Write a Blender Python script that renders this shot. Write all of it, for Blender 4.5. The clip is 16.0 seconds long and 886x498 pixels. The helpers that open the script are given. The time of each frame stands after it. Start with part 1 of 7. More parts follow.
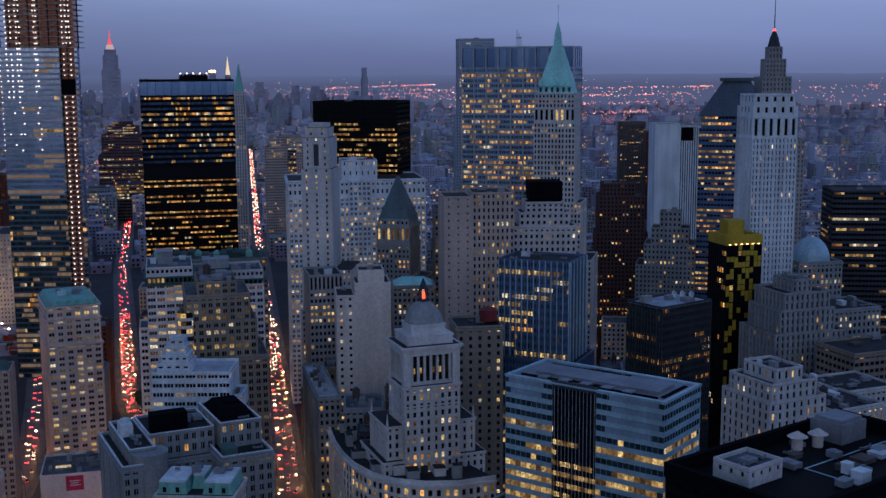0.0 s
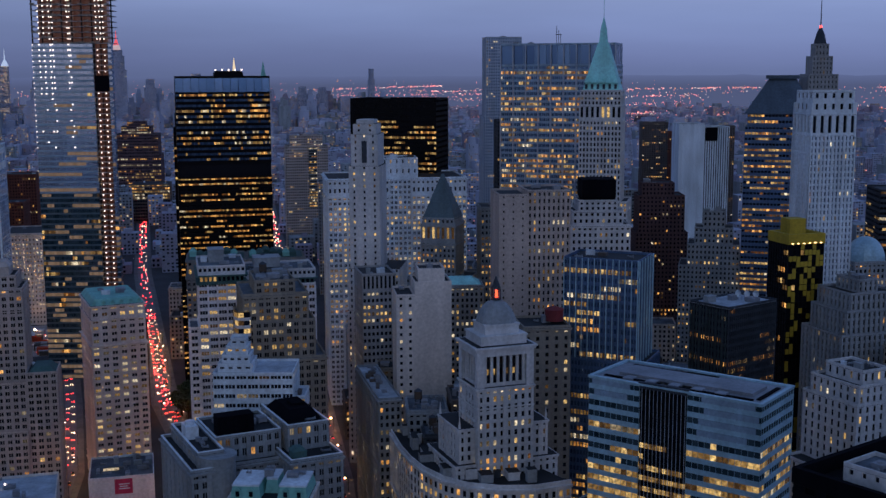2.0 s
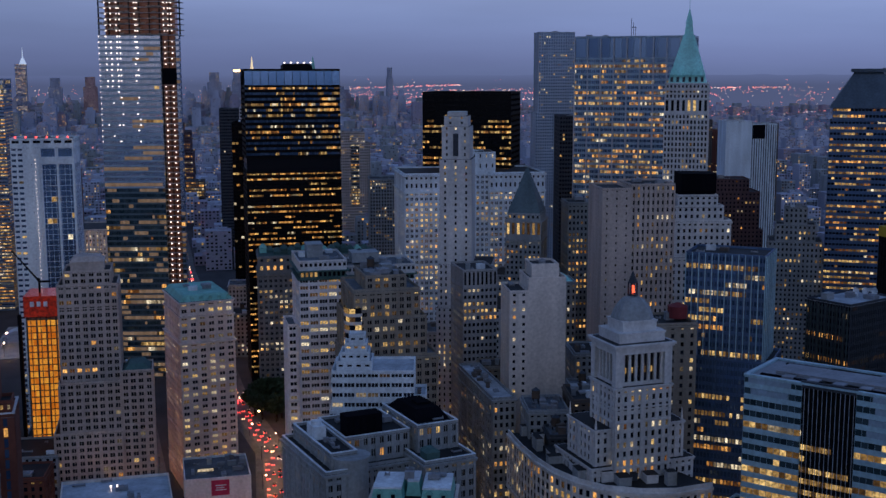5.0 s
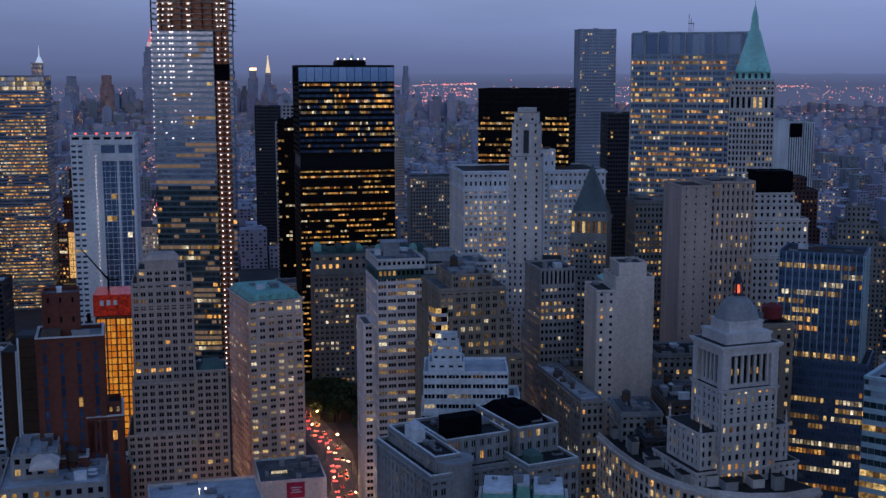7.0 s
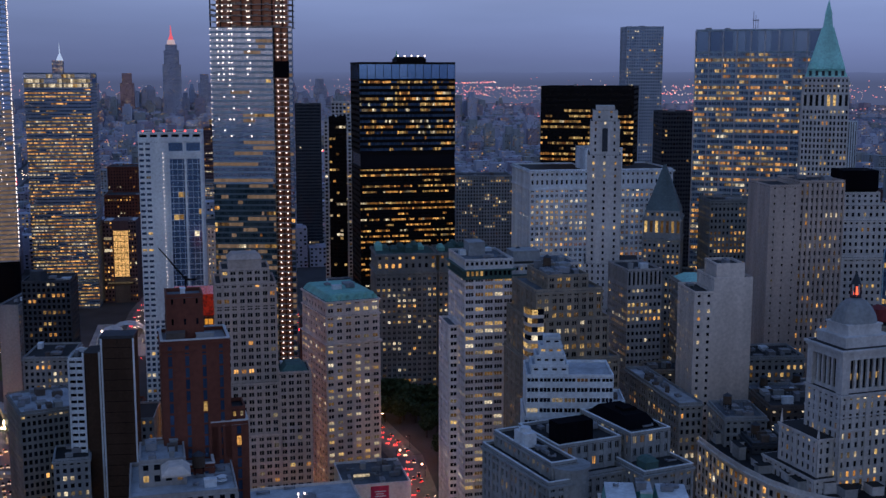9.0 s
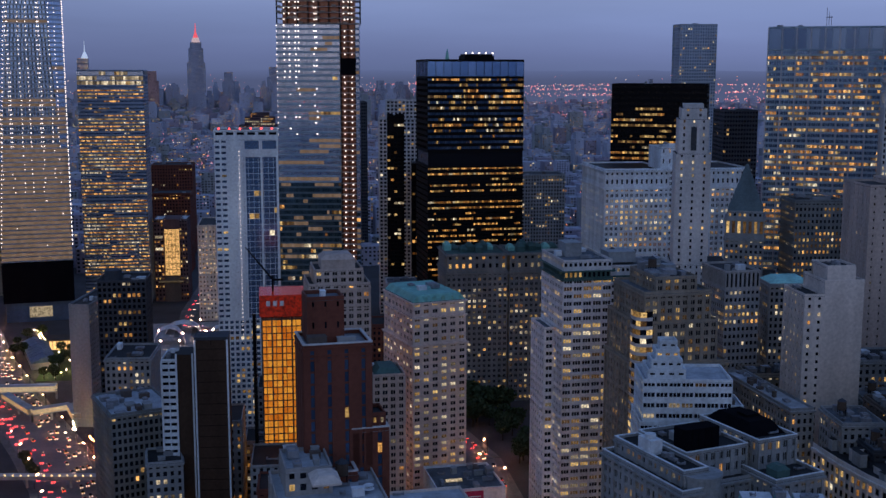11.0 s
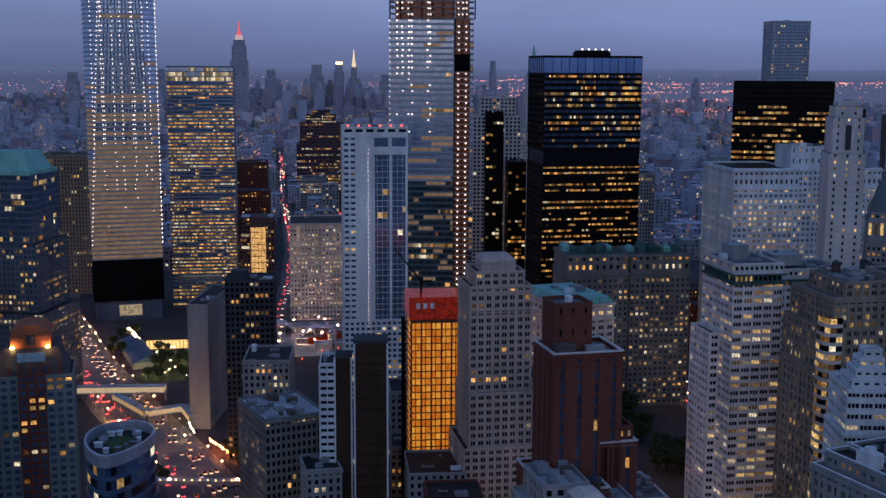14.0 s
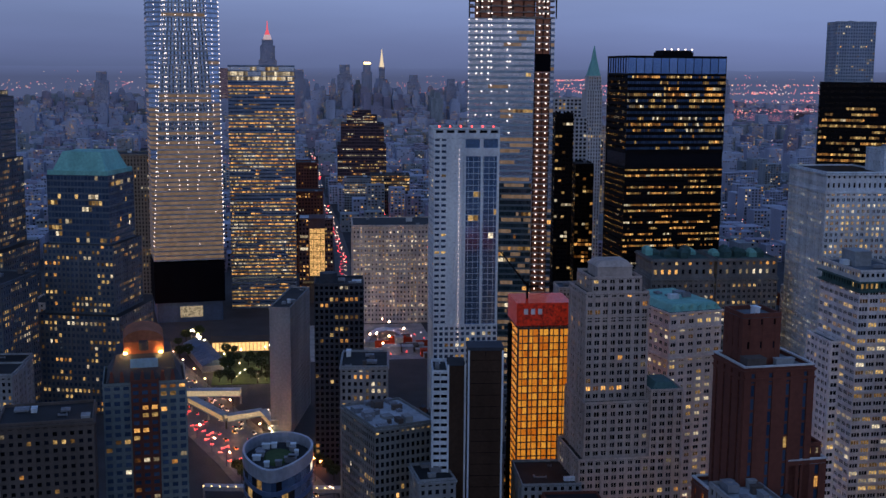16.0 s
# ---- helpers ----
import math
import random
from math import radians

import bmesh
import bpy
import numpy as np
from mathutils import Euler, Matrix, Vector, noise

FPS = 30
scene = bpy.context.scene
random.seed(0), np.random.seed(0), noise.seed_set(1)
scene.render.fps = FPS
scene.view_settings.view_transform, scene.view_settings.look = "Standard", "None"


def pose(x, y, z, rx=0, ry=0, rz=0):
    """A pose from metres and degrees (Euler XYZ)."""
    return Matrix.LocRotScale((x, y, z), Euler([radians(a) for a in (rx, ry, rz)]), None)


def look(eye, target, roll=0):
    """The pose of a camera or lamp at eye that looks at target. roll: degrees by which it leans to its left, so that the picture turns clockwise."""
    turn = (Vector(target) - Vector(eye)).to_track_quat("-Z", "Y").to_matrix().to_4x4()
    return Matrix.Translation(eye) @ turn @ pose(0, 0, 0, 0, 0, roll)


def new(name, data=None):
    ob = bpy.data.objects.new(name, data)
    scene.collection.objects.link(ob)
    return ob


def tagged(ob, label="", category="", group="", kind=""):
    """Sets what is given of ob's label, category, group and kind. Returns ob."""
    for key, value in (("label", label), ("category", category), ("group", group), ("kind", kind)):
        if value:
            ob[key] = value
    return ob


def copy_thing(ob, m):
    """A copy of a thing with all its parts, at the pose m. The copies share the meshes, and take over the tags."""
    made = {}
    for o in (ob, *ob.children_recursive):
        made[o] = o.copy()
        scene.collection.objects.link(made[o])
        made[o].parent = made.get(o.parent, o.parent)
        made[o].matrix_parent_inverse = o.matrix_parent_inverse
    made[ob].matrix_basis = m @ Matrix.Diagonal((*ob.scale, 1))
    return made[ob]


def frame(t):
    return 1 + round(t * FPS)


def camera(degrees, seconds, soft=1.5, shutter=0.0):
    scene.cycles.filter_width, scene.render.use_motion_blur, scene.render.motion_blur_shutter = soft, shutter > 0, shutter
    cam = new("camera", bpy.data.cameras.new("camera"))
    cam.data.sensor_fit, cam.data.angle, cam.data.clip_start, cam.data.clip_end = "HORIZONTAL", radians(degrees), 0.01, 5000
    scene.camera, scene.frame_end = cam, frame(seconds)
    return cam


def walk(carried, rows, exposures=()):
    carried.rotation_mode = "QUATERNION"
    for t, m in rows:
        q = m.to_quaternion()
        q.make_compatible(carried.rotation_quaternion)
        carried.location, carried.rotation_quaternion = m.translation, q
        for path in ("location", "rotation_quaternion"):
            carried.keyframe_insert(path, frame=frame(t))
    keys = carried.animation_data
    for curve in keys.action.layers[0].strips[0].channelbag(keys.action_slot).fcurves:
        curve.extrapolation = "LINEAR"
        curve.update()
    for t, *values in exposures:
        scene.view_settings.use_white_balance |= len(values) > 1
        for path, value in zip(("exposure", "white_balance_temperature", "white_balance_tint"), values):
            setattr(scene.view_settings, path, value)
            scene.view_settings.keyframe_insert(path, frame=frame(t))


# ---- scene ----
cam = camera(41.45, 16.0, soft=1.45)
# t, x, y, z of the eye; yaw to the left of +y, pitch up, roll
ROWS = [
    (0.0, -72.68, -469.33, 242.99, -12.211, -8.668, -0.318),
    (0.5, -79.07, -464.32, 242.13, -12.251, -8.632, -0.284),
    (1.0, -85.79, -459.36, 241.17, -12.275, -8.603, -0.254),
    (1.5, -92.79, -454.46, 240.14, -12.284, -8.580, -0.228),
    (2.0, -100.03, -449.61, 239.10, -12.281, -8.561, -0.204),
    (2.5, -107.48, -444.82, 238.06, -12.267, -8.548, -0.182),
    (3.0, -115.10, -440.07, 237.06, -12.243, -8.539, -0.163),
    (3.5, -122.87, -435.38, 236.12, -12.211, -8.533, -0.145),
    (4.0, -130.76, -430.73, 235.25, -12.170, -8.531, -0.128),
    (4.5, -138.77, -426.12, 234.45, -12.122, -8.533, -0.112),
    (5.0, -146.89, -421.54, 233.75, -12.066, -8.536, -0.097),
    (5.5, -155.10, -416.99, 233.13, -12.001, -8.543, -0.082),
    (6.0, -163.41, -412.45, 232.59, -11.929, -8.551, -0.068),
    (6.5, -171.81, -407.93, 232.14, -11.847, -8.562, -0.053),
    (7.0, -180.31, -403.42, 231.75, -11.756, -8.574, -0.039),
    (7.5, -188.90, -398.90, 231.43, -11.656, -8.588, -0.025),
    (8.0, -197.60, -394.37, 231.15, -11.545, -8.603, -0.010),
    (8.5, -206.41, -389.83, 230.91, -11.423, -8.620, 0.006),
    (9.0, -215.34, -385.26, 230.70, -11.290, -8.637, 0.022),
    (9.5, -224.39, -380.67, 230.51, -11.147, -8.655, 0.038),
    (10.0, -233.57, -376.03, 230.32, -10.992, -8.673, 0.056),
    (10.5, -242.89, -371.36, 230.12, -10.825, -8.691, 0.075),
    (11.0, -252.34, -366.64, 229.90, -10.649, -8.709, 0.095),
    (11.5, -261.93, -361.86, 229.67, -10.463, -8.726, 0.117),
    (12.0, -271.66, -357.03, 229.41, -10.268, -8.742, 0.141),
    (12.5, -281.53, -352.14, 229.12, -10.066, -8.757, 0.167),
    (13.0, -291.52, -347.19, 228.82, -9.859, -8.769, 0.196),
    (13.5, -301.63, -342.18, 228.51, -9.649, -8.779, 0.227),
    (14.0, -311.84, -337.10, 228.20, -9.440, -8.786, 0.262),
    (14.5, -322.14, -331.96, 227.91, -9.234, -8.788, 0.301),
    (15.0, -332.49, -326.77, 227.67, -9.037, -8.786, 0.345),
    (15.5, -342.87, -321.52, 227.50, -8.852, -8.778, 0.394),
    (16.0, -353.24, -316.23, 227.46, -8.685, -8.764, 0.449),
]
walk(cam, [(t, pose(x, y, z, 90 + pitch, 0, yaw) @ pose(0, 0, 0, 0, 0, roll)) for t, x, y, z, yaw, pitch, roll in ROWS])

# ---- world and light: dusk under an overcast sky ----
world = bpy.data.worlds.new("dusk_sky")
scene.world = world
world.use_nodes = True
wt = world.node_tree
wt.nodes.clear()
w_out = wt.nodes.new("ShaderNodeOutputWorld")
w_bg = wt.nodes.new("ShaderNodeBackground")
w_sky = wt.nodes.new("ShaderNodeTexSky")
w_sky.sky_type = 'NISHITA'
w_sky.sun_disc = False
w_sky.sun_elevation = radians(4.0)
w_sky.sun_rotation = radians(198)
w_sky.dust_density = 3.0
w_co = wt.nodes.new("ShaderNodeTexCoord")
w_sep = wt.nodes.new("ShaderNodeSeparateXYZ")
w_ramp = wt.nodes.new("ShaderNodeValToRGB")
w_noise = wt.nodes.new("ShaderNodeTexNoise")
w_map = wt.nodes.new("ShaderNodeMapping")
w_cl = wt.nodes.new("ShaderNodeMapRange")
w_mul = wt.nodes.new("ShaderNodeMix")
w_mix = wt.nodes.new("ShaderNodeMix")
w_skym = wt.nodes.new("ShaderNodeMix")
for n in (w_mul, w_mix, w_skym):
    n.data_type = 'RGBA'
w_mul.blend_type = 'MULTIPLY'
w_skym.blend_type = 'MULTIPLY'
els = w_ramp.color_ramp.elements
SKY = [(0.0, (0.130, 0.168, 0.335)), (0.012, (0.150, 0.192, 0.385)), (0.045, (0.205, 0.275, 0.530)), (0.085, (0.265, 0.345, 0.630)),
       (0.25, (0.130, 0.205, 0.44)), (1.0, (0.086, 0.158, 0.37))]
for i, (p, c) in enumerate(SKY):
    e = els[i] if i < 2 else els.new(p)
    e.position, e.color = p, (*c, 1)
w_map.inputs["Scale"].default_value = (2.0, 2.0, 14.0)
w_noise.inputs["Scale"].default_value = 1.6
w_noise.inputs["Detail"].default_value = 5.0
w_cl.inputs["To Min"].default_value = 0.80
w_cl.inputs["To Max"].default_value = 1.22
w_mul.inputs["Factor"].default_value = 1.0
w_skym.inputs["Factor"].default_value = 1.0
w_skym.inputs["B"].default_value = (0.12, 0.12, 0.12, 1)
w_mix.inputs["Factor"].default_value = 0.08
wl = wt.links.new
wl(w_co.outputs["Generated"], w_sep.inputs[0])
wl(w_sep.outputs["Z"], w_ramp.inputs[0])
wl(w_co.outputs["Generated"], w_map.inputs[0])
wl(w_map.outputs[0], w_noise.inputs["Vector"])
wl(w_noise.outputs[0], w_cl.inputs["Value"])
wl(w_ramp.outputs[0], w_mul.inputs["A"])
wl(w_cl.outputs[0], w_mul.inputs["B"])
wl(w_sky.outputs[0], w_skym.inputs["A"])
w_east, w_grad = wt.nodes.new("ShaderNodeMapRange"), wt.nodes.new("ShaderNodeMix")
w_grad.data_type, w_grad.blend_type = 'RGBA', 'MULTIPLY'
w_grad.inputs["Factor"].default_value = 1.0
for key, val in (("From Min", -0.2), ("From Max", 0.6), ("To Min", 0.84), ("To Max", 1.15)):
    w_east.inputs[key].default_value = val
wl(w_sep.outputs["X"], w_east.inputs["Value"])
wl(w_mul.outputs["Result"], w_grad.inputs["A"])
wl(w_east.outputs[0], w_grad.inputs["B"])
wl(w_grad.outputs["Result"], w_mix.inputs["A"])
wl(w_skym.outputs["Result"], w_mix.inputs["B"])
wl(w_mix.outputs["Result"], w_bg.inputs[0])
w_bg.inputs[1].default_value = 1.0
wl(w_bg.outputs[0], w_out.inputs[0])

sun_lamp = bpy.data.lights.new("sun", 'SUN')
sun_lamp.energy, sun_lamp.angle, sun_lamp.color = 0.20, radians(70), (0.74, 0.92, 1.0)
sun = new("sun", sun_lamp)
sun.matrix_world = look((-260, -800, 900), (0, 0, 600))
scene.view_settings.exposure = 0.0

# ---- materials ----
def nodes(name):
    m = bpy.data.materials.new(name)
    m.use_nodes = True
    t = m.node_tree
    return m, t, t.nodes["Principled BSDF"], t.links.new


def ramp2(t, lo, hi, a=0.3, b=0.7):
    r = t.nodes.new("ShaderNodeValToRGB")
    r.color_ramp.elements[0].position, r.color_ramp.elements[1].position = a, b
    r.color_ramp.elements[0].color, r.color_ramp.elements[1].color = (*lo, 1), (*hi, 1)
    return r


def surface(name, rgb, rough=0.85, spread=0.22, grain=0.35, big=0.045, metal=0.0, bump=0.25, streak=True, spec=0.3):
    """A weathered matt surface: grain, large stains and rain streaks."""
    m, t, p, ln = nodes(name)
    co = t.nodes.new("ShaderNodeTexCoord")
    mp = t.nodes.new("ShaderNodeMapping")
    mp.inputs["Scale"].default_value = (1, 1, 0.18 if streak else 1)
    n1 = t.nodes.new("ShaderNodeTexNoise")
    n1.inputs["Scale"].default_value, n1.inputs["Detail"].default_value = big * 2.2, 6
    n2 = t.nodes.new("ShaderNodeTexNoise")
    n2.inputs["Scale"].default_value, n2.inputs["Detail"].default_value = grain * 2.0, 4
    ln(co.outputs["Object"], mp.inputs[0])
    ln(mp.outputs[0], n1.inputs["Vector"])
    ln(co.outputs["Object"], n2.inputs["Vector"])
    lo = tuple(c * (1 - spread) for c in rgb)
    hi = tuple(min(1, c * (1 + spread)) for c in rgb)
    r1 = ramp2(t, lo, hi)
    ln(n1.outputs[0], r1.inputs[0])
    mx = t.nodes.new("ShaderNodeMix")
    mx.data_type, mx.blend_type = 'RGBA', 'MULTIPLY'
    mx.inputs["Factor"].default_value = 0.8
    r2 = ramp2(t, (0.72, 0.72, 0.72), (1.14, 1.14, 1.14), 0.25, 0.75)
    ln(n2.outputs[0], r2.inputs[0])
    ln(r1.outputs[0], mx.inputs["A"])
    ln(r2.outputs[0], mx.inputs["B"])
    ln(mx.outputs["Result"], p.inputs["Base Color"])
    p.inputs["Roughness"].default_value, p.inputs["Metallic"].default_value = rough, metal
    p.inputs["Specular IOR Level"].default_value = spec
    b = t.nodes.new("ShaderNodeBump")
    b.inputs["Strength"].default_value, b.inputs["Distance"].default_value = bump, 0.1
    ln(n2.outputs[0], b.inputs["Height"])
    ln(b.outputs[0], p.inputs["Normal"])
    return m


def pane_random(t, ln):
    """A number for each pane, from its object and its island."""
    oi, ge, ad, fr = (t.nodes.new(k) for k in ("ShaderNodeObjectInfo", "ShaderNodeNewGeometry", "ShaderNodeMath", "ShaderNodeMath"))
    fr.operation = 'FRACT'
    ln(oi.outputs["Random"], ad.inputs[0])
    ln(ge.outputs["Random Per Island"], ad.inputs[1])
    ln(ad.outputs[0], fr.inputs[0])
    return fr.outputs[0]


def glass(name, lo, hi, rough=0.12, metal=0.0, spec=0.4):
    m, t, p, ln = nodes(name)
    r = ramp2(t, lo, hi, 0.0, 1.0)
    ln(pane_random(t, ln), r.inputs[0])
    ln(r.outputs[0], p.inputs["Base Color"])
    p.inputs["Roughness"].default_value, p.inputs["Metallic"].default_value = rough, metal
    p.inputs["Specular IOR Level"].default_value = spec
    return m


def lit(name, lo, hi, strength, even=False):
    """A lit room behind a pane, or a surface made to glow: uneven, some dim, some bright."""
    m, t, p, ln = nodes(name)
    rnd = pane_random(t, ln)
    r = ramp2(t, lo, hi, 0.0, 1.0)
    ln(rnd, r.inputs[0])
    co, nz, mr, mu, m2 = (t.nodes.new(k) for k in ("ShaderNodeTexCoord", "ShaderNodeTexNoise", "ShaderNodeMapRange", "ShaderNodeMath", "ShaderNodeMath"))
    nz.inputs["Scale"].default_value, nz.inputs["Detail"].default_value = 0.9, 2
    ln(co.outputs["Object"], nz.inputs["Vector"])
    mr.inputs["From Min"].default_value, mr.inputs["From Max"].default_value = 0.3, 0.7
    mr.inputs["To Min"].default_value, mr.inputs["To Max"].default_value = (0.8 if even else 0.25) * strength, (1.2 if even else 1.5) * strength
    ln(nz.outputs[0], mr.inputs["Value"])
    m2.operation = 'MULTIPLY_ADD'
    sq = t.nodes.new("ShaderNodeMath")
    sq.operation = 'POWER'
    sq.inputs[1].default_value = 1.0 if even else 1.8
    ln(rnd, sq.inputs[0])
    m2.inputs[1].default_value, m2.inputs[2].default_value = (0.4, 0.8) if even else (2.1, 0.14)
    ln(sq.outputs[0], m2.inputs[0])
    mu.operation = 'MULTIPLY'
    ln(mr.outputs[0], mu.inputs[0])
    ln(m2.outputs[0], mu.inputs[1])
    p.inputs["Base Color"].default_value = (0.02, 0.02, 0.02, 1)
    p.inputs["Roughness"].default_value = 0.2
    ln(r.outputs[0], p.inputs["Emission Color"])
    ln(mu.outputs[0], p.inputs["Emission Strength"])
    return m


def lamp_mat(name, rgb, strength):
    m, t, p, ln = nodes(name)
    p.inputs["Base Color"].default_value = (*rgb, 1)
    p.inputs["Emission Color"].default_value = (*rgb, 1)
    p.inputs["Emission Strength"].default_value = strength
    return m


DARK = glass("window_glass", (0.003, 0.004, 0.006), (0.014, 0.017, 0.027), spec=0.22)
BLUE = glass("blue_glass", (0.07, 0.13, 0.25), (0.16, 0.26, 0.42), 0.1, 0.65)
SKYGLASS = glass("bright_blue_glass", (0.20, 0.36, 0.62), (0.32, 0.50, 0.78), 0.12, 0.8)
PALE = glass("pale_glass", (0.36, 0.47, 0.62), (0.54, 0.65, 0.80), 0.18, 0.85)
BLACK = glass("black_glass", (0.002, 0.0025, 0.004), (0.007, 0.008, 0.012), 0.2, spec=0.16)
TEAL = glass("dark_teal_glass", (0.02, 0.05, 0.065), (0.09, 0.15, 0.18), 0.1, 0.55)
WARM = lit("warm_room", (1.0, 0.48, 0.11), (1.0, 0.66, 0.25), 0.35)
SOFT = lit("pale_room", (1.0, 0.72, 0.40), (1.0, 0.84, 0.58), 0.46)
AMBER = lit("amber_room", (1.0, 0.36, 0.06), (1.0, 0.50, 0.14), 0.55)
WHITE_BULB = lamp_mat("white_work_bulb", (1.0, 0.80, 0.72), 2.8)
WARM_BULB = lamp_mat("warm_bulb", (1.0, 0.62, 0.25), 4.0)
RED_BULB = lamp_mat("red_bulb", (1.0, 0.06, 0.05), 4.0)
HEAD = lamp_mat("headlamp", (1.0, 0.68, 0.46), 4.0)
TAIL = lamp_mat("tail_lamp", (1.0, 0.045, 0.05), 6.0)
SODIUM = lamp_mat("street_lamp_glow", (1.0, 0.44, 0.19), 1150.0)
GARDEN = lamp_mat("garden_lamp_glow", (1.0, 0.72, 0.38), 140.0)
FLOOD = lamp_mat("flood_lamp_glow", (1.0, 0.52, 0.30), 420.0)
SODIUM_DOT = lamp_mat("far_sodium_glow", (1.0, 0.38, 0.12), 1.5)
PINK_DOT = lamp_mat("far_pink_glow", (1.0, 0.27, 0.26), 1.5)
PALE_DOT = lamp_mat("far_pale_glow", (1.0, 0.72, 0.60), 1.4)

STONE = surface("pale_limestone", (0.60, 0.60, 0.60))
CREAM = surface("cream_terracotta", (0.66, 0.60, 0.55))
HOTEL_WHITE = surface("bright_white_panel", (0.76, 0.83, 0.90), 0.6)
WARM_STONE = surface("warm_cream_brick", (0.72, 0.62, 0.57))
PALE_BRICK = surface("pale_glazed_brick", (0.76, 0.74, 0.76))
WHITE = surface("white_brick", (0.70, 0.77, 0.82))
GREY = surface("grey_stone", (0.30, 0.325, 0.34))
TAN = surface("tan_brick", (0.28, 0.245, 0.20))
BRICK = surface("dark_red_brick", (0.16, 0.054, 0.037))
DARK_PANEL = surface("dark_brown_panel", (0.062, 0.038, 0.026), 0.8, spec=0.15)
BROWN = surface("brown_brick", (0.12, 0.10, 0.09))
STEEL = surface("black_steel", (0.006, 0.006, 0.0075), 0.7, metal=0.0, bump=0.05, spec=0.08)
FACE_PANEL = surface("grey_green_panel", (0.19, 0.23, 0.23))
PALE_SPANDREL = surface("pale_metal_spandrel", (0.30, 0.41, 0.52), 0.4, metal=0.2, bump=0.03)
SLATE_BLUE = surface("blue_grey_slate", (0.10, 0.15, 0.17), 0.6)
SLATE_GREEN = surface("grey_green_slate", (0.055, 0.085, 0.095), 0.7)
ROSY = surface("rosy_buff_brick", (0.50, 0.42, 0.375))
DARK_STONE = surface("dark_grey_stone", (0.20, 0.21, 0.21))
STEEL_BLUE = surface("blue_grey_steel_panel", (0.36, 0.42, 0.50), 0.5)
GRANITE = surface("blue_grey_granite", (0.105, 0.13, 0.155))
BLUE_PANEL = surface("blue_metal_panel", (0.17, 0.25, 0.38), 0.4, metal=0.4, bump=0.05)
ALU = surface("aluminium", (0.42, 0.46, 0.53), 0.4, metal=0.5, bump=0.05)
NAVY = surface("blue_grey_metal", (0.08, 0.14, 0.25), 0.45, metal=0.3, bump=0.05)
SPANDREL = surface("pale_blue_spandrel", (0.36, 0.55, 0.64), 0.35, metal=0.1, bump=0.03)
COPPER = surface("green_copper", (0.22, 0.52, 0.46), 0.7)
# Copper brightened in its base colour for the flood light on the pyramid
BRIGHT_COPPER = surface("flood_brightened_copper", (0.38, 0.84, 0.78), 0.6)
COPPER_DK = surface("dark_green_copper", (0.06, 0.13, 0.125), 0.7)
SLATE = surface("dark_slate", (0.045, 0.055, 0.07), 0.7)
TAR = surface("tar_roof", (0.014, 0.017, 0.021), 0.7, streak=False, spread=0.45)
GRAVEL = surface("gravel_roof", (0.11, 0.13, 0.15), 0.9, streak=False, spread=0.45)
PALE_ROOF = surface("pale_membrane_roof", (0.62, 0.68, 0.72), 0.9, streak=False, spread=0.2)
PLUM = surface("plum_brick", (0.11, 0.07, 0.078))
SNOWY = surface("white_membrane_roof", (0.40, 0.45, 0.50), 0.9, streak=False, spread=0.3)
UNIT = surface("galvanised_plant", (0.26, 0.28, 0.31), 0.55, metal=0.3)
CONC = surface("concrete", (0.36, 0.36, 0.36))
NET = surface("black_netting", (0.005, 0.005, 0.008), 0.95, spec=0.05)
YELLOW = surface("yellow_panel", (0.46, 0.32, 0.03), 0.6)
ORANGE = surface("orange_netting", (0.55, 0.07, 0.025), 0.8)
TIMBER = surface("tank_timber", (0.09, 0.065, 0.05), 0.9)
ASPHALT = surface("asphalt", (0.06, 0.06, 0.064), 0.9, streak=False, big=0.02)
PAVING = surface("paving", (0.16, 0.155, 0.15), 0.9, streak=False)
WATER = glass("river_water", (0.20, 0.25, 0.33), (0.22, 0.27, 0.35), 0.2, 0.5)
LEAF = surface("tree_leaf", (0.05, 0.075, 0.03), 0.8, streak=False)
BARK = surface("tree_bark", (0.06, 0.045, 0.035), 0.9)
GRASS = surface("grass", (0.05, 0.085, 0.03), 0.95, streak=False)
# Haze of distance is put into these pale, bluish base colours
FAR_A = surface("hazed_masonry", (0.41, 0.43, 0.53), big=0.01)
FAR_B = surface("hazed_brick", (0.32, 0.29, 0.36), big=0.01)
FAR_C = surface("hazed_roof", (0.45, 0.48, 0.58), big=0.01)
FLOOR_GLOW = lit("work_lit_floor", (0.95, 0.60, 0.36), (1.0, 0.66, 0.46), 0.15, True)
ROAD = surface("worn_road", (0.19, 0.185, 0.19), 0.85, streak=False, big=0.02)
# Backdrop glows by itself; the haze is painted with a colour ramp
HAZE, _, hz, _ = nodes("far_haze_glow")
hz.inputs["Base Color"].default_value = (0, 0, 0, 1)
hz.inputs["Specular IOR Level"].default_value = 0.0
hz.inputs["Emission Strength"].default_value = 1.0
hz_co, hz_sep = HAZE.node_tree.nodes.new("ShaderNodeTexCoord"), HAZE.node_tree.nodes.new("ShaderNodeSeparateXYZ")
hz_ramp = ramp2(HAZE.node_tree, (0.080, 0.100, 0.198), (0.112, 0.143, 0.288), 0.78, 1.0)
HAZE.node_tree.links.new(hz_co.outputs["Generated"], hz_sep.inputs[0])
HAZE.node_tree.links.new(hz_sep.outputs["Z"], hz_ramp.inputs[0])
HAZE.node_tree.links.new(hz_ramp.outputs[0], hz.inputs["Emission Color"])

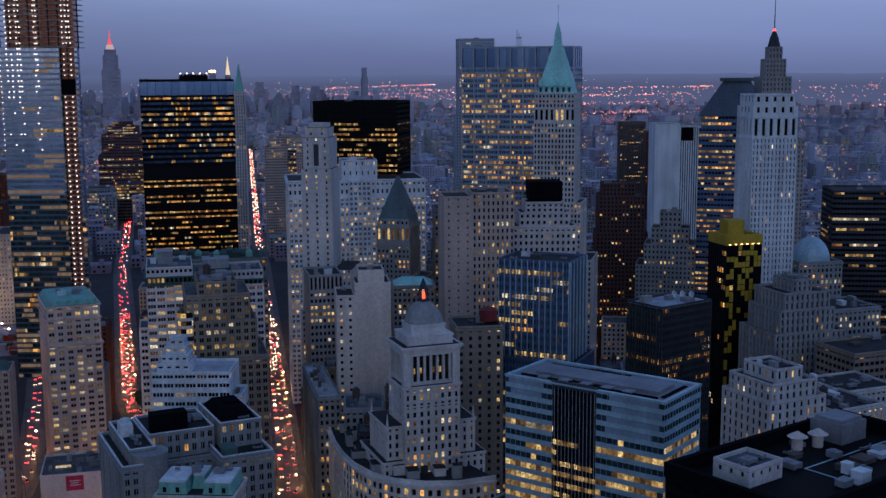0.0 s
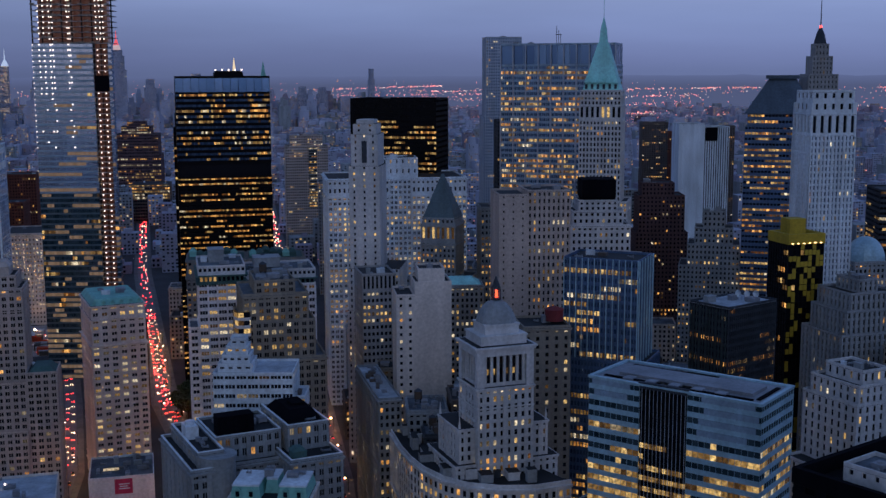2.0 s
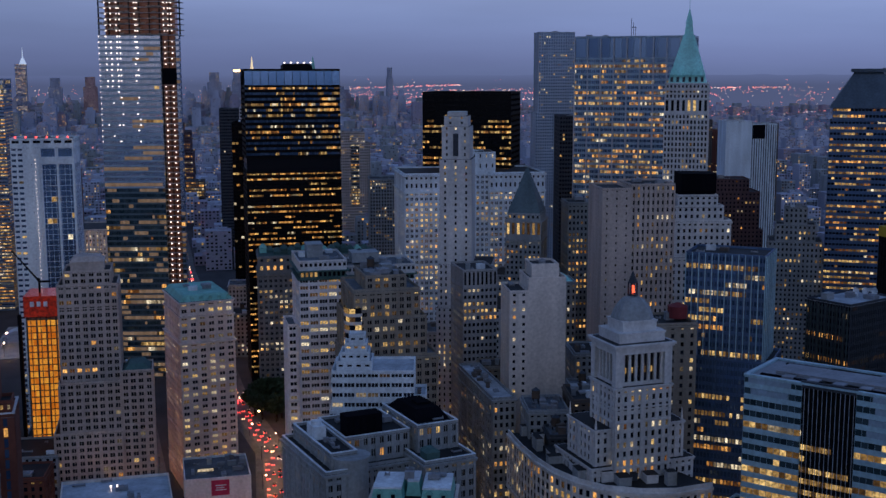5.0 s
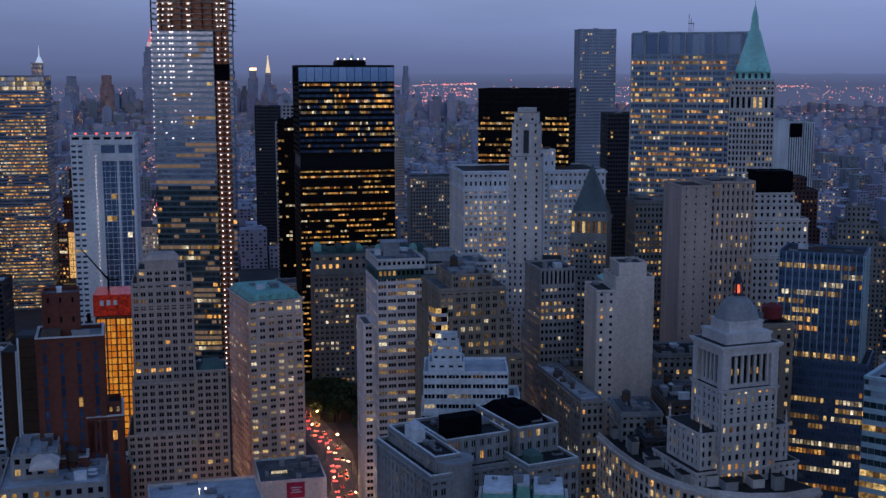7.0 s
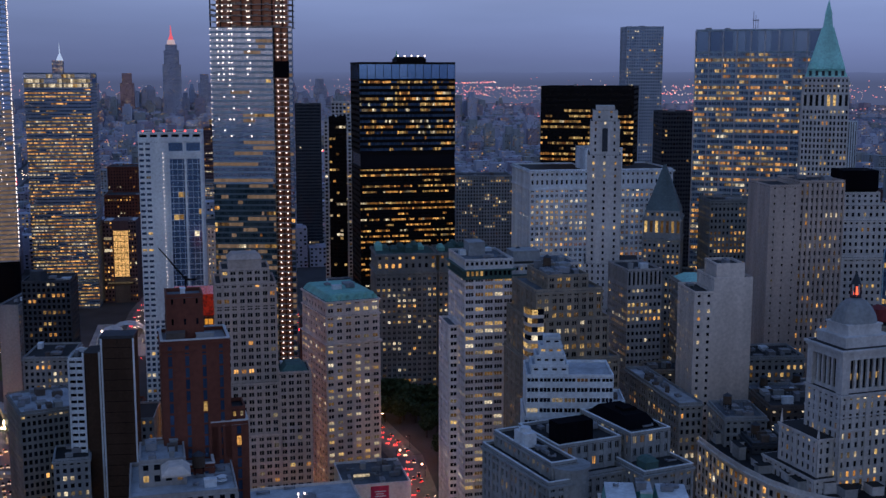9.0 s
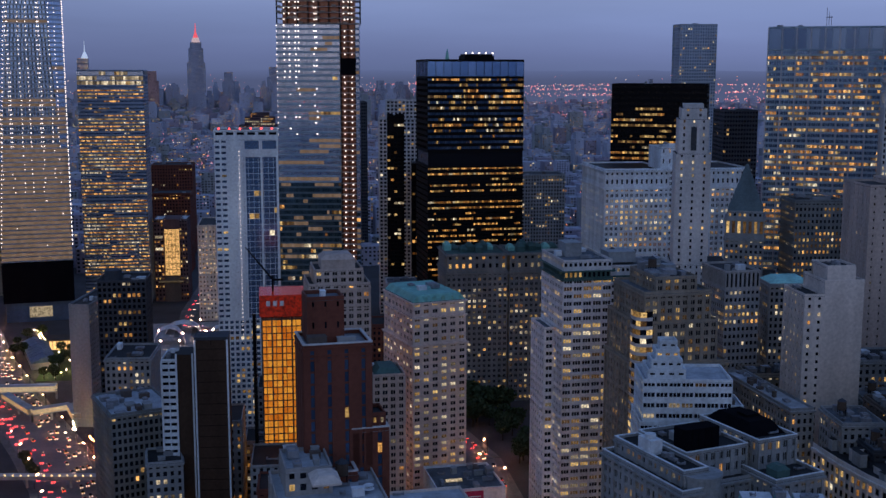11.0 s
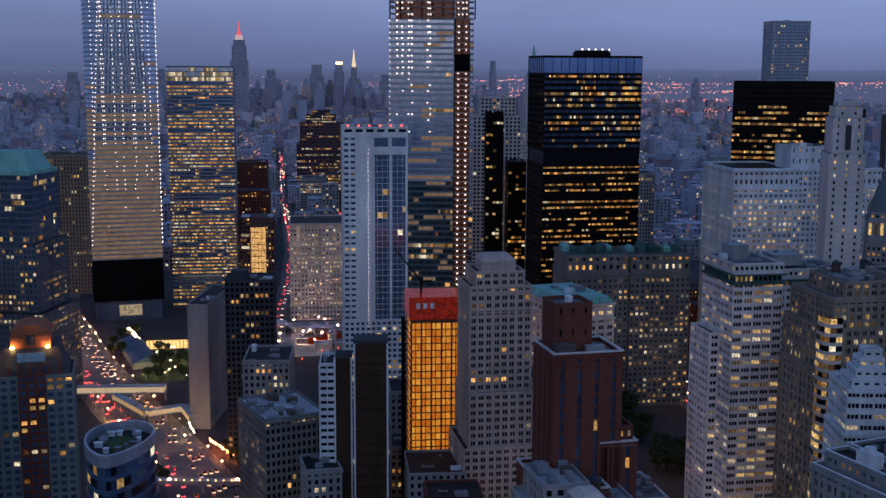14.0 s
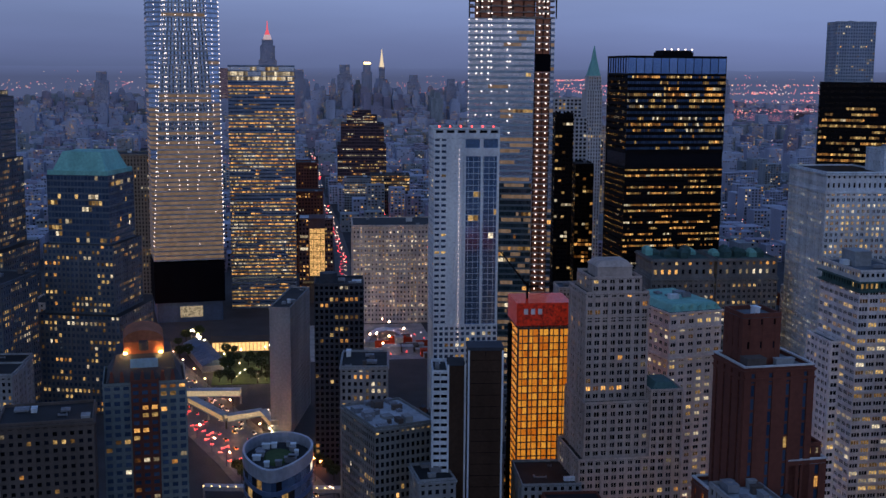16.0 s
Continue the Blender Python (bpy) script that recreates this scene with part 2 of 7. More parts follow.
# ---- builders ----
class Geo:
    """Vertices and faces of one mesh, gathered before it is made."""

    def __init__(self):
        self.v, self.f, self.m = [], [], []

    def face(self, pts, mi=0):
        n = len(self.v)
        self.v += pts
        self.f.append(tuple(range(n, n + len(pts))))
        self.m.append(mi)

    def box(self, x0, x1, y0, y1, z0, z1, mi=0):
        n = len(self.v)
        self.v += [(x0, y0, z0), (x1, y0, z0), (x1, y1, z0), (x0, y1, z0), (x0, y0, z1), (x1, y0, z1), (x1, y1, z1), (x0, y1, z1)]
        self.f += [(n, n + 3, n + 2, n + 1), (n + 4, n + 5, n + 6, n + 7), (n, n + 1, n + 5, n + 4), (n + 1, n + 2, n + 6, n + 5),
                   (n + 2, n + 3, n + 7, n + 6), (n + 3, n, n + 4, n + 7)]
        self.m += [mi] * 6

    def loft(self, low, high, z0, z1, mi=0, cap=True):
        """A solid between two outlines of as many points, counter-clockwise."""
        n, k = len(self.v), len(low)
        self.v += [(*p, z0) for p in low] + [(*p, z1) for p in high]
        for i in range(k):
            j = (i + 1) % k
            self.f.append((n + i, n + j, n + k + j, n + k + i))
            self.m.append(mi)
        if cap:
            self.f += [tuple(range(n + k, n + 2 * k)), tuple(range(n + k - 1, n - 1, -1))]
            self.m += [mi, mi]

    def disc(self, cx, cy, r0, r1, z0, z1, k=10, mi=0, sx=1.0):
        ring = [(math.cos(2 * math.pi * i / k), math.sin(2 * math.pi * i / k)) for i in range(k)]
        self.loft([(cx + r0 * c * sx, cy + r0 * s) for c, s in ring], [(cx + r1 * c * sx, cy + r1 * s) for c, s in ring], z0, z1, mi)

    def mesh(self, name, mats):
        me = bpy.data.meshes.new(name)
        me.from_pydata(self.v, [], self.f)
        for m in mats:
            me.materials.append(m)
        if len(mats) > 1:
            me.polygons.foreach_set("material_index", self.m)
        me.update()
        return me


def part(name, geo, mats, parent, label=""):
    if not isinstance(mats, (list, tuple)):
        mats = [mats]
    ob = new(name, geo.mesh(name, mats))
    ob.parent = parent
    if label:
        tagged(ob, label)
    return ob


def thing(name, label, category, x, y, r=0.0, z=0.0, group=""):
    ob = new(name)
    ob.matrix_world = pose(x, y, z, 0, 0, r)
    return tagged(ob, label, category, group)


def rect(x0, x1, y0, y1):
    return [(x0, y0), (x1, y0), (x1, y1), (x0, y1)]


PANE_MATS = [DARK, WARM, SOFT, AMBER, BLUE, PALE, BLACK, FLOOR_GLOW, SKYGLASS, TEAL]
KIND = {"dark": 0, "warm": 1, "soft": 2, "amber": 3, "blue": 4, "pale": 5, "black": 6, "sky": 8, "teal": 9}
PANE_MESH = {}
PANES_LEFT = [1750]


def style(fh=3.7, bw=3.2, wf=0.5, hf=0.55, dep=0.45, band=False, glass="dark", lit=0.2, run=1.6, mix=(5, 3, 1), fin=0.0, off=(), full=(), split=1, bay=0, belt=0):
    return dict(bay=bay, belt=belt, split=split, fh=fh, bw=bw, wf=wf, hf=hf, dep=dep, band=band, glass=glass, lit=lit, run=run, mix=mix, fin=fin, off=off, full=full)


def one_pane(w, h, state):
    key = (round(w, 1), round(h, 1), state)
    if key not in PANE_MESH:
        g = Geo()
        w, h = key[:2]
        g.box(-w / 2, w / 2, 0, 0.06, 0, h)
        PANE_MESH[key] = g.mesh("window", [PANE_MATS[state]])
    return PANE_MESH[key]


def facade(wall, panes, x0, x1, y0, y1, z0, z1, side, st, rng, root=None, quota=0):
    """One side of a block: piers and spandrels in front of a set-back core, with a pane in each opening."""
    dep = st["dep"]
    if side in "fb":
        a, b = x0, x1
    else:
        a, b = y0 + dep, y1 - dep
    if b - a < 1.5 or z1 - z0 < 2:
        return 0
    nb, nf = max(1, round((b - a) / st["bw"])), max(1, round((z1 - z0) / st["fh"]))
    bw, fh = (b - a) / nb, (z1 - z0) / nf
    pw, sh = bw * (1 - st["wf"]), fh * (1 - st["hf"])
    po, so = (0.09, 0.0) if st["band"] else (0.0, 0.09)
    po -= st["fin"]

    def strip(u0, u1, o0, za, zb):
        if side == "f":
            wall.box(u0, u1, y0 + o0, y0 + dep, za, zb)
        elif side == "b":
            wall.box(u0, u1, y1 - dep, y1 - o0, za, zb)
        elif side == "l":
            wall.box(x0 + o0, x0 + dep, u0, u1, za, zb)
        else:
            wall.box(x1 - dep, x1 - o0, u0, u1, za, zb)

    for i in range(nb + 1):
        c = a + i * bw
        strip(max(a, c - pw / 2), min(b, c + pw / 2), po, z0, z1)
        if st["bay"] and (i % st["bay"] == 0 or i == nb):
            strip(max(a, c - pw * 0.62), min(b, c + pw * 0.62), po - 0.22, z0, z1 - 0.4)
    for k in range(nf + 1):
        z = z0 + k * fh
        e = 0.06 if side in "fb" else 0.0
        strip(a + e, b - e, so, z if k < nf else z1 - 0.35, min(z + sh, z1 - 0.02) if k < nf else z1 - 0.02)
    if st["belt"]:
        for k in range(st["belt"], nf, st["belt"]):
            z = z0 + k * fh
            strip(a, b, so - 0.38, z + sh * 0.2, z + sh * 0.7)
    made, o = 0, dep - 0.06
    for k in range(nf):
        za, zb = z0 + k * fh + sh, z0 + (k + 1) * fh
        if k == nf - 1:
            zb -= 0.3
        fr = (k + 0.5) / nf
        p = st["lit"] * rng.choice((0.25, 0.6, 1.0, 1.25, 1.9))
        if any(q0 <= fr <= q1 for q0, q1 in st["off"]):
            p = 0
        if any(q0 <= fr <= q1 for q0, q1 in st["full"]):
            p = 0.85
        state, on = KIND[st["glass"]], False
        for i in range(nb):
            if i == 0 or rng.random() < 1 / st["run"]:
                on = rng.random() < p
                state = rng.choices((1, 2, 3, 7)[:len(st["mix"])], st["mix"])[0] if on else KIND[st["glass"]]
            u0, u1 = a + i * bw + pw / 2, a + (i + 1) * bw - pw / 2
            if i == 0:
                u0 = max(u0, a + 0.05)
            for j in range(1, st["split"]):
                c = u0 + (u1 - u0) * j / st["split"]
                strip(c - 0.11, c + 0.11, 0.16, za - 0.02, zb + 0.02)
            if root is not None and made < quota:
                c = (u0 + u1) / 2
                ob = new("window", one_pane(u1 - u0, zb - za, state))
                ob.parent = root
                m = {"f": (c, y0 + o, 0), "b": (c, y1 - o, 180), "l": (x0 + o, c, -90), "r": (x1 - o, c, 90)}[side]
                ob.matrix_local = pose(m[0], m[1], za, 0, 0, m[2])
                made += 1
            elif side == "f":
                panes.face([(u0, y0 + o, za), (u1, y0 + o, za), (u1, y0 + o, zb), (u0, y0 + o, zb)], state)
            elif side == "b":
                panes.face([(u1, y1 - o, za), (u0, y1 - o, za), (u0, y1 - o, zb), (u1, y1 - o, zb)], state)
            elif side == "l":
                panes.face([(x0 + o, u1, za), (x0 + o, u0, za), (x0 + o, u0, zb), (x0 + o, u1, zb)], state)
            else:
                panes.face([(x1 - o, u0, za), (x1 - o, u1, za), (x1 - o, u1, zb), (x1 - o, u0, zb)], state)
    return made


def ring(g, x0, x1, y0, y1, q, t, za, zb):
    """A closed rectangular ring, q proud of the plan and reaching t inside it."""
    o, i = rect(x0 - q, x1 + q, y0 - q, y1 + q), rect(x0 + t, x1 - t, y0 + t, y1 - t)
    n = len(g.v)
    g.v += [(*p, za) for p in o] + [(*p, zb) for p in o] + [(*p, zb) for p in i] + [(*p, za) for p in i]
    for k in range(4):
        j = (k + 1) % 4
        for lo, hi in ((0, 4), (4, 8), (8, 12), (12, 0)):
            g.f.append((n + lo + k, n + lo + j, n + hi + j, n + hi + k))
            g.m.append(0)


def parapet(g, x0, x1, y0, y1, z, h=1.1, t=0.5):
    ring(g, x0, x1, y0, y1, 0.02, t, z, z + h)


def cornice(g, x0, x1, y0, y1, z, h=0.9, o=0.6):
    """A projecting ring round a block, in two steps."""
    ring(g, x0, x1, y0, y1, o * 0.55, 0.3, z, z + h * 0.5)
    ring(g, x0, x1, y0, y1, o, 0.3, z + h * 0.5, z + h)


def water_tank(root, x, y, z, s=1.0):
    g = Geo()
    g.disc(x, y, 1.9 * s, 1.8 * s, z + 2.4 * s, z + 6.0 * s, 12)
    for k in range(3):
        g.disc(x, y, 1.94 * s, 1.94 * s, z + (3.0 + k * 1.1) * s, z + (3.12 + k * 1.1) * s, 12)
    t = part("water_tank", g, TIMBER, root, "timber roof water tank on steel legs")
    g = Geo()
    g.disc(x, y, 2.05 * s, 0.15 * s, z + 6.0 * s, z + 7.3 * s, 12)
    part("lid", g, SLATE, t)
    g = Geo()
    for i in (-1, 1):
        for j in (-1, 1):
            g.box(x + i * 1.2 * s - 0.12, x + i * 1.2 * s + 0.12, y + j * 1.2 * s - 0.12, y + j * 1.2 * s + 0.12, z, z + 2.4 * s)
    g.box(x - 1.5 * s, x + 1.5 * s, y - 1.5 * s, y + 1.5 * s, z + 2.2 * s, z + 2.4 * s)
    part("stand", g, STEEL, t)


def clutter(root, x0, x1, y0, y1, z, n, rng, tank=0):
    """Plant on a roof: penthouses, ducts, cooling units and pipes."""
    w, d = x1 - x0, y1 - y0
    if w < 5 or d < 5:
        return
    spots = []
    for k in range(n):
        for _ in range(12):
            a, b, h = rng.uniform(1.4, min(6, w * 0.3)), rng.uniform(1.4, min(6, d * 0.3)), rng.uniform(0.9, 3.4)
            cx, cy = rng.uniform(x0 + 1 + a / 2, x1 - 1 - a / 2), rng.uniform(y0 + 1 + b / 2, y1 - 1 - b / 2)
            if all(abs(cx - q[0]) > (a + q[2]) / 2 + 0.4 or abs(cy - q[1]) > (b + q[3]) / 2 + 0.4 for q in spots):
                break
        else:
            continue
        spots.append((cx, cy, a, b))
        g = Geo()
        kind = rng.random()
        if kind < 0.45:
            g.box(cx - a / 2, cx + a / 2, cy - b / 2, cy + b / 2, z, z + h)
            g.box(cx - a / 2 - 0.15, cx + a / 2 + 0.15, cy - b / 2 - 0.15, cy + b / 2 + 0.15, z + h, z + h + 0.2)
            g.box(cx - 0.5, cx + 0.5, cy - b / 2 - 0.05, cy - b / 2 + 0.1, z + 0.1, z + min(h, 2.0))
            part("roof_hut", g, rng.choice((GREY, WHITE, BROWN, UNIT)), root)
        elif kind < 0.8:
            g.box(cx - a / 2, cx + a / 2, cy - b / 2, cy + b / 2, z + 0.35, z + 0.35 + h * 0.7)
            for i in (-1, 1):
                g.box(cx + i * a * 0.4 - 0.1, cx + i * a * 0.4 + 0.1, cy - b / 2, cy + b / 2, z, z + 0.35)
            g.disc(cx, cy, min(a, b) * 0.32, min(a, b) * 0.28, z + 0.35 + h * 0.7, z + 0.75 + h * 0.7, 8)
            part("cooling_unit", g, UNIT, root)
        else:
            g.box(cx - a / 2, cx + a / 2, cy - 0.35, cy + 0.35, z + 0.3, z + 0.9)
            g.box(cx - a / 2, cx - a / 2 + 0.7, cy - 0.35, cy + b / 2, z + 0.3, z + 0.9)
            g.box(cx + a / 2 - 0.5, cx + a / 2 - 0.1, cy - 0.2, cy + 0.2, z, z + 1.4)
            part("duct", g, UNIT, root)
    for k in range(tank):
        water_tank(root, x0 + w * (0.3 + 0.35 * k), y0 + d * 0.6, z, 1.0)


def block(root, tiers, wall_mat, st, rng, roof_mat=None, quota=0, near="fl", cor=(), huts=3, tank=0, sides="flrb", top=True, rim=True):
    """Stacked blocks (x0, x1, y0, y1, z0, z1) with windows on all sides and a flat roof on each."""
    core, wall, panes = Geo(), Geo(), Geo()
    left = min(quota, 300, PANES_LEFT[0])
    total = left
    for n, (x0, x1, y0, y1, z0, z1, *own) in enumerate(tiers):
        s = own[0] if own else st
        dep = s["dep"]
        core.box(x0 + dep, x1 - dep, y0 + dep, y1 - dep, z0, z1 - 0.02)
        for side in sides:
            use = left if side in near else 0
            got = facade(wall, panes, x0, x1, y0, y1, z0, z1, side, s, rng, root if use > 0 else None, use)
            left -= got
        roof = Geo()
        roof.box(x0 + 0.03, x1 - 0.03, y0 + 0.03, y1 - 0.03, z1 - 0.015, z1 + 0.12)
        part("roof", roof, roof_mat or TAR, root)
        if rim:
            edge = Geo()
            parapet(edge, x0, x1, y0, y1, z1 + 0.12)
            part("parapet", edge, wall_mat, root)
        if n == len(tiers) - 1 and top:
            clutter(root, x0, x1, y0, y1, z1 + 0.12, huts, rng, tank)
    for x0, x1, y0, y1, z, h, o in cor:
        edge = Geo()
        cornice(edge, x0, x1, y0, y1, z, h, o)
        part("cornice", edge, wall_mat, root)
    PANES_LEFT[0] -= total - left
    part("core", core, wall_mat, root)
    part("wall", wall, wall_mat, root)
    if panes.f:
        tagged(part("glazing", panes, PANE_MATS, root), kind="stuff")
    return root


# ---- ground, river and streets ----
HUB = Vector((-210, -390, 233))


def far(x, y, z=0.0):
    """Draws what lies beyond four kilometres nearer, along its line of sight and smaller, so that it stays within reach."""
    p = Vector((x, y, z)) - HUB
    d = p.xy.length
    if d <= 4000:
        return (x, y, z)
    s = (4000 + 780 * (1 - math.exp(-(d - 4000) / 2600))) / d
    q = HUB + p * s
    return (q.x, q.y, q.z)


g = Geo()
RINGS = [0, 150, 300, 500, 800, 1200, 1700, 2300, 3000, 3600, 4000, 4300, 4700, 5200, 6000, 7000, 8500, 10500, 14000, 20000, 32000, 60000]
SPOKES = 72
gv = [far(HUB.x + r * math.sin(2 * math.pi * k / SPOKES), HUB.y + r * math.cos(2 * math.pi * k / SPOKES)) for r in RINGS[1:] for k in range(SPOKES)]
g.v = [(HUB.x, HUB.y, 0)] + gv
g.f = [(0, 1 + (k + 1) % SPOKES, 1 + k) for k in range(SPOKES)]
for i in range(len(RINGS) - 2):
    for k in range(SPOKES):
        a, b = 1 + i * SPOKES + k, 1 + i * SPOKES + (k + 1) % SPOKES
        g.f.append((a, b, b + SPOKES, a + SPOKES))
g.m = [0] * len(g.f)
tagged(new("ground", g.mesh("ground", [ASPHALT])), "dark asphalt ground of a city reaching the horizon", "ground", kind="structure")


def water(name, pts, label):
    g = Geo()
    n = 14
    a, b, c, e = (Vector(p) for p in pts)
    at = lambda i, j: far(*a.lerp(b, i / n).lerp(e.lerp(c, i / n), j / n), 5.0)
    for i in range(n):
        for j in range(n):
            g.face([at(i, j), at(i + 1, j), at(i + 1, j + 1), at(i, j + 1)])
    tagged(new(name, g.mesh(name, [WATER])), label, "river", kind="structure")


RIVER = [[(1650, 4900), (1900, 4560), (2400, 5700), (2100, 6000)], [(2350, 4150), (2350, 3300), (3500, 4300), (2950, 5000)]]
for reach in RIVER:
    water("water", reach[::-1] if (reach[1][0] - reach[0][0]) * (reach[2][1] - reach[0][1]) < (reach[1][1] - reach[0][1]) * (reach[2][0] - reach[0][0]) else reach, "pale grey river reflecting the dusk sky")


def in_river(x, y):
    for reach in RIVER:
        side = [(q[0] - p[0]) * (y - p[1]) - (q[1] - p[1]) * (x - p[0]) > 0 for p, q in zip(reach, reach[1:] + reach[:1])]
        if all(side) or not any(side):
            return True
    return False


# Streets: a name, the half width and points along the middle
STREETS = [
    (9.0, [(20, -220), (0, -60), (-26, 80), (-27, 150), (-21, 215), (-13, 388), (4, 801), (28, 1378), (122, 3366)]),
    (9.0, [(-130, -160), (-112, 120), (-104, 290), (-123, 414), (-140, 700), (-158, 992), (-190, 2000)]),
    (7.0, [(-190, -60), (-180, 120), (-176, 260), (-190, 420), (-205, 560)]),
    (21.0, [(-300, 100), (-318, 180), (-340, 285), (-362, 355), (-389, 430), (-442, 588), (-466, 680), (-495, 780), (-520, 1000), (-580, 1500), (-660, 3000)]),
    (8.0, [(-289, 650), (-286, 760), (-272, 900), (-261, 1114), (-256, 1377), (-254, 1754), (-238, 2339), (-225, 3000)]),
    (6.0, [(40, -120), (150, 60), (230, 150)]),
]


def along(pts, s):
    for (x0, y0), (x1, y1) in zip(pts, pts[1:]):
        q = math.hypot(x1 - x0, y1 - y0)
        if s <= q:
            return x0 + (x1 - x0) * s / q, y0 + (y1 - y0) * s / q, math.atan2(y1 - y0, x1 - x0)
        s -= q
    return None


def on_street(x, y, clear=0.0):
    for half, pts in STREETS:
        for (x0, y0), (x1, y1) in zip(pts, pts[1:]):
            q2 = (x1 - x0) ** 2 + (y1 - y0) ** 2
            t = max(0, min(1, ((x - x0) * (x1 - x0) + (y - y0) * (y1 - y0)) / q2))
            if math.hypot(x - x0 - t * (x1 - x0), y - y0 - t * (y1 - y0)) < half + clear:
                return True
    return False


for half, pts in STREETS:
    g = Geo()
    for (x0, y0), (x1, y1) in zip(pts, pts[1:]):
        q = math.hypot(x1 - x0, y1 - y0)
        nx, ny = -(y1 - y0) / q * (half - 3), (x1 - x0) / q * (half - 3)
        out = [(x0 - nx, y0 - ny), (x1 - nx, y1 - ny), (x1 + nx, y1 + ny), (x0 + nx, y0 + ny)]
        if y0 < 3000:
            g.loft([far(*p)[:2] for p in out], [far(*p)[:2] for p in out], 0.0, 0.05)
    tagged(new("road", g.mesh("road", [ROAD])), "worn grey roadway between the blocks", "road", kind="structure")
    for side in (-1, 1):
        g = Geo()
        for (x0, y0), (x1, y1) in zip(pts, pts[1:]):
            if y0 > 1400:
                continue
            q = math.hypot(x1 - x0, y1 - y0)
            nx, ny = -(y1 - y0) / q * side, (x1 - x0) / q * side
            a, b = half - 3.0, half + 1.5
            out = [(x0 + nx * a, y0 + ny * a), (x1 + nx * a, y1 + ny * a), (x1 + nx * b, y1 + ny * b), (x0 + nx * b, y0 + ny * b)]
            if side < 0:
                out.reverse()
            g.loft(out, out, 0.0, 0.18)
        tagged(new("pavement", g.mesh("pavement", [PAVING])), "grey concrete pavement with a raised kerb", "pavement", kind="structure")

# Hazy land on the horizon: a glowing strip with the haze in its colour
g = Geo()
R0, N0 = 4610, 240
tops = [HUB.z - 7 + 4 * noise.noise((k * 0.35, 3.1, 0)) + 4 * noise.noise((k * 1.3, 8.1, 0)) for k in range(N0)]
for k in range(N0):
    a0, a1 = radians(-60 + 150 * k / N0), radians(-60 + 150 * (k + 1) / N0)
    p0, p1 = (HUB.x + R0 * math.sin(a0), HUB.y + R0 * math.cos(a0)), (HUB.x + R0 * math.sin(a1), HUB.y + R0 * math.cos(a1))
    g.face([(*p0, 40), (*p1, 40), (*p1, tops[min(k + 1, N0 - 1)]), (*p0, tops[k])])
tagged(new("backdrop", g.mesh("backdrop", [HAZE])), "glowing backdrop strip of blue haze along the horizon", "backdrop", kind="structure")

# ---- the towers ----
TAKEN = []  # plan circles that the loose blocks keep clear of


def stand(name, label, x, y, r, w, d, category="building"):
    ob = thing(name, label, category, x, y, r)
    c, s = math.cos(radians(r)), math.sin(radians(r))
    TAKEN.append((x, y, c, s, w, d))
    return ob


def free(x, y, half):
    for (bx, by, c, s, w, d) in TAKEN:
        u, v = (x - bx) * c + (y - by) * s, -(x - bx) * s + (y - by) * c
        if -half < u < w + half and -half < v < d + half:
            return False
    return True


def plain(label, x, y, r, w, d, h, mat, st, seed=0, z0=0, cor=True, name="office_building", **kw):
    root = stand(name, label, x, y, r, w, d)
    rng = random.Random(seed or int(abs(x) * 7 + abs(y) * 13 + h))
    c = [(0, w, 0, d, h - 1.2, 1.1, 0.7)] if cor else []
    block(root, [(0, w, 0, d, z0, h)], mat, st, rng, cor=c, **kw)
    return root


def stepped(label, x, y, r, w, d, tiers, mat, st, seed=0, name="office_building", **kw):
    """tiers: (left, right, front, back, top) insets from the plan and the height where each ends."""
    root = stand(name, label, x, y, r, w, d)
    rng = random.Random(seed or int(abs(x) * 7 + abs(y) * 13))
    z, out = 0, []
    for a, b, c, e, top, *own in tiers:
        out.append((a, w - b, c, d - e, z, top, *own))
        z = top
    block(root, out, mat, st, rng, **kw)
    return root


MASON = style(3.7, 3.0, 0.52, 0.56, 0.32, lit=0.22, bay=4, belt=7)
MASON_LIT = style(3.6, 2.9, 0.5, 0.52, lit=0.34, bay=4, belt=8)

# Dark steel tower with long lit rows
root = stand("office_tower", "black steel office tower with rows of amber windows", -107.6, 463, 1, 71, 46)
rng = random.Random(3)
OLS = style(4.1, 1.55, 0.86, 0.34, 0.5, True, "black", 0.62, 2.2, (4, 1, 6))
# Sky reflection is put into the bluer glass of the upper floors
OLT = style(4.1, 1.55, 0.86, 0.46, 0.5, True, "blue", 0.42, 1.9, (5, 2, 3))
block(root, [(0, 71, 0, 46, 0, 160, OLS), (0.3, 70.7, 0.3, 45.7, 160, 171, style(11, 71, 0.98, 0.9, 0.5, True, "black", 0)), (0, 71, 0, 46, 171, 224, OLT),
             (0, 71, 0, 46, 224, 236, style(12, 6, 0.96, 0.93, 0.5, True, "sky", 0))], STEEL, OLS, rng, huts=0, quota=0)
g = Geo()
g.box(30, 52, 14, 34, 236, 240)
for i in range(8):
    g.box(31 + i * 2.6, 32.8 + i * 2.6, 15, 33, 240, 241.2)
part("plant_room", g, STEEL, root)
for i in range(5):
    g = Geo()
    g.disc(31 + i * 5, 14.5, 0.55, 0.55, 241.3, 242.3, 6)
    part("beacon", g, WHITE_BULB, root)

# Black slab with a lit middle
B140 = style(3.9, 1.7, 0.88, 0.42, 0.5, True, "black", 0.62, 2.4, (6, 1, 4), off=((0.92, 1.0),))
plain("black glass office slab with amber lit floors", 22, 441, -25, 67, 42, 219, STEEL, B140, cor=False, huts=2, name="office_tower")

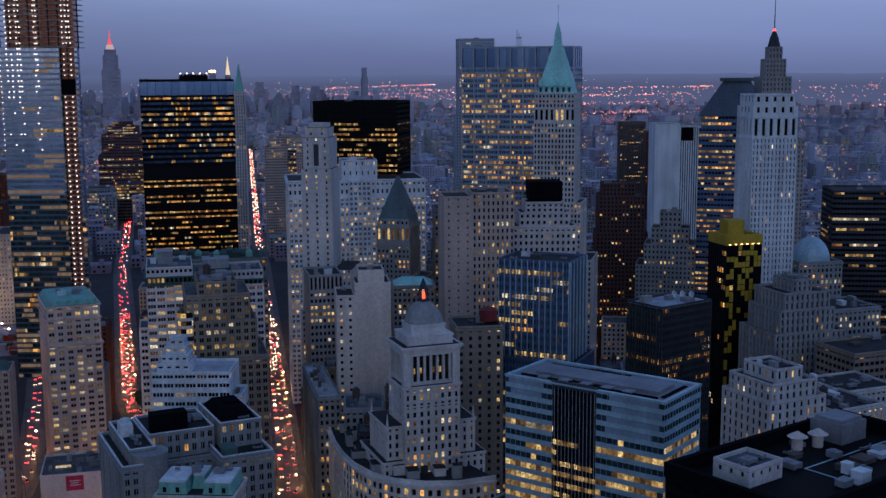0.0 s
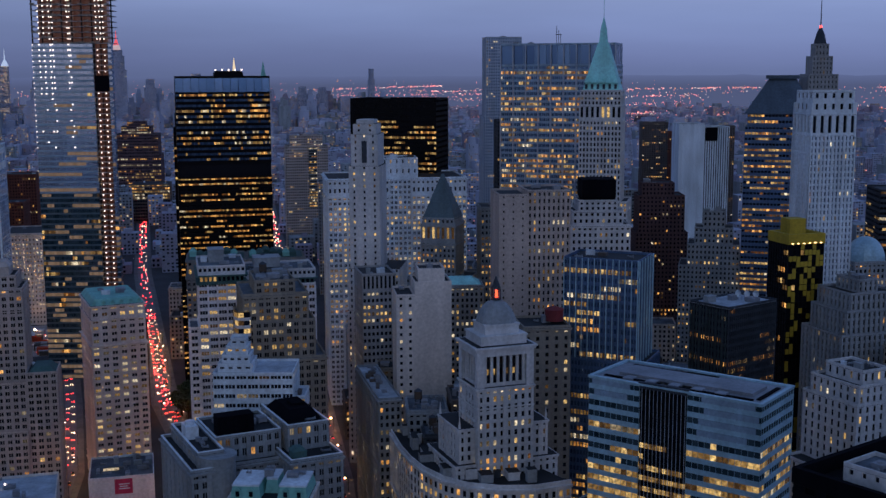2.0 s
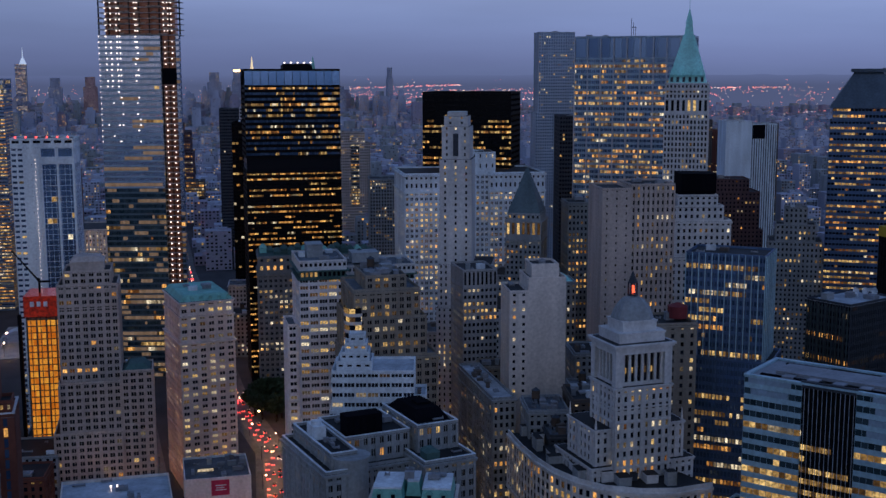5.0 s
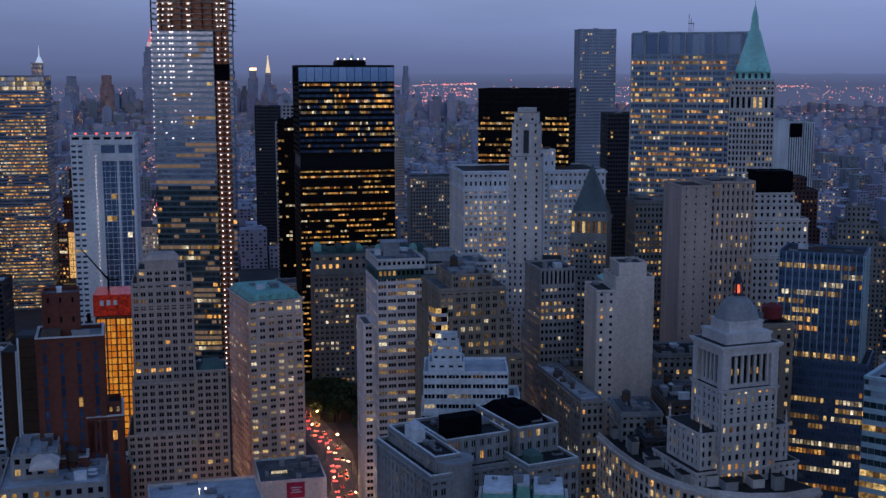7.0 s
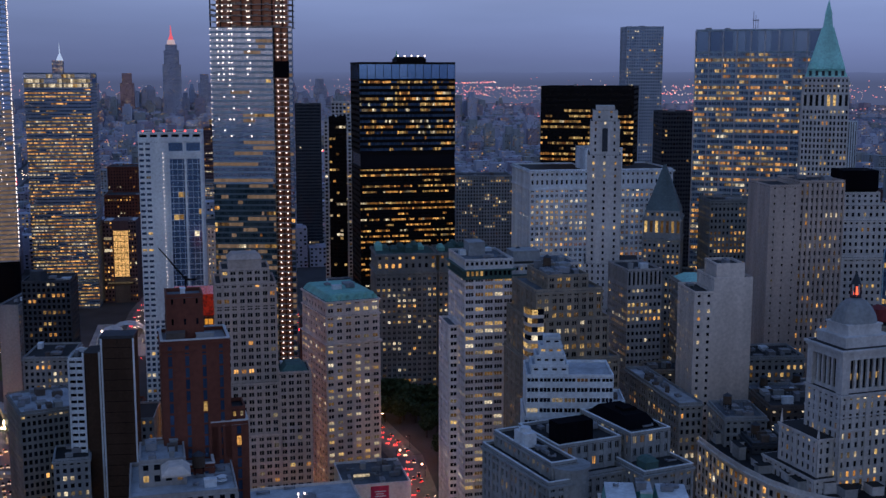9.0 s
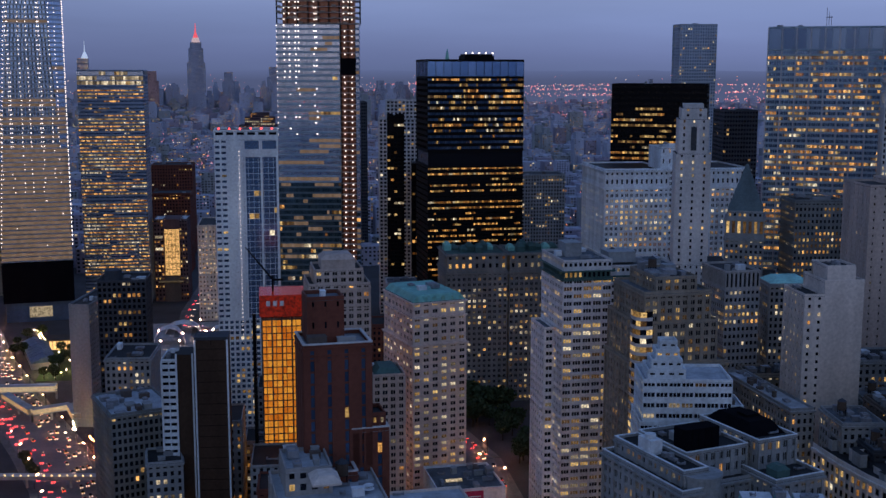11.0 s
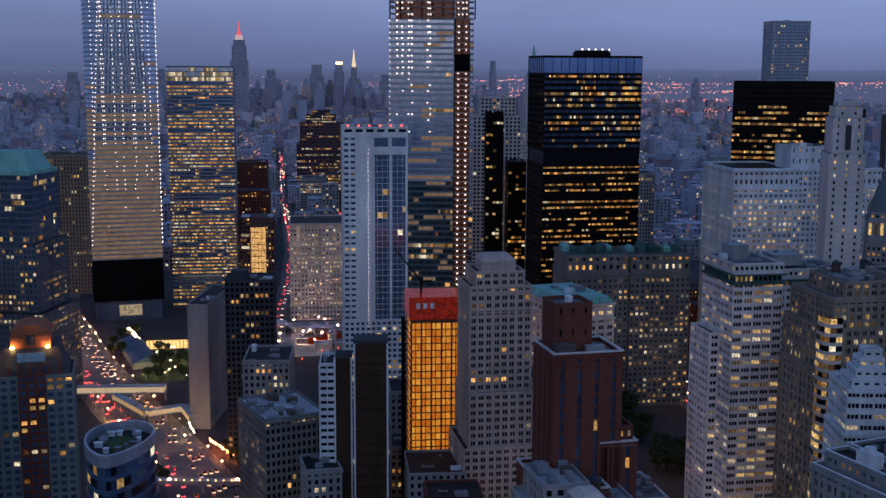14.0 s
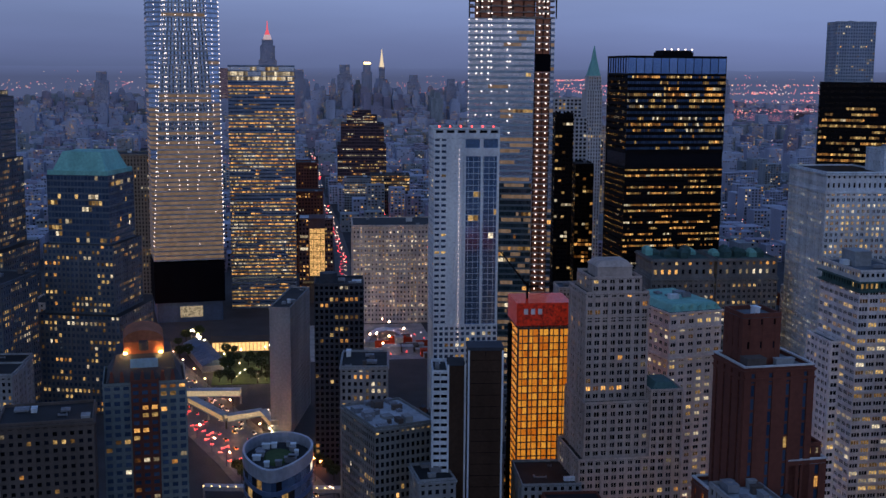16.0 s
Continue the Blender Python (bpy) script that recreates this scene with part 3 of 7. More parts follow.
# Wide aluminium tower
root = stand("office_tower", "aluminium and glass office tower with a dark louvred top", 140, 441, -29, 90, 36)
CH = style(4.0, 1.65, 0.86, 0.56, 0.5, True, "blue", 0.5, 3.2, (5, 2, 4))
block(root, [(0, 90, 0, 36, 0, 244, CH), (0.4, 89.6, 0.4, 35.6, 244, 260, style(16, 9, 0.96, 0.97, 0.5, True, "blue", 0))], PALE_SPANDREL, CH, random.Random(9), huts=4)
for k in range(28):
    part("mullion", (lambda q: (q.box(k * 3.3 + 0.2, k * 3.3 + 0.42, -0.3, 0.0, 0, 244), q)[1])(Geo()), PALE_SPANDREL, root)
for k in range(10):
    g = Geo()
    g.box(k * 9.9, k * 9.9 + 0.9, -1.3, 0.0, 0, 260.2)
    part("column", g, ALU, root)
g = Geo()
for k in range(3):
    g.box(40 + k * 1.6, 40.3 + k * 1.6, 20, 20.4, 261, 275 - k * 3)
g.box(39.5, 44, 19.8, 20.6, 268, 268.5)
part("mast", g, STEEL, root)

# Slender tower with a green copper pyramid
root = stand("skyscraper", "slender limestone tower under a green copper pyramid and spire", 162, 322, -26, 34, 30)
W40 = style(3.8, 2.5, 0.54, 0.6, 0.35, lit=0.2, mix=(5, 4, 1), bay=3, belt=9)
block(root, [(-6, 44, -4, 36, 0, 110), (-2, 36, -2, 32, 110, 150), (2, 31, 0, 28, 150, 206), (2, 31, 0, 28, 206, 216, style(10, 3.6, 0.5, 0.75, 0.7, lit=0.05)), (2.6, 30.4, 0.6, 27.4, 216, 226)], STONE, W40, random.Random(11), top=False, cor=[(2, 31, 0, 28, 222, 1.5, 0.8)])
g = Geo()
g.loft(rect(3.4, 29.6, 1.4, 26.6), rect(5.4, 27.6, 3.4, 24.6), 226, 232)
g.loft(rect(5.0, 28.0, 3.0, 25.0), rect(8.6, 24.4, 6.5, 21.5), 232, 244)
g.loft(rect(8.6, 24.4, 6.5, 21.5), rect(12.9, 20.1, 10.4, 17.6), 244, 259)
g.loft(rect(13.5, 19.5, 11, 17), rect(14.5, 18.5, 12, 16), 259, 267)
g.loft(rect(14.2, 18.8, 11.7, 16.3), rect(16.2, 16.8, 13.7, 14.3), 267, 276)
g.box(16.35, 16.65, 13.85, 14.15, 276, 288)
part("copper_pyramid", g, BRIGHT_COPPER, root, "green copper pyramid roof and spire")
for i in range(5):
    g = Geo()
    g.loft(rect(5 + i * 4.9, 8 + i * 4.9, 0.6, 4), rect(6.2 + i * 4.9, 6.8 + i * 4.9, 2.2, 4), 232, 236.5)
    part("dormer", g, BRIGHT_COPPER, root)
for i in range(6):
    g = Geo()
    g.box(5.5 + i * 4, 7.2 + i * 4, 2.0, 4.0, 226.8, 231)
    part("crown_window", g, SLATE, root)

# Limestone tower with a stepped crown
root = stand("skyscraper", "tall pale limestone tower with deep arched crown openings", 253, 170, -4, 27, 24)
E20 = style(3.6, 2.3, 0.44, 0.62, 0.35, glass="blue", lit=0.05, fin=0.3, bay=3, belt=12)
block(root, [(-8, 36, -2, 34, 0, 104), (0, 28, 0, 24, 104, 202), (0, 28, 0, 24, 202, 214, style(12, 4.6, 0.45, 0.85, 1.0, lit=0)), (1.2, 26.8, 1.2, 22.8, 214, 227, style(6, 5, 0.35, 0.5, lit=0))],
      WHITE, E20, random.Random(12), top=False, quota=0)
for x in (0, 25.5):
    for y in (0, 21.5):
        g = Geo()
        g.box(x, x + 2.5, y, y + 2.5, 214.2, 221)
        part("corner_pier", g, WHITE, root)

# The tower behind it, with tiers, lantern and spire
root = stand("skyscraper", "stone skyscraper with a tiered lantern crown and thin spire", 334, 330, -10, 40, 36)
P70 = style(3.6, 2.6, 0.36, 0.5, 0.5, lit=0.06, fin=0.2)
block(root, [(0, 40, 0, 36, 0, 190), (5, 35, 5, 31, 190, 218), (9, 31, 8, 28, 218, 236), (12.5, 27.5, 11, 25, 236, 249), (15, 25, 13, 23, 249, 258)], CONC, P70, random.Random(14), top=False)
g = Geo()
g.disc(20, 18, 5.2, 3.2, 258, 266, 8)
g.disc(20, 18, 3.2, 0.6, 266, 272, 8)
g.disc(20, 18, 0.45, 0.15, 272, 300, 6)
part("lantern", g, SLATE, root)
g = Geo()
g.disc(20, 18, 1.2, 0.9, 270.5, 272.3, 8)
part("beacon", g, RED_BULB, root, "red aircraft beacon")

# Tower with a dark hipped roof
root = stand("office_tower", "banded glass office tower under a dark hipped roof", 292, 330, -30, 46, 46)
W60 = style(3.9, 2.4, 0.8, 0.42, 0.5, True, "dark", 0.52, 2.5, (6, 1, 3))
block(root, [(0, 46, 0, 46, 0, 200), (1.5, 44.5, 1.5, 44.5, 200, 209)], NAVY, W60, random.Random(15), top=False, rim=False)
g = Geo()
g.loft(rect(-0.8, 46.8, -0.8, 46.8), rect(15, 34, 14, 32), 209.2, 234)
g.box(13, 36, 12, 34, 234, 236.5)
part("hipped_roof", g, surface("blue_slate", (0.075, 0.105, 0.14), 0.6), root, "dark slate hipped metal roof")

# Wavy steel apartment tower, far
GH = style(3.4, 2.6, 0.5, 0.5, 0.35, False, "blue", 0.08)
stepped("tall grey steel apartment tower with rippled walls", 227, 825, -6, 40, 30, [(-6, -3, 0, 0, 60), (-3, -1, 0, 0, 190), (0, 0, 0, 0, 277)], STEEL_BLUE, GH, name="apartment_tower")

# Glass tower still being built: glass skin, bare floors and strings of work bulbs
root = stand("tower_under_construction", "glass office tower under construction with work lights", -212.5, 496, -11, 60, 40)
T4 = style(4.1, 1.75, 0.97, 0.60, 0.3, True, "pale", 0.10, 9.0, (1, 2, 0, 7))
T4M = style(4.1, 1.75, 0.97, 0.66, 0.3, True, "pale", 0.3, 8.0, (1, 1, 0, 7))
# Dark reflections are put into the darker glass and spandrels low down
T4B = style(4.1, 1.75, 0.97, 0.66, 0.3, True, "teal", 0.5, 3.0, (1, 1, 1, 9))
block(root, [(0, 45.5, 0, 40, 0, 148, T4B)], SLATE_BLUE, T4, random.Random(217), top=False, rim=False, near="f", quota=0)
block(root, [(0, 45.5, 0, 40, 148, 200, T4M), (0, 45.5, 0, 40, 200, 262, T4)], PALE_SPANDREL, T4, random.Random(17), top=False, rim=False, near="f", quota=0)
block(root, [(57.0, 59.6, 0.4, 6, 0, 130, T4B), (57.0, 59.6, 0.4, 6, 130, 262, T4)], BLUE_PANEL, T4, random.Random(117), top=False, rim=False, near="f", quota=0)
for k in range(73):
    z = 4.1 * k + 4.1
    x0, x1 = (45.8, 56.8) if z < 262 else (0, 59.6)
    g = Geo()
    g.box(x0, x1, 0.4, 14 if z < 262 else 22, z - 0.45, z)
    part("floor_slab", g, CONC, root)
# Inner walls glow faintly by themselves in place of light from the bulbs
WALL_GLOW = lit("red_brown_wall_glow", (0.9, 0.26, 0.14), (1.0, 0.36, 0.2), 0.045, True)
part("concrete_core", (lambda q: (q.box(46.5, 56.4, 5, 13.5, 0, 306), q)[1])(Geo()), WALL_GLOW, root, "red-brown inner walls, glowing in place of work light")
part("upper_core", (lambda q: (q.box(4, 46, 6, 20, 262.5, 305), q)[1])(Geo()), WALL_GLOW, root, "red-brown inner walls, glowing in place of work light")
for k in range(9):
    part("steel_column", (lambda q: (q.box(k * 7.5, k * 7.5 + 0.9, 1.2, 2.1, 262, 308), q)[1])(Geo()), STEEL, root)
for k in range(3):
    part("steel_column", (lambda q: (q.box(46.0 + k * 5.2, 46.8 + k * 5.2, 1.2, 2.0, 0, 262), q)[1])(Geo()), STEEL, root)
part("dark_netting", (lambda q: (q.box(46.2, 57.2, 0.1, 0.25, 226, 238), q)[1])(Geo()), NET, root, "black netting over two floors")
g = Geo()
rng = random.Random(18)
for k in range(63):
    z = 4.1 * k + 2.6
    if not 224 < z < 238:
        for x in (48.9, 54.3):
            g.disc(x + rng.uniform(-0.3, 0.3), 0.6, 0.42, 0.42, z, z + 0.75, 6)
for k in range(44, 73):
    z = 4.1 * k + 2.6
    for x in (5.6, 9.4, 13.8, 16.0, 27.4, 29.0):
        if rng.random() < (0.92 if z > 226 else 0.25):
            g.disc(x + rng.uniform(-0.4, 0.4), -0.25, 0.42, 0.42, z, z + 0.75, 6)
    if z < 262:
        g.disc(0.3, -0.2, 0.28, 0.28, z, z + 0.5, 6)
    else:
        for x in (48.9, 52.0, 54.3):
            g.disc(x + rng.uniform(-0.4, 0.4), 0.2, 0.42, 0.42, z, z + 0.75, 6)
tagged(part("work_lighting", g, WHITE_BULB, root, "bright bare work bulbs on each floor"), kind="stuff")
g = Geo()
rng = random.Random(19)
for k in range(64, 74):
    z = 4.1 * k
    for i in range(15):
        if rng.random() < 0.5:
            g.box(i * 4, i * 4 + 3.4, 0.0, 0.15, z, z + rng.uniform(0.6, 1.5))
tagged(part("safety_netting", g, TAN, root), kind="stuff")

# Tapered glass tower, lit by work lights, on a black-netted base
root = stand("tower_under_construction", "tapering glass skyscraper under construction with strings of lights", -452, 735, 8, 62, 62)
g = Geo()
g.box(2, 60, 2, 60, 0, 18)
part("base_wall", g, NAVY, root)
g = Geo()
g.box(0, 62, 0, 62, 18, 54)
part("netted_base", g, NET, root, "base wrapped in black safety netting")
g = Geo()
g.box(22, 42, 1.6, 1.95, 4, 14)
part("lit_entrance", g, SOFT, root)
CUT = 13.0
low = [(0, 0), (62, 0), (62, 62), (0, 62)]


def taper(z, inset=0.0):
    """The eight-sided plan: square at the foot, corners cut back higher up."""
    q = CUT * max(0.0, z - 56) / 230 + 0.05
    a, b = inset, 62 - inset
    return [(a + q, a), (b - q, a), (b, a + q), (b, b - q), (b - q, b), (a + q, b), (a, b - q), (a, a + q)]


g, s, lights = Geo(), Geo(), Geo()
rng = random.Random(21)
NF = 66
for k in range(NF):
    z = 56 + k * 4.1
    a, b = taper(z, 0.35), taper(z + 4.1, 0.35)
    for i in range(8):
        j = (i + 1) % 8
        n = max(1, round(math.dist(a[i], a[j]) / 3.1))
        dim = rng.random() < max(0.12, min(1.0, (42 - k) / 22))
        for c in range(n):
            t0, t1 = c / n, (c + 1) / n - (0.0 if dim else 0.03)
            p = [Vector(a[i]).lerp(Vector(a[j]), t) for t in (t0, t1)]
            q = [Vector(b[i]).lerp(Vector(b[j]), t) for t in (t0, t1)]
            mi = 7 if dim else 5
            g.face([(*p[0], z + 1.3), (*p[1], z + 1.3), (*q[1], z + 4.05), (*q[0], z + 4.05)], mi)
    o = taper(z, 0.0)
    s.loft(o, o, z - 0.1, z + 1.3)
    if k > 2:
        for x in (6, 14, 15.5, 24, 31, 40, 41.5, 50, 55):
            if rng.random() < (0.9 if k > 24 else 0.4 if k > 14 else 0.06):
                lights.disc(x + rng.uniform(-0.5, 0.5), -0.35, 0.36, 0.36, z + 2, z + 2.7, 6)
        x, y = taper(z)[0]
        lights.disc(x, y - 0.3, 0.36, 0.36, z + 1.6, z + 2.3, 6)
        lights.disc(62.4, taper(z)[2][1] + 3, 0.4, 0.4, z + 2, z + 2.8, 6)
        lights.disc(62.4, taper(z)[2][1] + 8, 0.4, 0.4, z + 0.4, z + 1.1, 6)
tagged(part("glass_skin", g, PANE_MATS, root), kind="stuff")
tagged(part("floor_edges", s, ALU, root), kind="stuff")
tagged(part("work_lighting", lights, WHITE_BULB, root, "bright bare work bulbs on each floor"), kind="stuff")
g = Geo()
g.loft(taper(56, 2.0), taper(326, 2.0), 56, 326)
part("core", g, CONC, root)

# Glass tower with lit floors behind it
W7 = style(3.4, 1.6, 0.96, 0.42, 0.35, True, "blue", 0.95, 5.0, (6, 2, 4))
W7T = style(4.7, 2.0, 0.96, 0.8, 0.35, True, "pale", 0.45, 8.0, (1, 5, 0))
root = stand("office_tower", "blue glass office tower with many lit floors", -386, 794, -2, 61, 45)
block(root, [(0, 61, 0, 45, 0, 214, W7), (0, 61, 0, 45, 214, 228, W7T)], BLUE_PANEL, W7, random.Random(23), top=False)

# White hotel tower with a blue glass front
root = stand("hotel_tower", "white hotel tower with a blue glass bay", -257.5, 347, -2, 37.5, 30)
WHS = style(3.4, 3.8, 0.7, 0.42, 0.3, True, "blue", 0.06)
WHB = style(3.4, 3.1, 0.95, 0.93, 0.2, False, "sky", 0.05, 1.5)
block(root, [(0, 38, 0, 30, 0, 78, style(3.4, 3.2, 0.62, 0.6, 0.5, False, "blue", 0.2)), (0, 7.6, 0, 30, 78, 188), (7.62, 17, 0, 30, 78, 188, style(10, 9, 0.04, 0.04, 0.3, False, "sky", 0)), (17.02, 38, 1.0, 30, 78, 178, WHB), (17.02, 38, 0, 30, 178, 188, style(10, 9, 0.8, 0.55, 1.0, False, "sky", 0)),
             (0, 38, 0, 30, 188, 193, style(5, 6, 0.7, 0.4, 1.0, False, "dark", 0))], HOTEL_WHITE, WHS, random.Random(25), huts=3)
for x in (17.2, 27.2, 36.6):
    part("white_pier", (lambda q: (q.box(x, x + 1.3, 0.0, 1.1, 78, 178), q)[1])(Geo()), HOTEL_WHITE, root)
g = Geo()
for k in range(46):
    g.disc(14.6, -0.2, 0.14, 0.14, 64 + k * 2.6, 64.35 + k * 2.6, 6)
tagged(part("light_string", g, WHITE_BULB, root, "vertical string of white bulbs"), kind="stuff")
for i in range(6):
    g = Geo()
    g.disc(3 + i * 6.3, 2, 0.5, 0.5, 194.2, 195.2, 6)
    part("beacon", g, RED_BULB, root, "red roof beacon")

# Tower wrapped in orange netting and lit from inside
root = stand("tower_under_construction", "half-built tower glowing amber under an orange wrapped top", -236, 216, -2, 26, 24)
g = Geo()
for k in range(31):
    g.box(0.5, 25.5, 0.5, 23.5, k * 3.5, k * 3.5 + 0.4)
for i in range(6):
    for y in (0.3, 22.9):
        g.box(0.3 + i * 4.98, 1.1 + i * 4.98, y, y + 0.7, 0, 107)
        if i < 5:
            g.box(2.6 + i * 4.98, 2.95 + i * 4.98, y, y + 0.5, 0, 107)
part("concrete_frame", g, BROWN, root)
GLOW = lit("amber_work_light", (1.0, 0.24, 0.012), (1.0, 0.42, 0.05), 0.55, True)
g = Geo()
for k in range(30):
    for i in range(10):
        a, z = 1.2 + i * 2.36, k * 3.5 + 0.25
        g.box(a, a + 2.3, 1.2, 1.4, z, z + 3.2)
        g.box(1.0, 1.2, 1.5 + i * 2.1, 3.5 + i * 2.1, z, z + 3.2)
        g.box(24.8, 25.0, 1.5 + i * 2.1, 3.5 + i * 2.1, z, z + 3.2)
tagged(part("lit_interior", g, GLOW, root, "amber work light behind open floors"), kind="stuff")
part("core", (lambda q: (q.box(1.5, 24.5, 1.6, 22.4, 0, 106), q)[1])(Geo()), TAN, root)
g = Geo()
g.box(-0.4, 26.4, -0.4, 24.4, 107, 118)
# The netting itself glows, in place of light shining through it
part("orange_wrap", g, lit("glowing_orange_netting", (1.0, 0.045, 0.015), (1.0, 0.07, 0.02), 0.22), root, "orange debris netting round the top floors")
g = Geo()
for i in range(3):
    g.loft(rect(3 + i * 3.4, 5 + i * 3.4, -0.66, -0.6), rect(3 + i * 3.4, 5 + i * 3.4, -0.66, -0.6), 112.5, 115.2)
part("banner_marks", g, WHITE, root)
g = Geo()
for k in range(28):
    g.box(-2.2, -2.0, 2, 2.2, k * 3.8, k * 3.8 + 3.8)
    g.box(-2.2, -0.1, 2, 2.2, k * 3.8 + 3.5, k * 3.8 + 3.7)
g.box(-4, -2.3, 1, 3.4, 0, 108)
part("hoist", g, STEEL, root)
g = Geo()
g.box(6, 7, 10, 11, 118, 126)
g.loft(rect(6.0, 7.3, 10.2, 10.8), rect(-7.0, -6.4, 10.2, 10.8), 124, 141)
g.box(7, 12, 10, 11, 123.5, 124.5)
part("crane", g, STEEL, root, "dark construction crane")

# ---- the stone and glass blocks in front of the towers ----

# Cream block under a green mansard
root = stand("office_building", "cream stone office block under a green copper mansard", -157, 226.5, 12, 31, 45)
CB = style(3.6, 5.1, 0.56, 0.5, 0.4, belt=9, lit=0.42, split=2, run=1.2, mix=(5, 4, 0))
block(root, [(0, 31, 0, 45, 0, 86), (0.3, 30.7, 0.3, 44.7, 86, 101), (0.5, 30.5, 0.5, 44.5, 101, 109)], WARM_STONE, CB, random.Random(31), quota=260, near="f", top=False, rim=False,
      cor=[(0, 31, 0, 45, 8, 0.8, 0.5), (0, 31, 0, 45, 85, 1.2, 0.9), (0.3, 30.7, 0.3, 44.7, 100.2, 0.9, 0.7), (0.5, 30.5, 0.5, 44.5, 107.8, 1.2, 0.9), (0, 31, 0, 45, 12.5, 0.5, 0.35)])
g = Geo()
g.loft(rect(0.8, 30.2, 0.8, 44.2), rect(2.8, 28.2, 2.8, 42.2), 109.2, 112.4)
g.loft(rect(2.8, 28.2, 2.8, 42.2), rect(4.0, 27.0, 4.0, 41.0), 112.4, 112.9)
part("mansard", g, COPPER, root, "green copper mansard roof")
for i in range(6):
    g = Geo()
    g.box(2.0 + i * 5.0, 3.8 + i * 5.0, 0.9, 3, 109.3, 111.2)
    g.loft(rect(1.8 + i * 5.0, 4.0 + i * 5.0, 0.8, 3), rect(2.8 + i * 5.0, 3.0 + i * 5.0, 0.8, 3), 111.2, 112)
    part("dormer", g, COPPER, root)
clutter(root, 5, 26, 6, 40, 112.9, 5, random.Random(131))

# Cream deco tower with wings
root = stand("office_building", "cream brick setback tower with small dark windows", -214.5, 174, 1, 45, 35)
CT = style(3.5, 3.6, 0.62, 0.56, 0.35, split=2, lit=0.11, bay=3, mix=(3, 2, 4), fin=0.1)
block(root, [(-4, 29, -8, 27, 0, 56), (-1, 29, -5, 27, 56, 81), (0, 29, 0, 27, 81, 129.5), (3, 26, 2, 25, 129.5, 136)], ROSY, CT, random.Random(33), quota=280, huts=3,
      cor=[(0, 29, 0, 27, 127.5, 0.8, 0.4), (0, 29, 0, 27, 118, 0.5, 0.25)])
block(root, [(29.1, 44.5, -6, 16, 0, 86)], ROSY, CT, random.Random(34), quota=0, huts=2, near="", cor=[])
g = Geo()
g.box(6.5, 22.5, 5, 20, 136.2, 141)
g.loft(rect(6.1, 22.9, 4.6, 20.4), rect(8.5, 20.5, 7, 18), 141, 143.5)
part("penthouse", g, ROSY, root)
part("penthouse_roof", (lambda q: (q.loft(rect(30, 43.5, -4.5, 13.5), rect(33, 40.5, -2, 11), 86.2, 89.4), q)[1])(Geo()), COPPER_DK, root)

# Tall white gridded tower
root = stand("office_tower", "tall white gridded office tower with a dark green attic", -97, 154, 1, 24, 36)
BRS = style(3.6, 4.6, 0.8, 0.5, 0.4, belt=6, lit=0.34, split=3, mix=(6, 3, 0), run=1.3)
BRL = style(3.6, 4.0, 0.7, 0.5, 0.4, bay=3, belt=6, lit=0.09, split=2, mix=(6, 3, 0))
block(root, [(0, 24, 0, 36, 0, 132.5)], PALE_BRICK, BRS, random.Random(35), quota=230, near="f", rim=False, top=False)
g2 = random.Random(36)
block(root, [(0.6, 23.4, 0.6, 35.4, 132.5, 136.2, style(3.7, 2.4, 0.62, 0.76, 0.6, glass="dark", lit=0.12))], COPPER_DK, BRS, g2, GRAVEL, top=False, rim=False,
      cor=[(0, 24, 0, 36, 131.8, 0.9, 1.0), (0, 24, 0, 36, 135.9, 0.8, 1.4)])
block(root, [(0, 24, 0, 36, 136.6, 140.6, style(4, 2.4, 0.6, 0.5, 0.4, lit=0.35, mix=(4, 4, 0)))], STONE, BRS, g2, GRAVEL, huts=5)
block(root, [(-5, 0, 13, 36, 0, 106), (24.02, 62, 14, 44, 0, 127)], PALE_BRICK, BRL, random.Random(37), GRAVEL, huts=2, top=False)
block(root, [(24.6, 61.4, 14.6, 43.4, 127.1, 130.6, style(3.5, 2.4, 0.62, 0.76, 0.6, lit=0.2))], COPPER_DK, BRL, random.Random(137), GRAVEL, top=False, rim=False, cor=[(24.02, 62, 14, 44, 130.4, 0.8, 1.2)])
block(root, [(24.02, 62, 14, 44, 131.1, 135, style(4, 2.4, 0.6, 0.5, 0.4, lit=0.4, mix=(4, 4, 0)))], STONE, BRL, random.Random(138), GRAVEL, huts=7, tank=1)
part("penthouse", (lambda q: (q.box(6, 14, 16, 28, 140.8, 147), q.box(5.7, 14.3, 15.7, 28.3, 147, 147.5), q)[2])(Geo()), GREY, root)
part("attic_penthouse", (lambda q: (q.box(30, 44, 22, 34, 136.2, 141), q.box(29.7, 44.3, 21.7, 34.3, 141, 141.5), q)[2])(Geo()), GREY, root)

# White ziggurat
root = stand("office_building", "white stepped building with ribbon windows and stacked penthouse tiers", -94, 56, -12, 37, 26)
ZG = style(3.8, 5.2, 0.86, 0.42, 0.5, True, lit=0.4, split=3, mix=(4, 5, 0))
block(root, [(0, 36, 0, 26, 0, 92), (1.0, 36, 1.0, 26, 92, 109), (33, 41, 3, 20, 92, 98)], WHITE, ZG, random.Random(38), SNOWY, quota=200, huts=2)
ZP = style(4, 3.4, 0.5, 0.35, 0.3, True, lit=0.05)
block(root, [(3.0, 18, 3, 18, 109.1, 112.6), (4.6, 16.8, 4.4, 16, 112.6, 116.2), (6.4, 15.8, 6, 15, 116.2, 119.8), (8.2, 15, 7, 14, 119.8, 123.2)], WHITE, ZP, random.Random(39), SNOWY, huts=0)

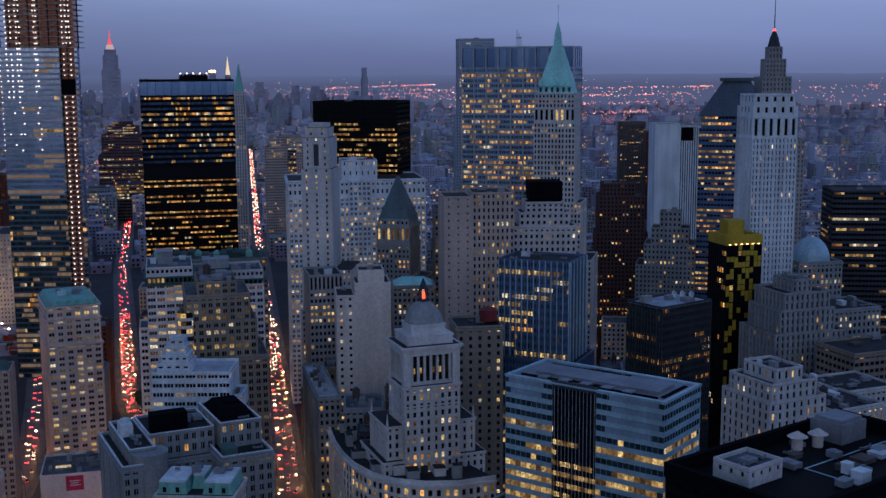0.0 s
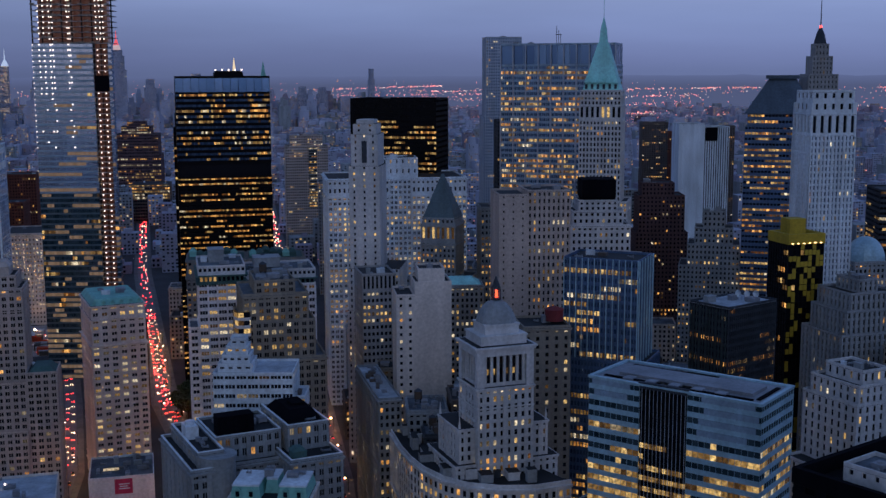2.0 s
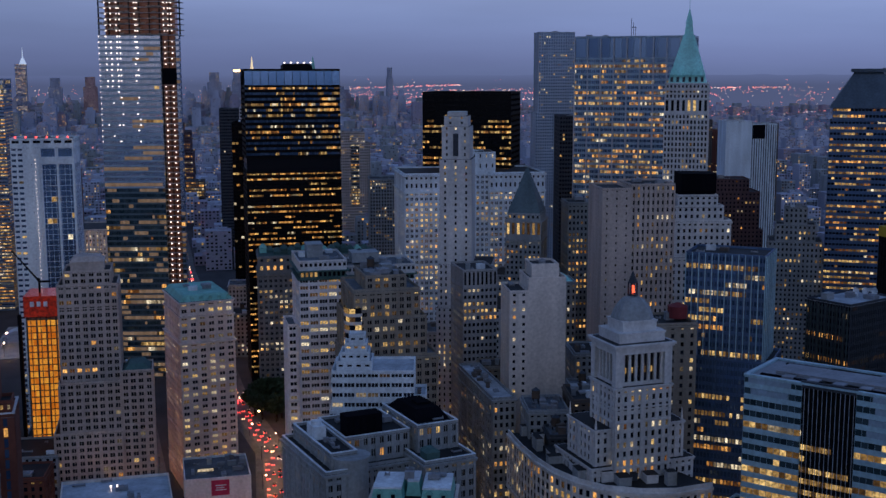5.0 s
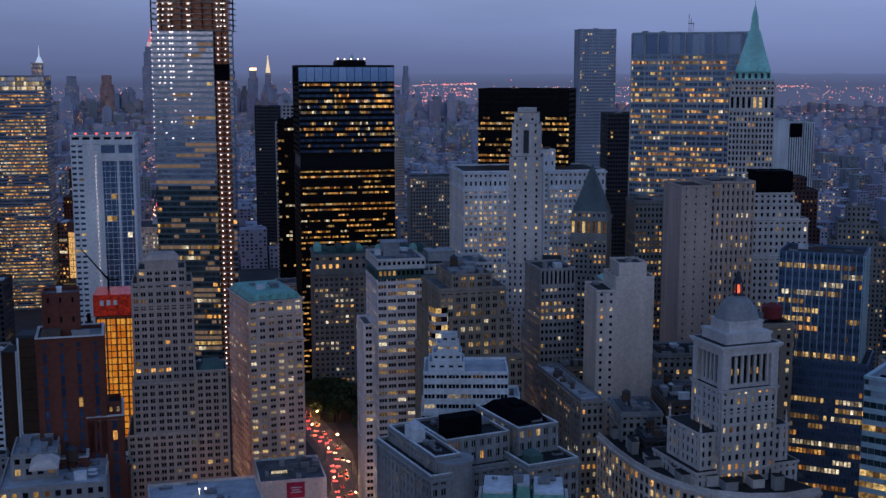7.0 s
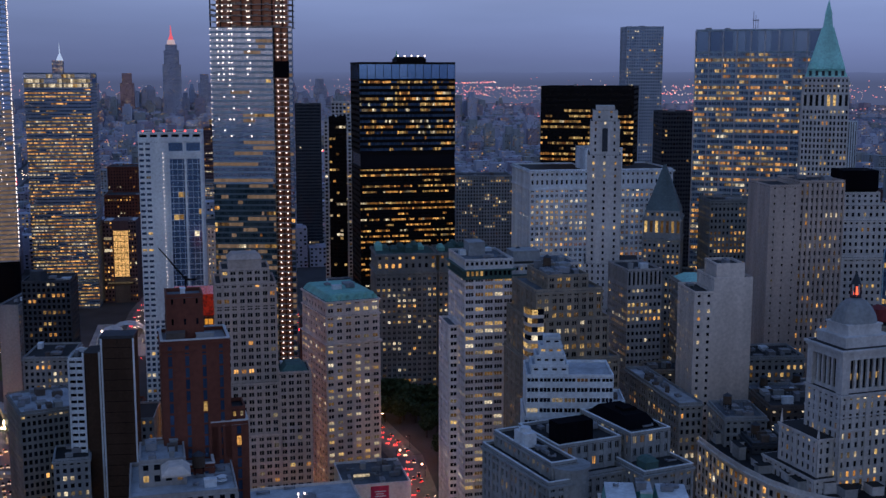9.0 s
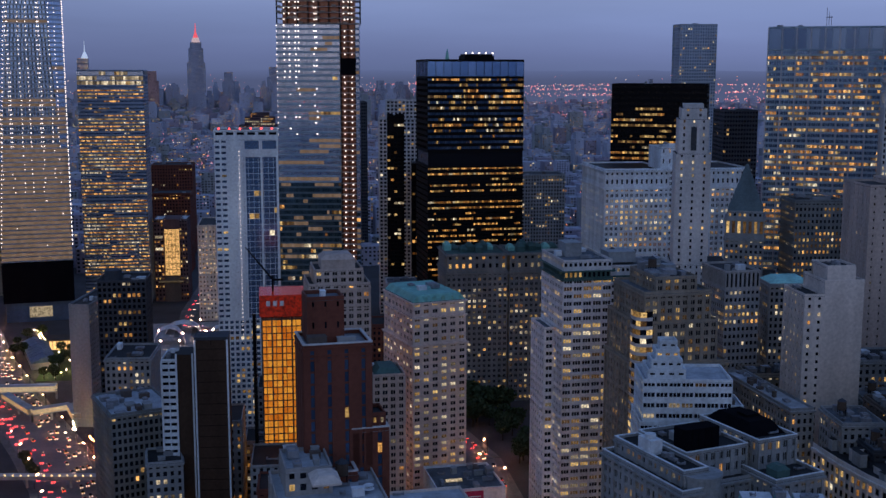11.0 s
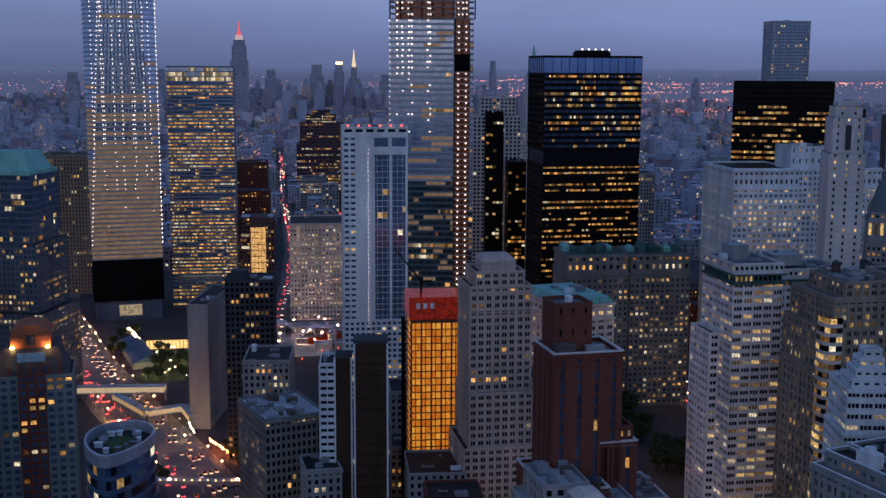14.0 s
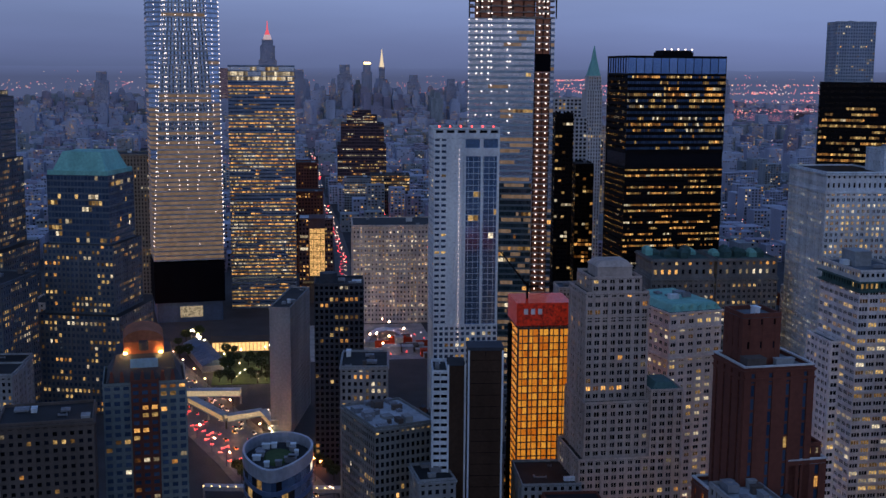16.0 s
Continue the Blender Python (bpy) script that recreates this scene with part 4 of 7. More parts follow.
# Tan block behind it
root = stand("office_building", "tan brick office block with tall window bays and bronze attic", -82, 98, 2, 38, 40)
TB = style(3.7, 3.6, 0.6, 0.58, 0.5, bay=2, belt=8, lit=0.26, split=2, mix=(5, 4, 1))
block(root, [(2, 44, 0, 40, 0, 104), (3, 39, 1, 40, 104, 122), (5, 36, 2, 38, 122, 135), (11, 30, 4, 34, 135, 141)], TAN, TB, random.Random(40), GRAVEL, quota=180, huts=8, tank=1,
      cor=[(2, 44, 0, 40, 102.6, 1.2, 0.6), (5, 36, 2, 38, 133.8, 1.0, 0.5)])
bay = [(-8.05, 9.0), (-8.9, 7.0), (-9.3, 4.0), (-8.9, 1.0), (-7.6, -0.9), (-5.0, -1.5), (-2.2, -1.5), (-1.6, 0.05), (-8.05, 0.05)]
bay = [(x + 10.0, y) for x, y in bay[::-1]]
g, lights, rng = Geo(), Geo(), random.Random(140)
for k in range(30):
    z = 14 + k * 3.8
    g.loft(bay, bay, z, z + 1.5)
    inner = [(4 + (x - 4) * 0.985, 4 + (y - 4) * 0.985) for x, y in bay]
    for i in range(len(inner)):
        p, q = inner[i], inner[(i + 1) % len(inner)]
        lights.face([(*p, z + 1.5), (*q, z + 1.5), (*q, z + 3.8), (*p, z + 3.8)], rng.choices((0, 1, 2), (4, 5, 1))[0])
tagged(part("curved_bay", g, CREAM, root, "curved bay of pale bands"), kind="stuff")
tagged(part("bay_glass", lights, PANE_MATS, root, "curved bay windows, many lit"), kind="stuff")

# Long stone block with dark flat roofs in the foreground
root = stand("office_building", "long grey stone block with dark flat roofs and curved bay", -103, -10, 14, 66, 50)
CU = style(4.2, 3.4, 0.55, 0.6, 0.5, bay=2, belt=5, lit=0.2, mix=(4, 4, 1), split=2)
block(root, [(0, 14, 0, 50, 0, 88), (14.02, 40, 13, 50, 0, 84), (40.04, 62, 0, 50, 0, 86)], GREY, CU, random.Random(41), TAR, quota=240, near="fl", huts=2,
      cor=[(0, 14, 0, 50, 86.6, 1.2, 0.9), (14.02, 40, 13, 50, 82.6, 1.2, 0.8), (40.04, 62, 0, 50, 84.6, 1.2, 0.8)])
block(root, [(4, 14.5, 5, 48, 88.1, 93), (14.6, 42, 18, 48, 84.1, 94), (43.5, 61.4, 14, 49, 86.1, 96)], GREY, CU, random.Random(42), TAR, huts=6, cor=[(4, 14.5, 5, 48, 92, 0.9, 0.5)])
g = Geo()
g.disc(12, 6, 7.0, 7.0, 70, 91.5, 22)
g.disc(12, 6, 7.6, 7.6, 91.5, 92.6, 22)
part("curved_bay", g, GREY, root)
g = Geo()
g.box(17, 32, 22, 29, 94.2, 102)
for k in range(6):
    g.box(17 + k * 2.9, 17.25 + k * 2.9, 21.8, 22, 94.2, 102.2)
part("louvred_plant", g, NET, root, "black louvred plant enclosure")
g = Geo()
g.loft(rect(45, 60.6, 20, 48), rect(48, 58, 25, 43), 96.2, 100.5)
g.box(51, 57, 30, 36, 100.5, 101.4)
part("dark_roof", g, NET, root, "black hipped roof")
for x0, x1, y0, y1, z in ((4, 14.5, 5, 48, 94.2), (14.6, 42, 18, 48, 95.2), (43.5, 61.4, 14, 49, 97.2), (0, 14, 0, 50, 89.2), (40.04, 62, 0, 50, 87.2)):
    g = Geo()
    ring(g, x0, x1, y0, y1, 0.12, 0.7, z, z + 0.25)
    part("coping", g, WHITE, root, "pale stone coping")
part("white_plant", (lambda q: (q.box(5, 10, 26, 34, 93.1, 98.5), q.disc(7.5, 30, 2.2, 2.0, 98.5, 100, 12), q)[2])(Geo()), WHITE, root)
clutter(root, 5, 14, 8, 25, 93.2, 4, random.Random(43))
clutter(root, 16, 42, 30, 47, 94.2, 7, random.Random(44))
g = Geo()
g.box(41.5, 47, 1, 7, 86.2, 90)
g.loft(rect(41.2, 47.3, 0.7, 7.3), rect(43, 45.5, 2, 6), 90, 91.5)
part("copper_hut", g, COPPER_DK, root)

# Copper-clad pavilion roof in front of it
root = stand("office_building", "stone building under a pale copper roof with dormers", -90, -30, -16, 30, 18)
block(root, [(0, 30, 0, 20, 0, 84)], CREAM, MASON, random.Random(45), top=False, rim=False, cor=[(0, 30, 0, 20, 82.6, 1.6, 0.8)])
for (a, b, c, e, q) in ((0.5, 12, 1, 19, 0), (12.2, 17.8, 7, 19, 0.6), (18, 29.5, 1, 19, 0)):
    g = Geo()
    g.loft(rect(a, b, c, e), rect(a + 0.9, b - 0.9, c + 0.9, e - 0.9), 84.3, 88.6 + q)
    part("mansard", g, COPPER, root, "pale green copper mansard walls")
    g = Geo()
    g.box(a + 0.7, b - 0.7, c + 0.7, e - 0.7, 88.62 + q, 89.3 + q)
    part("flat_roof", g, PALE_ROOF, root, "pale flat roof deck")
clutter(root, 1.5, 28.5, 8, 18, 89.4, 5, random.Random(146))
rng = random.Random(46)
for x in (2.2, 7.2, 20, 25):
    g = Geo()
    g.box(x, x + 2.4, 0.9, 3, 84.6, 87.4)
    g.loft(rect(x - 0.2, x + 2.6, 0.7, 3), rect(x + 0.9, x + 1.5, 0.7, 3), 87.4, 88.4)
    d = part("dormer", g, COPPER, root)
    part("window", (lambda q: (q.box(x + 0.5, x + 1.9, 0.8, 0.9, 85.0, 87.0), q)[1])(Geo()), WARM if rng.random() < 0.25 else DARK, d)

# Low white building with a red banner
root = stand("commercial_building", "low white building with a red wall banner and cluttered roof", -156, 156, 2, 33, 36)
block(root, [(0, 33, 0.5, 36, 0, 31)], WHITE, style(4, 4, 0.35, 0.4, lit=0.12), random.Random(47), GRAVEL, quota=0, huts=14, sides="lrb")
part("blank_wall", (lambda q: (q.box(0, 33, -0.05, 0.5, 0, 32.4), q)[1])(Geo()), PALE_BRICK, root)
g = Geo()
g.box(13, 22, -0.25, -0.07, 23, 31)
banner = part("banner", g, surface("red_banner", (0.46, 0.03, 0.10), 0.7), root, "red fabric wall banner")
g = Geo()
for z, a, b in ((28, 15, 20.5), (26.8, 15.5, 19.5), (25.6, 15, 20.5)):
    g.box(a, b, -0.32, -0.26, z, z + 0.5)
part("lettering_bars", g, WHITE, banner)
part("lit_skylight", (lambda q: (q.box(7, 15, 14, 16, 31.2, 32.0), q)[1])(Geo()), SOFT, root, "row of lit skylights")

# Flat grey roof at the water side
root = stand("commercial_building", "low building with a broad pale grey flat roof", -203, 42, 4, 44, 34)
block(root, [(0, 44, 0, 34, 0, 62)], CREAM, MASON, random.Random(48), SNOWY, huts=6)
g = Geo()
for x in (20, 22.5):
    g.disc(x, 20, 0.35, 0.35, 64, 64.7, 8)
    g.box(x - 0.08, x + 0.08, 19.9, 20.1, 62.1, 64)
part("roof_lamp", g, WHITE_BULB, root)

# Small roofs with a tank in front of the brick tower
root = stand("commercial_building", "white roofed building with dark plant and a water tank", -240, -62, 3, 30, 30)
block(root, [(0, 30, 0, 30, 0, 112), (3, 16, 10, 28, 112, 119)], CONC, MASON, random.Random(49), SNOWY, huts=5)
clutter(root, 16, 29, 2, 28, 112.2, 6, random.Random(50), 1)
g = Geo()
g.disc(26, 8, 1.6, 1.6, 113.2, 113.5, 14)
g.disc(26, 8, 0.3, 1.5, 113.5, 114.4, 14)
part("satellite_dish", g, WHITE, root)
part("canopy", (lambda q: (q.loft(rect(9, 17, -2, 8), rect(11, 15, 0, 6), 119.2, 121), q.box(9, 17, -2, 8, 118.6, 119.2), q)[2])(Geo()), CREAM, root)

# Dark red brick tower
root = stand("apartment_tower", "dark red brick tower with vertical window strips and setbacks", -231, -36, 4, 20, 18)
BK = style(3.5, 4.6, 0.24, 0.84, 0.35, glass="blue", lit=0.04, mix=(3, 1, 3), fin=0.2)
block(root, [(-4, 14, -8, 20, 0, 114), (14.02, 25, 0, 20, 0, 124), (0, 20, 0, 18, 114, 150)], BRICK, BK, random.Random(51), UNIT, quota=220, huts=3,
      cor=[(-4, 14, -8, 20, 113, 0.9, 0.3), (0, 20, 0, 18, 147.5, 0.8, 0.35), (0, 20, 0, 18, 149.6, 0.8, 0.45)])
block(root, [(2, 13, 6, 17, 150.2, 163)], BRICK, style(6, 4, 0.18, 0.3, lit=0), random.Random(52), GRAVEL, huts=1)
block(root, [(20.1, 24.5, 2, 12, 124.2, 128)], BRICK, style(3, 2.6, 0.4, 0.5, lit=0.6), random.Random(53), huts=0)

for x0, x1, y0, y1, z in ((-4, 14, -8, 20, 115.2), (14.02, 25, 0, 20, 125.2), (0, 20, 0, 18, 151.2)):
    g = Geo()
    ring(g, x0, x1, y0, y1, 0.25, 0.6, z, z + 0.4)
    part("coping", g, STONE, root, "pale stone coping")

# Black tower with white stripes
root = stand("apartment_tower", "dark brown tower outlined by white vertical strips", -284, 172, -6, 34, 30)
SWL = style(3.2, 3.0, 0.86, 0.45, 0.5, True, "dark", 0.03)
block(root, [(1.2, 8, 0, 20, 0, 97)], WHITE, SWL, random.Random(54), huts=2)
block(root, [(8.02, 15.6, 0.5, 16, 0, 100), (16.6, 31.6, -1, 11, 0, 107)], DARK_PANEL, style(108, 30, 0.02, 0.02, 0.3, True, "black", 0), random.Random(55), huts=0, rim=False)
for x, y, z in ((0.9, -0.2, 97.5), (7.6, -0.2, 100.6), (15.0, 0.2, 100.6), (16.4, -1.2, 107.3), (31.1, -1.2, 107.3)):
    g = Geo()
    g.box(x, x + 0.8, y - 0.25, y + 0.5, 0, z)
    part("white_strip", g, WHITE, root)
for k in range(20):
    part("panel_joint", (lambda q: (q.box(17.3, 31.0, -1.06, -1.0, k * 5.2 + 4, k * 5.2 + 4.2), q)[1])(Geo()), NET, root)
part("top_cap", (lambda q: (q.box(16.3, 31.9, -1.3, 11.3, 107.2, 108.6), q)[1])(Geo()), SLATE, root)

# Low-rise with plant-covered roof beside it, and its neighbour
plain("dark glass office block with a cluttered grey roof", -307, 182, 18, 30, 40, 69, DARK_STONE, style(3.8, 2.4, 0.62, 0.6, 0.4, False, "dark", 0.09, mix=(3, 4, 1)), roof_mat=SNOWY, huts=16, quota=80)
plain("grey stone building with a cluttered flat roof", -317, 262, -6, 24, 34, 77, GREY, MASON, huts=6, quota=0)
plain("grey office block with few lit windows", -290, 160, 4, 16, 22, 52, GREY, MASON, huts=3)
# Dark tower and grey slab behind
root = stand("apartment_tower", "black glass tower with a rounded dark penthouse", -327, 335, -4, 28, 26)
block(root, [(0, 28, 0, 26, 0, 106)], SLATE, style(3.4, 2.8, 0.6, 0.6, 0.4, False, "black", 0.1, mix=(4, 1, 3)), random.Random(57), huts=3, quota=150)
part("penthouse", (lambda q: (q.disc(8, 10, 5, 5, 106.2, 112, 16), q)[1])(Geo()), SLATE, root)
root = stand("apartment_slab", "narrow grey concrete slab with a blank end wall", -352, 400, -12, 13, 70)
block(root, [(0, 13, 0, 70, 0, 80)], GREY, style(3.2, 3.0, 0.5, 0.5, 0.4, False, "dark", 0.12, mix=(2, 4, 3)), random.Random(58), huts=4, sides="lrb")
part("end_wall", (lambda q: (q.box(0.0, 13, 0.0, 0.5, 0, 80.2), q)[1])(Geo()), GREY, root)

# Towers by the water
root = stand("apartment_tower", "red brick and pale panel tower with a lit domed crown", -419, 154, 6, 33, 30)
RT = style(3.2, 3.3, 0.62, 0.55, 0.35, glass="blue", lit=0.14, mix=(3, 2, 4))
block(root, [(0, 10.98, 0.6, 30, 0, 100), (22, 33, 0.6, 30, 0, 100)], FACE_PANEL, RT, random.Random(59), quota=180, top=False)
block(root, [(11, 21.98, 0.0, 29, 0, 101)], BRICK, RT, random.Random(60), top=False)
g = Geo()
g.loft(rect(1.5, 31.5, 1.5, 28.5), rect(4, 29, 4, 26), 101.3, 106)
g.loft(rect(4, 29, 4, 26), rect(5.5, 27.5, 5.5, 25), 106, 112)
part("mansard", g, SLATE, root, "dark slate mansard roof")
for k in range(7):
    part("dormer", (lambda q: (q.loft(rect(2.6 + k * 4, 4.6 + k * 4, 1.2, 4.5), rect(3.2 + k * 4, 4.0 + k * 4, 1.6, 4.5), 101.3, 105.2), q)[1])(Geo()), BRICK, root)
g = Geo()
g.box(8.5, 24.5, 5, 24.8, 112, 117)
for s in range(6):
    a0, a1 = radians(s * 15), radians(s * 15 + 15)
    g.loft(rect(8.5 + 7.5 * (1 - math.cos(a0)), 24.5 - 7.5 * (1 - math.cos(a0)), 5.6, 24), rect(8.5 + 7.5 * (1 - math.cos(a1)), 24.5 - 7.5 * (1 - math.cos(a1)), 5.6, 24),
           117 + 4.5 * math.sin(a0), 117 + 4.5 * math.sin(a1))
part("domed_crown", g, surface("terracotta_crown", (0.34, 0.12, 0.06)), root, "terracotta barrel-vaulted crown")
for x in (9, 23):
    g = Geo()
    g.box(x - 0.4, x + 0.8, 3.6, 4.4, 112.3, 112.8)
    part("uplight", g, lamp_mat("crown_uplight", (1.0, 0.5, 0.15), 110.0), root)
part("crown_roundel", (lambda q: (q.disc(16.5, 4.9, 1.9, 1.9, 113.6, 117.4, 12), q)[1])(Geo()), SLATE, root)
part("pale_sign_panel", (lambda q: (q.box(11, 22, 3.0, 3.3, 106.6, 110.4), q)[1])(Geo()), SPANDREL, root)
plain("dark brick apartment block with a terrace roof", -452, 118, 6, 34, 26, 96, BROWN, style(3.2, 3.0, 0.5, 0.5, lit=0.06, mix=(1, 1, 1)), huts=5)

# Oval glass tower
root = stand("office_tower", "pointed oval glass tower with a planted roof terrace", -365, -14, -6, 24, 46)
lens = []
for i in range(32):
    a = 2 * math.pi * i / 32
    q = 1 - 0.32 * max(0.0, -math.sin(a)) ** 2
    lens.append((12 + 9.8 * math.cos(a) * q, 22 + (21 if math.sin(a) < 0 else 13) * math.sin(a)))
grow = lambda q: [(12 + (x - 12) * q, 22 + (y - 22) * q) for x, y in lens]
wall, pan = Geo(), Geo()
rng = random.Random(61)
for k in range(29):
    z = k * 4.07
    wall.loft(grow(1.0), grow(1.0), z, z + 1.3)
    for i in range(32):
        a, b = grow(0.985)[i], grow(0.985)[(i + 1) % 32]
        pan.face([(*a, z + 1.3), (*b, z + 1.3), (*b, z + 4.07), (*a, z + 4.07)], rng.choices((4, 0, 1, 2), (14, 8, 1, 1))[0])
tagged(part("floor_band", wall, NAVY, root), kind="stuff")
tagged(part("glazing", pan, PANE_MATS, root), kind="stuff")
g = Geo()
o, i2 = grow(1.01), grow(0.945)
n = len(lens)
g.v = [(*p, 118) for p in o] + [(*p, 121.5) for p in o] + [(*p, 121.5) for p in i2] + [(*p, 118) for p in i2]
for k in range(n):
    j = (k + 1) % n
    for lo, hi in ((0, n), (n, 2 * n), (2 * n, 3 * n)):
        g.f.append((lo + k, lo + j, hi + j, hi + k))
        g.m.append(0)
part("roof_rim", g, ALU, root)
g = Geo()
g.loft(grow(0.95), grow(0.95), 117.9, 118.4)
part("terrace", g, TAR, root)
g = Geo()
rng = random.Random(62)
g.loft(grow(0.42), grow(0.38), 118.4, 118.9)
part("roof_garden", g, GRASS, root)
for k in range(16):
    a, r = rng.uniform(0, 6.28), rng.uniform(0.45, 0.72)
    x, y = 12 + 10 * r * math.cos(a), 22 + 15 * r * math.sin(a)
    g = Geo()
    s = rng.uniform(0.5, 1.2)
    g.box(x - 0.9 * s, x + 0.9 * s, y - 0.7, y + 0.7, 118.4, 119.7)
    g.box(x - 1.1 * s, x + 1.1 * s, y - 0.9, y + 0.9, 119.7, 119.9)
    part("cooling_unit", g, rng.choice((UNIT, WHITE)), root)

# Tower with a lantern on a curved limestone base
root = stand("office_tower", "limestone tower with colonnade, stepped top and red lantern", 11.5, -2, 8, 25, 21)
SO = style(3.8, 3.1, 0.44, 0.6, 0.45, bay=4, belt=5, lit=0.26, mix=(4, 4, 1))
SC = style(13, 2.9, 0.62, 0.88, 0.9, glass="dark", lit=0)
block(root, [(-9, 37, 1.5, 34, 0, 80), (-7, 33, 3, 27, 80, 95), (0, 25, 0, 21, 60, 112), (1.2, 23.8, 1.2, 19.8, 112, 125, SC), (0, 25, 0, 21, 125, 129, style(4, 8, 0.1, 0.1, lit=0))], STONE, SO, random.Random(63), quota=260, top=False, rim=False,
      cor=[(0, 25, 0, 21, 110.6, 1.3, 0.7), (0, 25, 0, 21, 127.3, 1.7, 1.2), (-7, 33, 3, 27, 93.8, 1.2, 0.6), (-9, 37, 1.5, 34, 78.8, 1.2, 0.6), (0, 25, 0, 21, 103, 0.6, 0.35)])
for x in (0, 21.8):
    for y in (0, 17.8):
        part("corner_pier", (lambda q: (q.box(x, x + 3.2, y, y + 3.2, 112.1, 125), q)[1])(Geo()), STONE, root)
for k in range(6):
    part("window", (lambda q: (q.box(4.2 + k * 2.9, 5.6 + k * 2.9, 1.9, 2.0, 117, 119.4), q)[1])(Geo()), WARM if k in (0, 1, 3, 4) else DARK, root)
for z0, z1, q in ((129, 132.4, 2.4), (132.4, 133.2, 2.0), (133.2, 136.6, 5.0), (136.6, 137.3, 4.6)):
    part("roof_step", (lambda g: (g.box(q, 25 - q, q * 0.84, 21 - q * 0.84, z0, z1), g)[1])(Geo()), STONE, root)
n = 9
g = Geo()
rings = []
for k in range(n + 1):
    u = 6.4 * math.sqrt(max(0.0, 1 - (k / n) ** 2)) * 0.8 + 1.6 * (1 - k / n) + 0.9
    z = 137.3 + 9.2 * k / n
    rings.append([(12.5 + u * cx, 10.5 + u * 0.84 * cy, z) for cx, cy in ((-1, -0.6), (-0.6, -1), (0.6, -1), (1, -0.6), (1, 0.6), (0.6, 1), (-0.6, 1), (-1, 0.6))])
g.v = [p for r in rings for p in r]
for k in range(n):
    for i in range(8):
        j = (i + 1) % 8
        g.f.append((k * 8 + i, k * 8 + j, k * 8 + 8 + j, k * 8 + 8 + i))
g.f.append(tuple(range(n * 8, n * 8 + 8)))
g.m = [0] * len(g.f)
part("dome", g, GREY, root, "grey stone eight-sided dome")
g = Geo()
for i in (-1, 1):
    for j in (-1, 1):
        g.box(12.5 + i * 1.3 - 0.25, 12.5 + i * 1.3 + 0.25, 10.5 + j * 1.1 - 0.25, 10.5 + j * 1.1 + 0.25, 146.6, 151.5)
g.disc(12.5, 10.5, 2.1, 2.1, 146.4, 147.0, 10)
g.disc(12.5, 10.5, 1.9, 0.3, 151.5, 156, 10)
lantern = part("lantern", g, SLATE, root)
part("fire_glow", (lambda q: (q.disc(12.5, 10.5, 0.9, 0.6, 147.4, 150.4, 8), q)[1])(Geo()), lamp_mat("red_fire", (1.0, 0.10, 0.04), 2.2), lantern, "glowing red lantern light")
for x in (-6.4, 32.4):
    for y in (3.6, 26.4):
        part("finial", (lambda q: (q.disc(x, y, 0.6, 0.1, 95.2, 100.5, 6), q)[1])(Geo()), STONE, root)

# Its curved street front
root = stand("office_building", "curved limestone office front with arched windows and roof huts", -24, -18, 0, 80, 90)
ctrl = [(12, 88), (12, 66), (13.5, 48), (16.5, 33), (22, 20), (30, 10), (42, 3.5), (56, 1), (72, 4)]
arc = []
for a, b in zip(ctrl, ctrl[1:]):
    n = max(2, round(math.dist(a, b) / 3.6))
    arc += [tuple(Vector(a).lerp(Vector(b), k / n)) for k in range(n)]
arc.append(ctrl[-1])
back = [tuple(Vector(p).lerp(Vector((52, 58)), 0.42)) for p in arc]
g, pan, trim, roof = Geo(), Geo(), Geo(), Geo()
rng = random.Random(64)
TOPZ = 74
for i in range(len(arc) - 1):
    a, b, c, e = arc[i], arc[i + 1], back[i + 1], back[i]
    g.loft([a, b, c, e], [a, b, c, e], 0, TOPZ)
    m0, m1 = Vector(a).lerp(Vector(b), 0.27), Vector(a).lerp(Vector(b), 0.73)
    nrm = Vector((b[1] - a[1], a[0] - b[0])).normalized() * 0.07
    for k in range(17):
        z = 4 + k * 4.05
        st = rng.choices((0, 1, 2), (10, 2, 1))[0] if k < 15 else rng.choices((0, 1, 3), (5, 4, 2))[0]
        pan.face([(m0.x + nrm.x, m0.y + nrm.y, z), (m1.x + nrm.x, m1.y + nrm.y, z), (m1.x + nrm.x, m1.y + nrm.y, z + 2.5), (m0.x + nrm.x, m0.y + nrm.y, z + 2.5)], st)
    pier = [tuple(Vector(a) + nrm * 8), tuple(Vector(a).lerp(Vector(b), 0.2) + nrm * 8), tuple(Vector(a).lerp(Vector(b), 0.2)), a]
    trim.loft(pier, pier, 50, TOPZ - 1.5)
    o0, o1 = Vector(a) + nrm * 14, Vector(b) + nrm * 14
    for z in (49, TOPZ - 1.5):
        trim.loft([tuple(o0), tuple(o1), b, a], [tuple(o0), tuple(o1), b, a], z, z + 1.1)
    low = [a, b, tuple(Vector(b).lerp(Vector(c), 0.025)), tuple(Vector(a).lerp(Vector(e), 0.025))]
    trim.loft(low, low, TOPZ, TOPZ + 1.3)
rim = [tuple(Vector(p).lerp(Vector(q), 0.03)) for p, q in zip(arc, back)] + back[::-1]
roof.loft(rim, rim, TOPZ, TOPZ + 0.1)
part("wall", g, STONE, root)
tagged(part("glazing", pan, PANE_MATS, root), kind="stuff")
part("cornice", trim, STONE, root)
part("roof", roof, TAR, root)
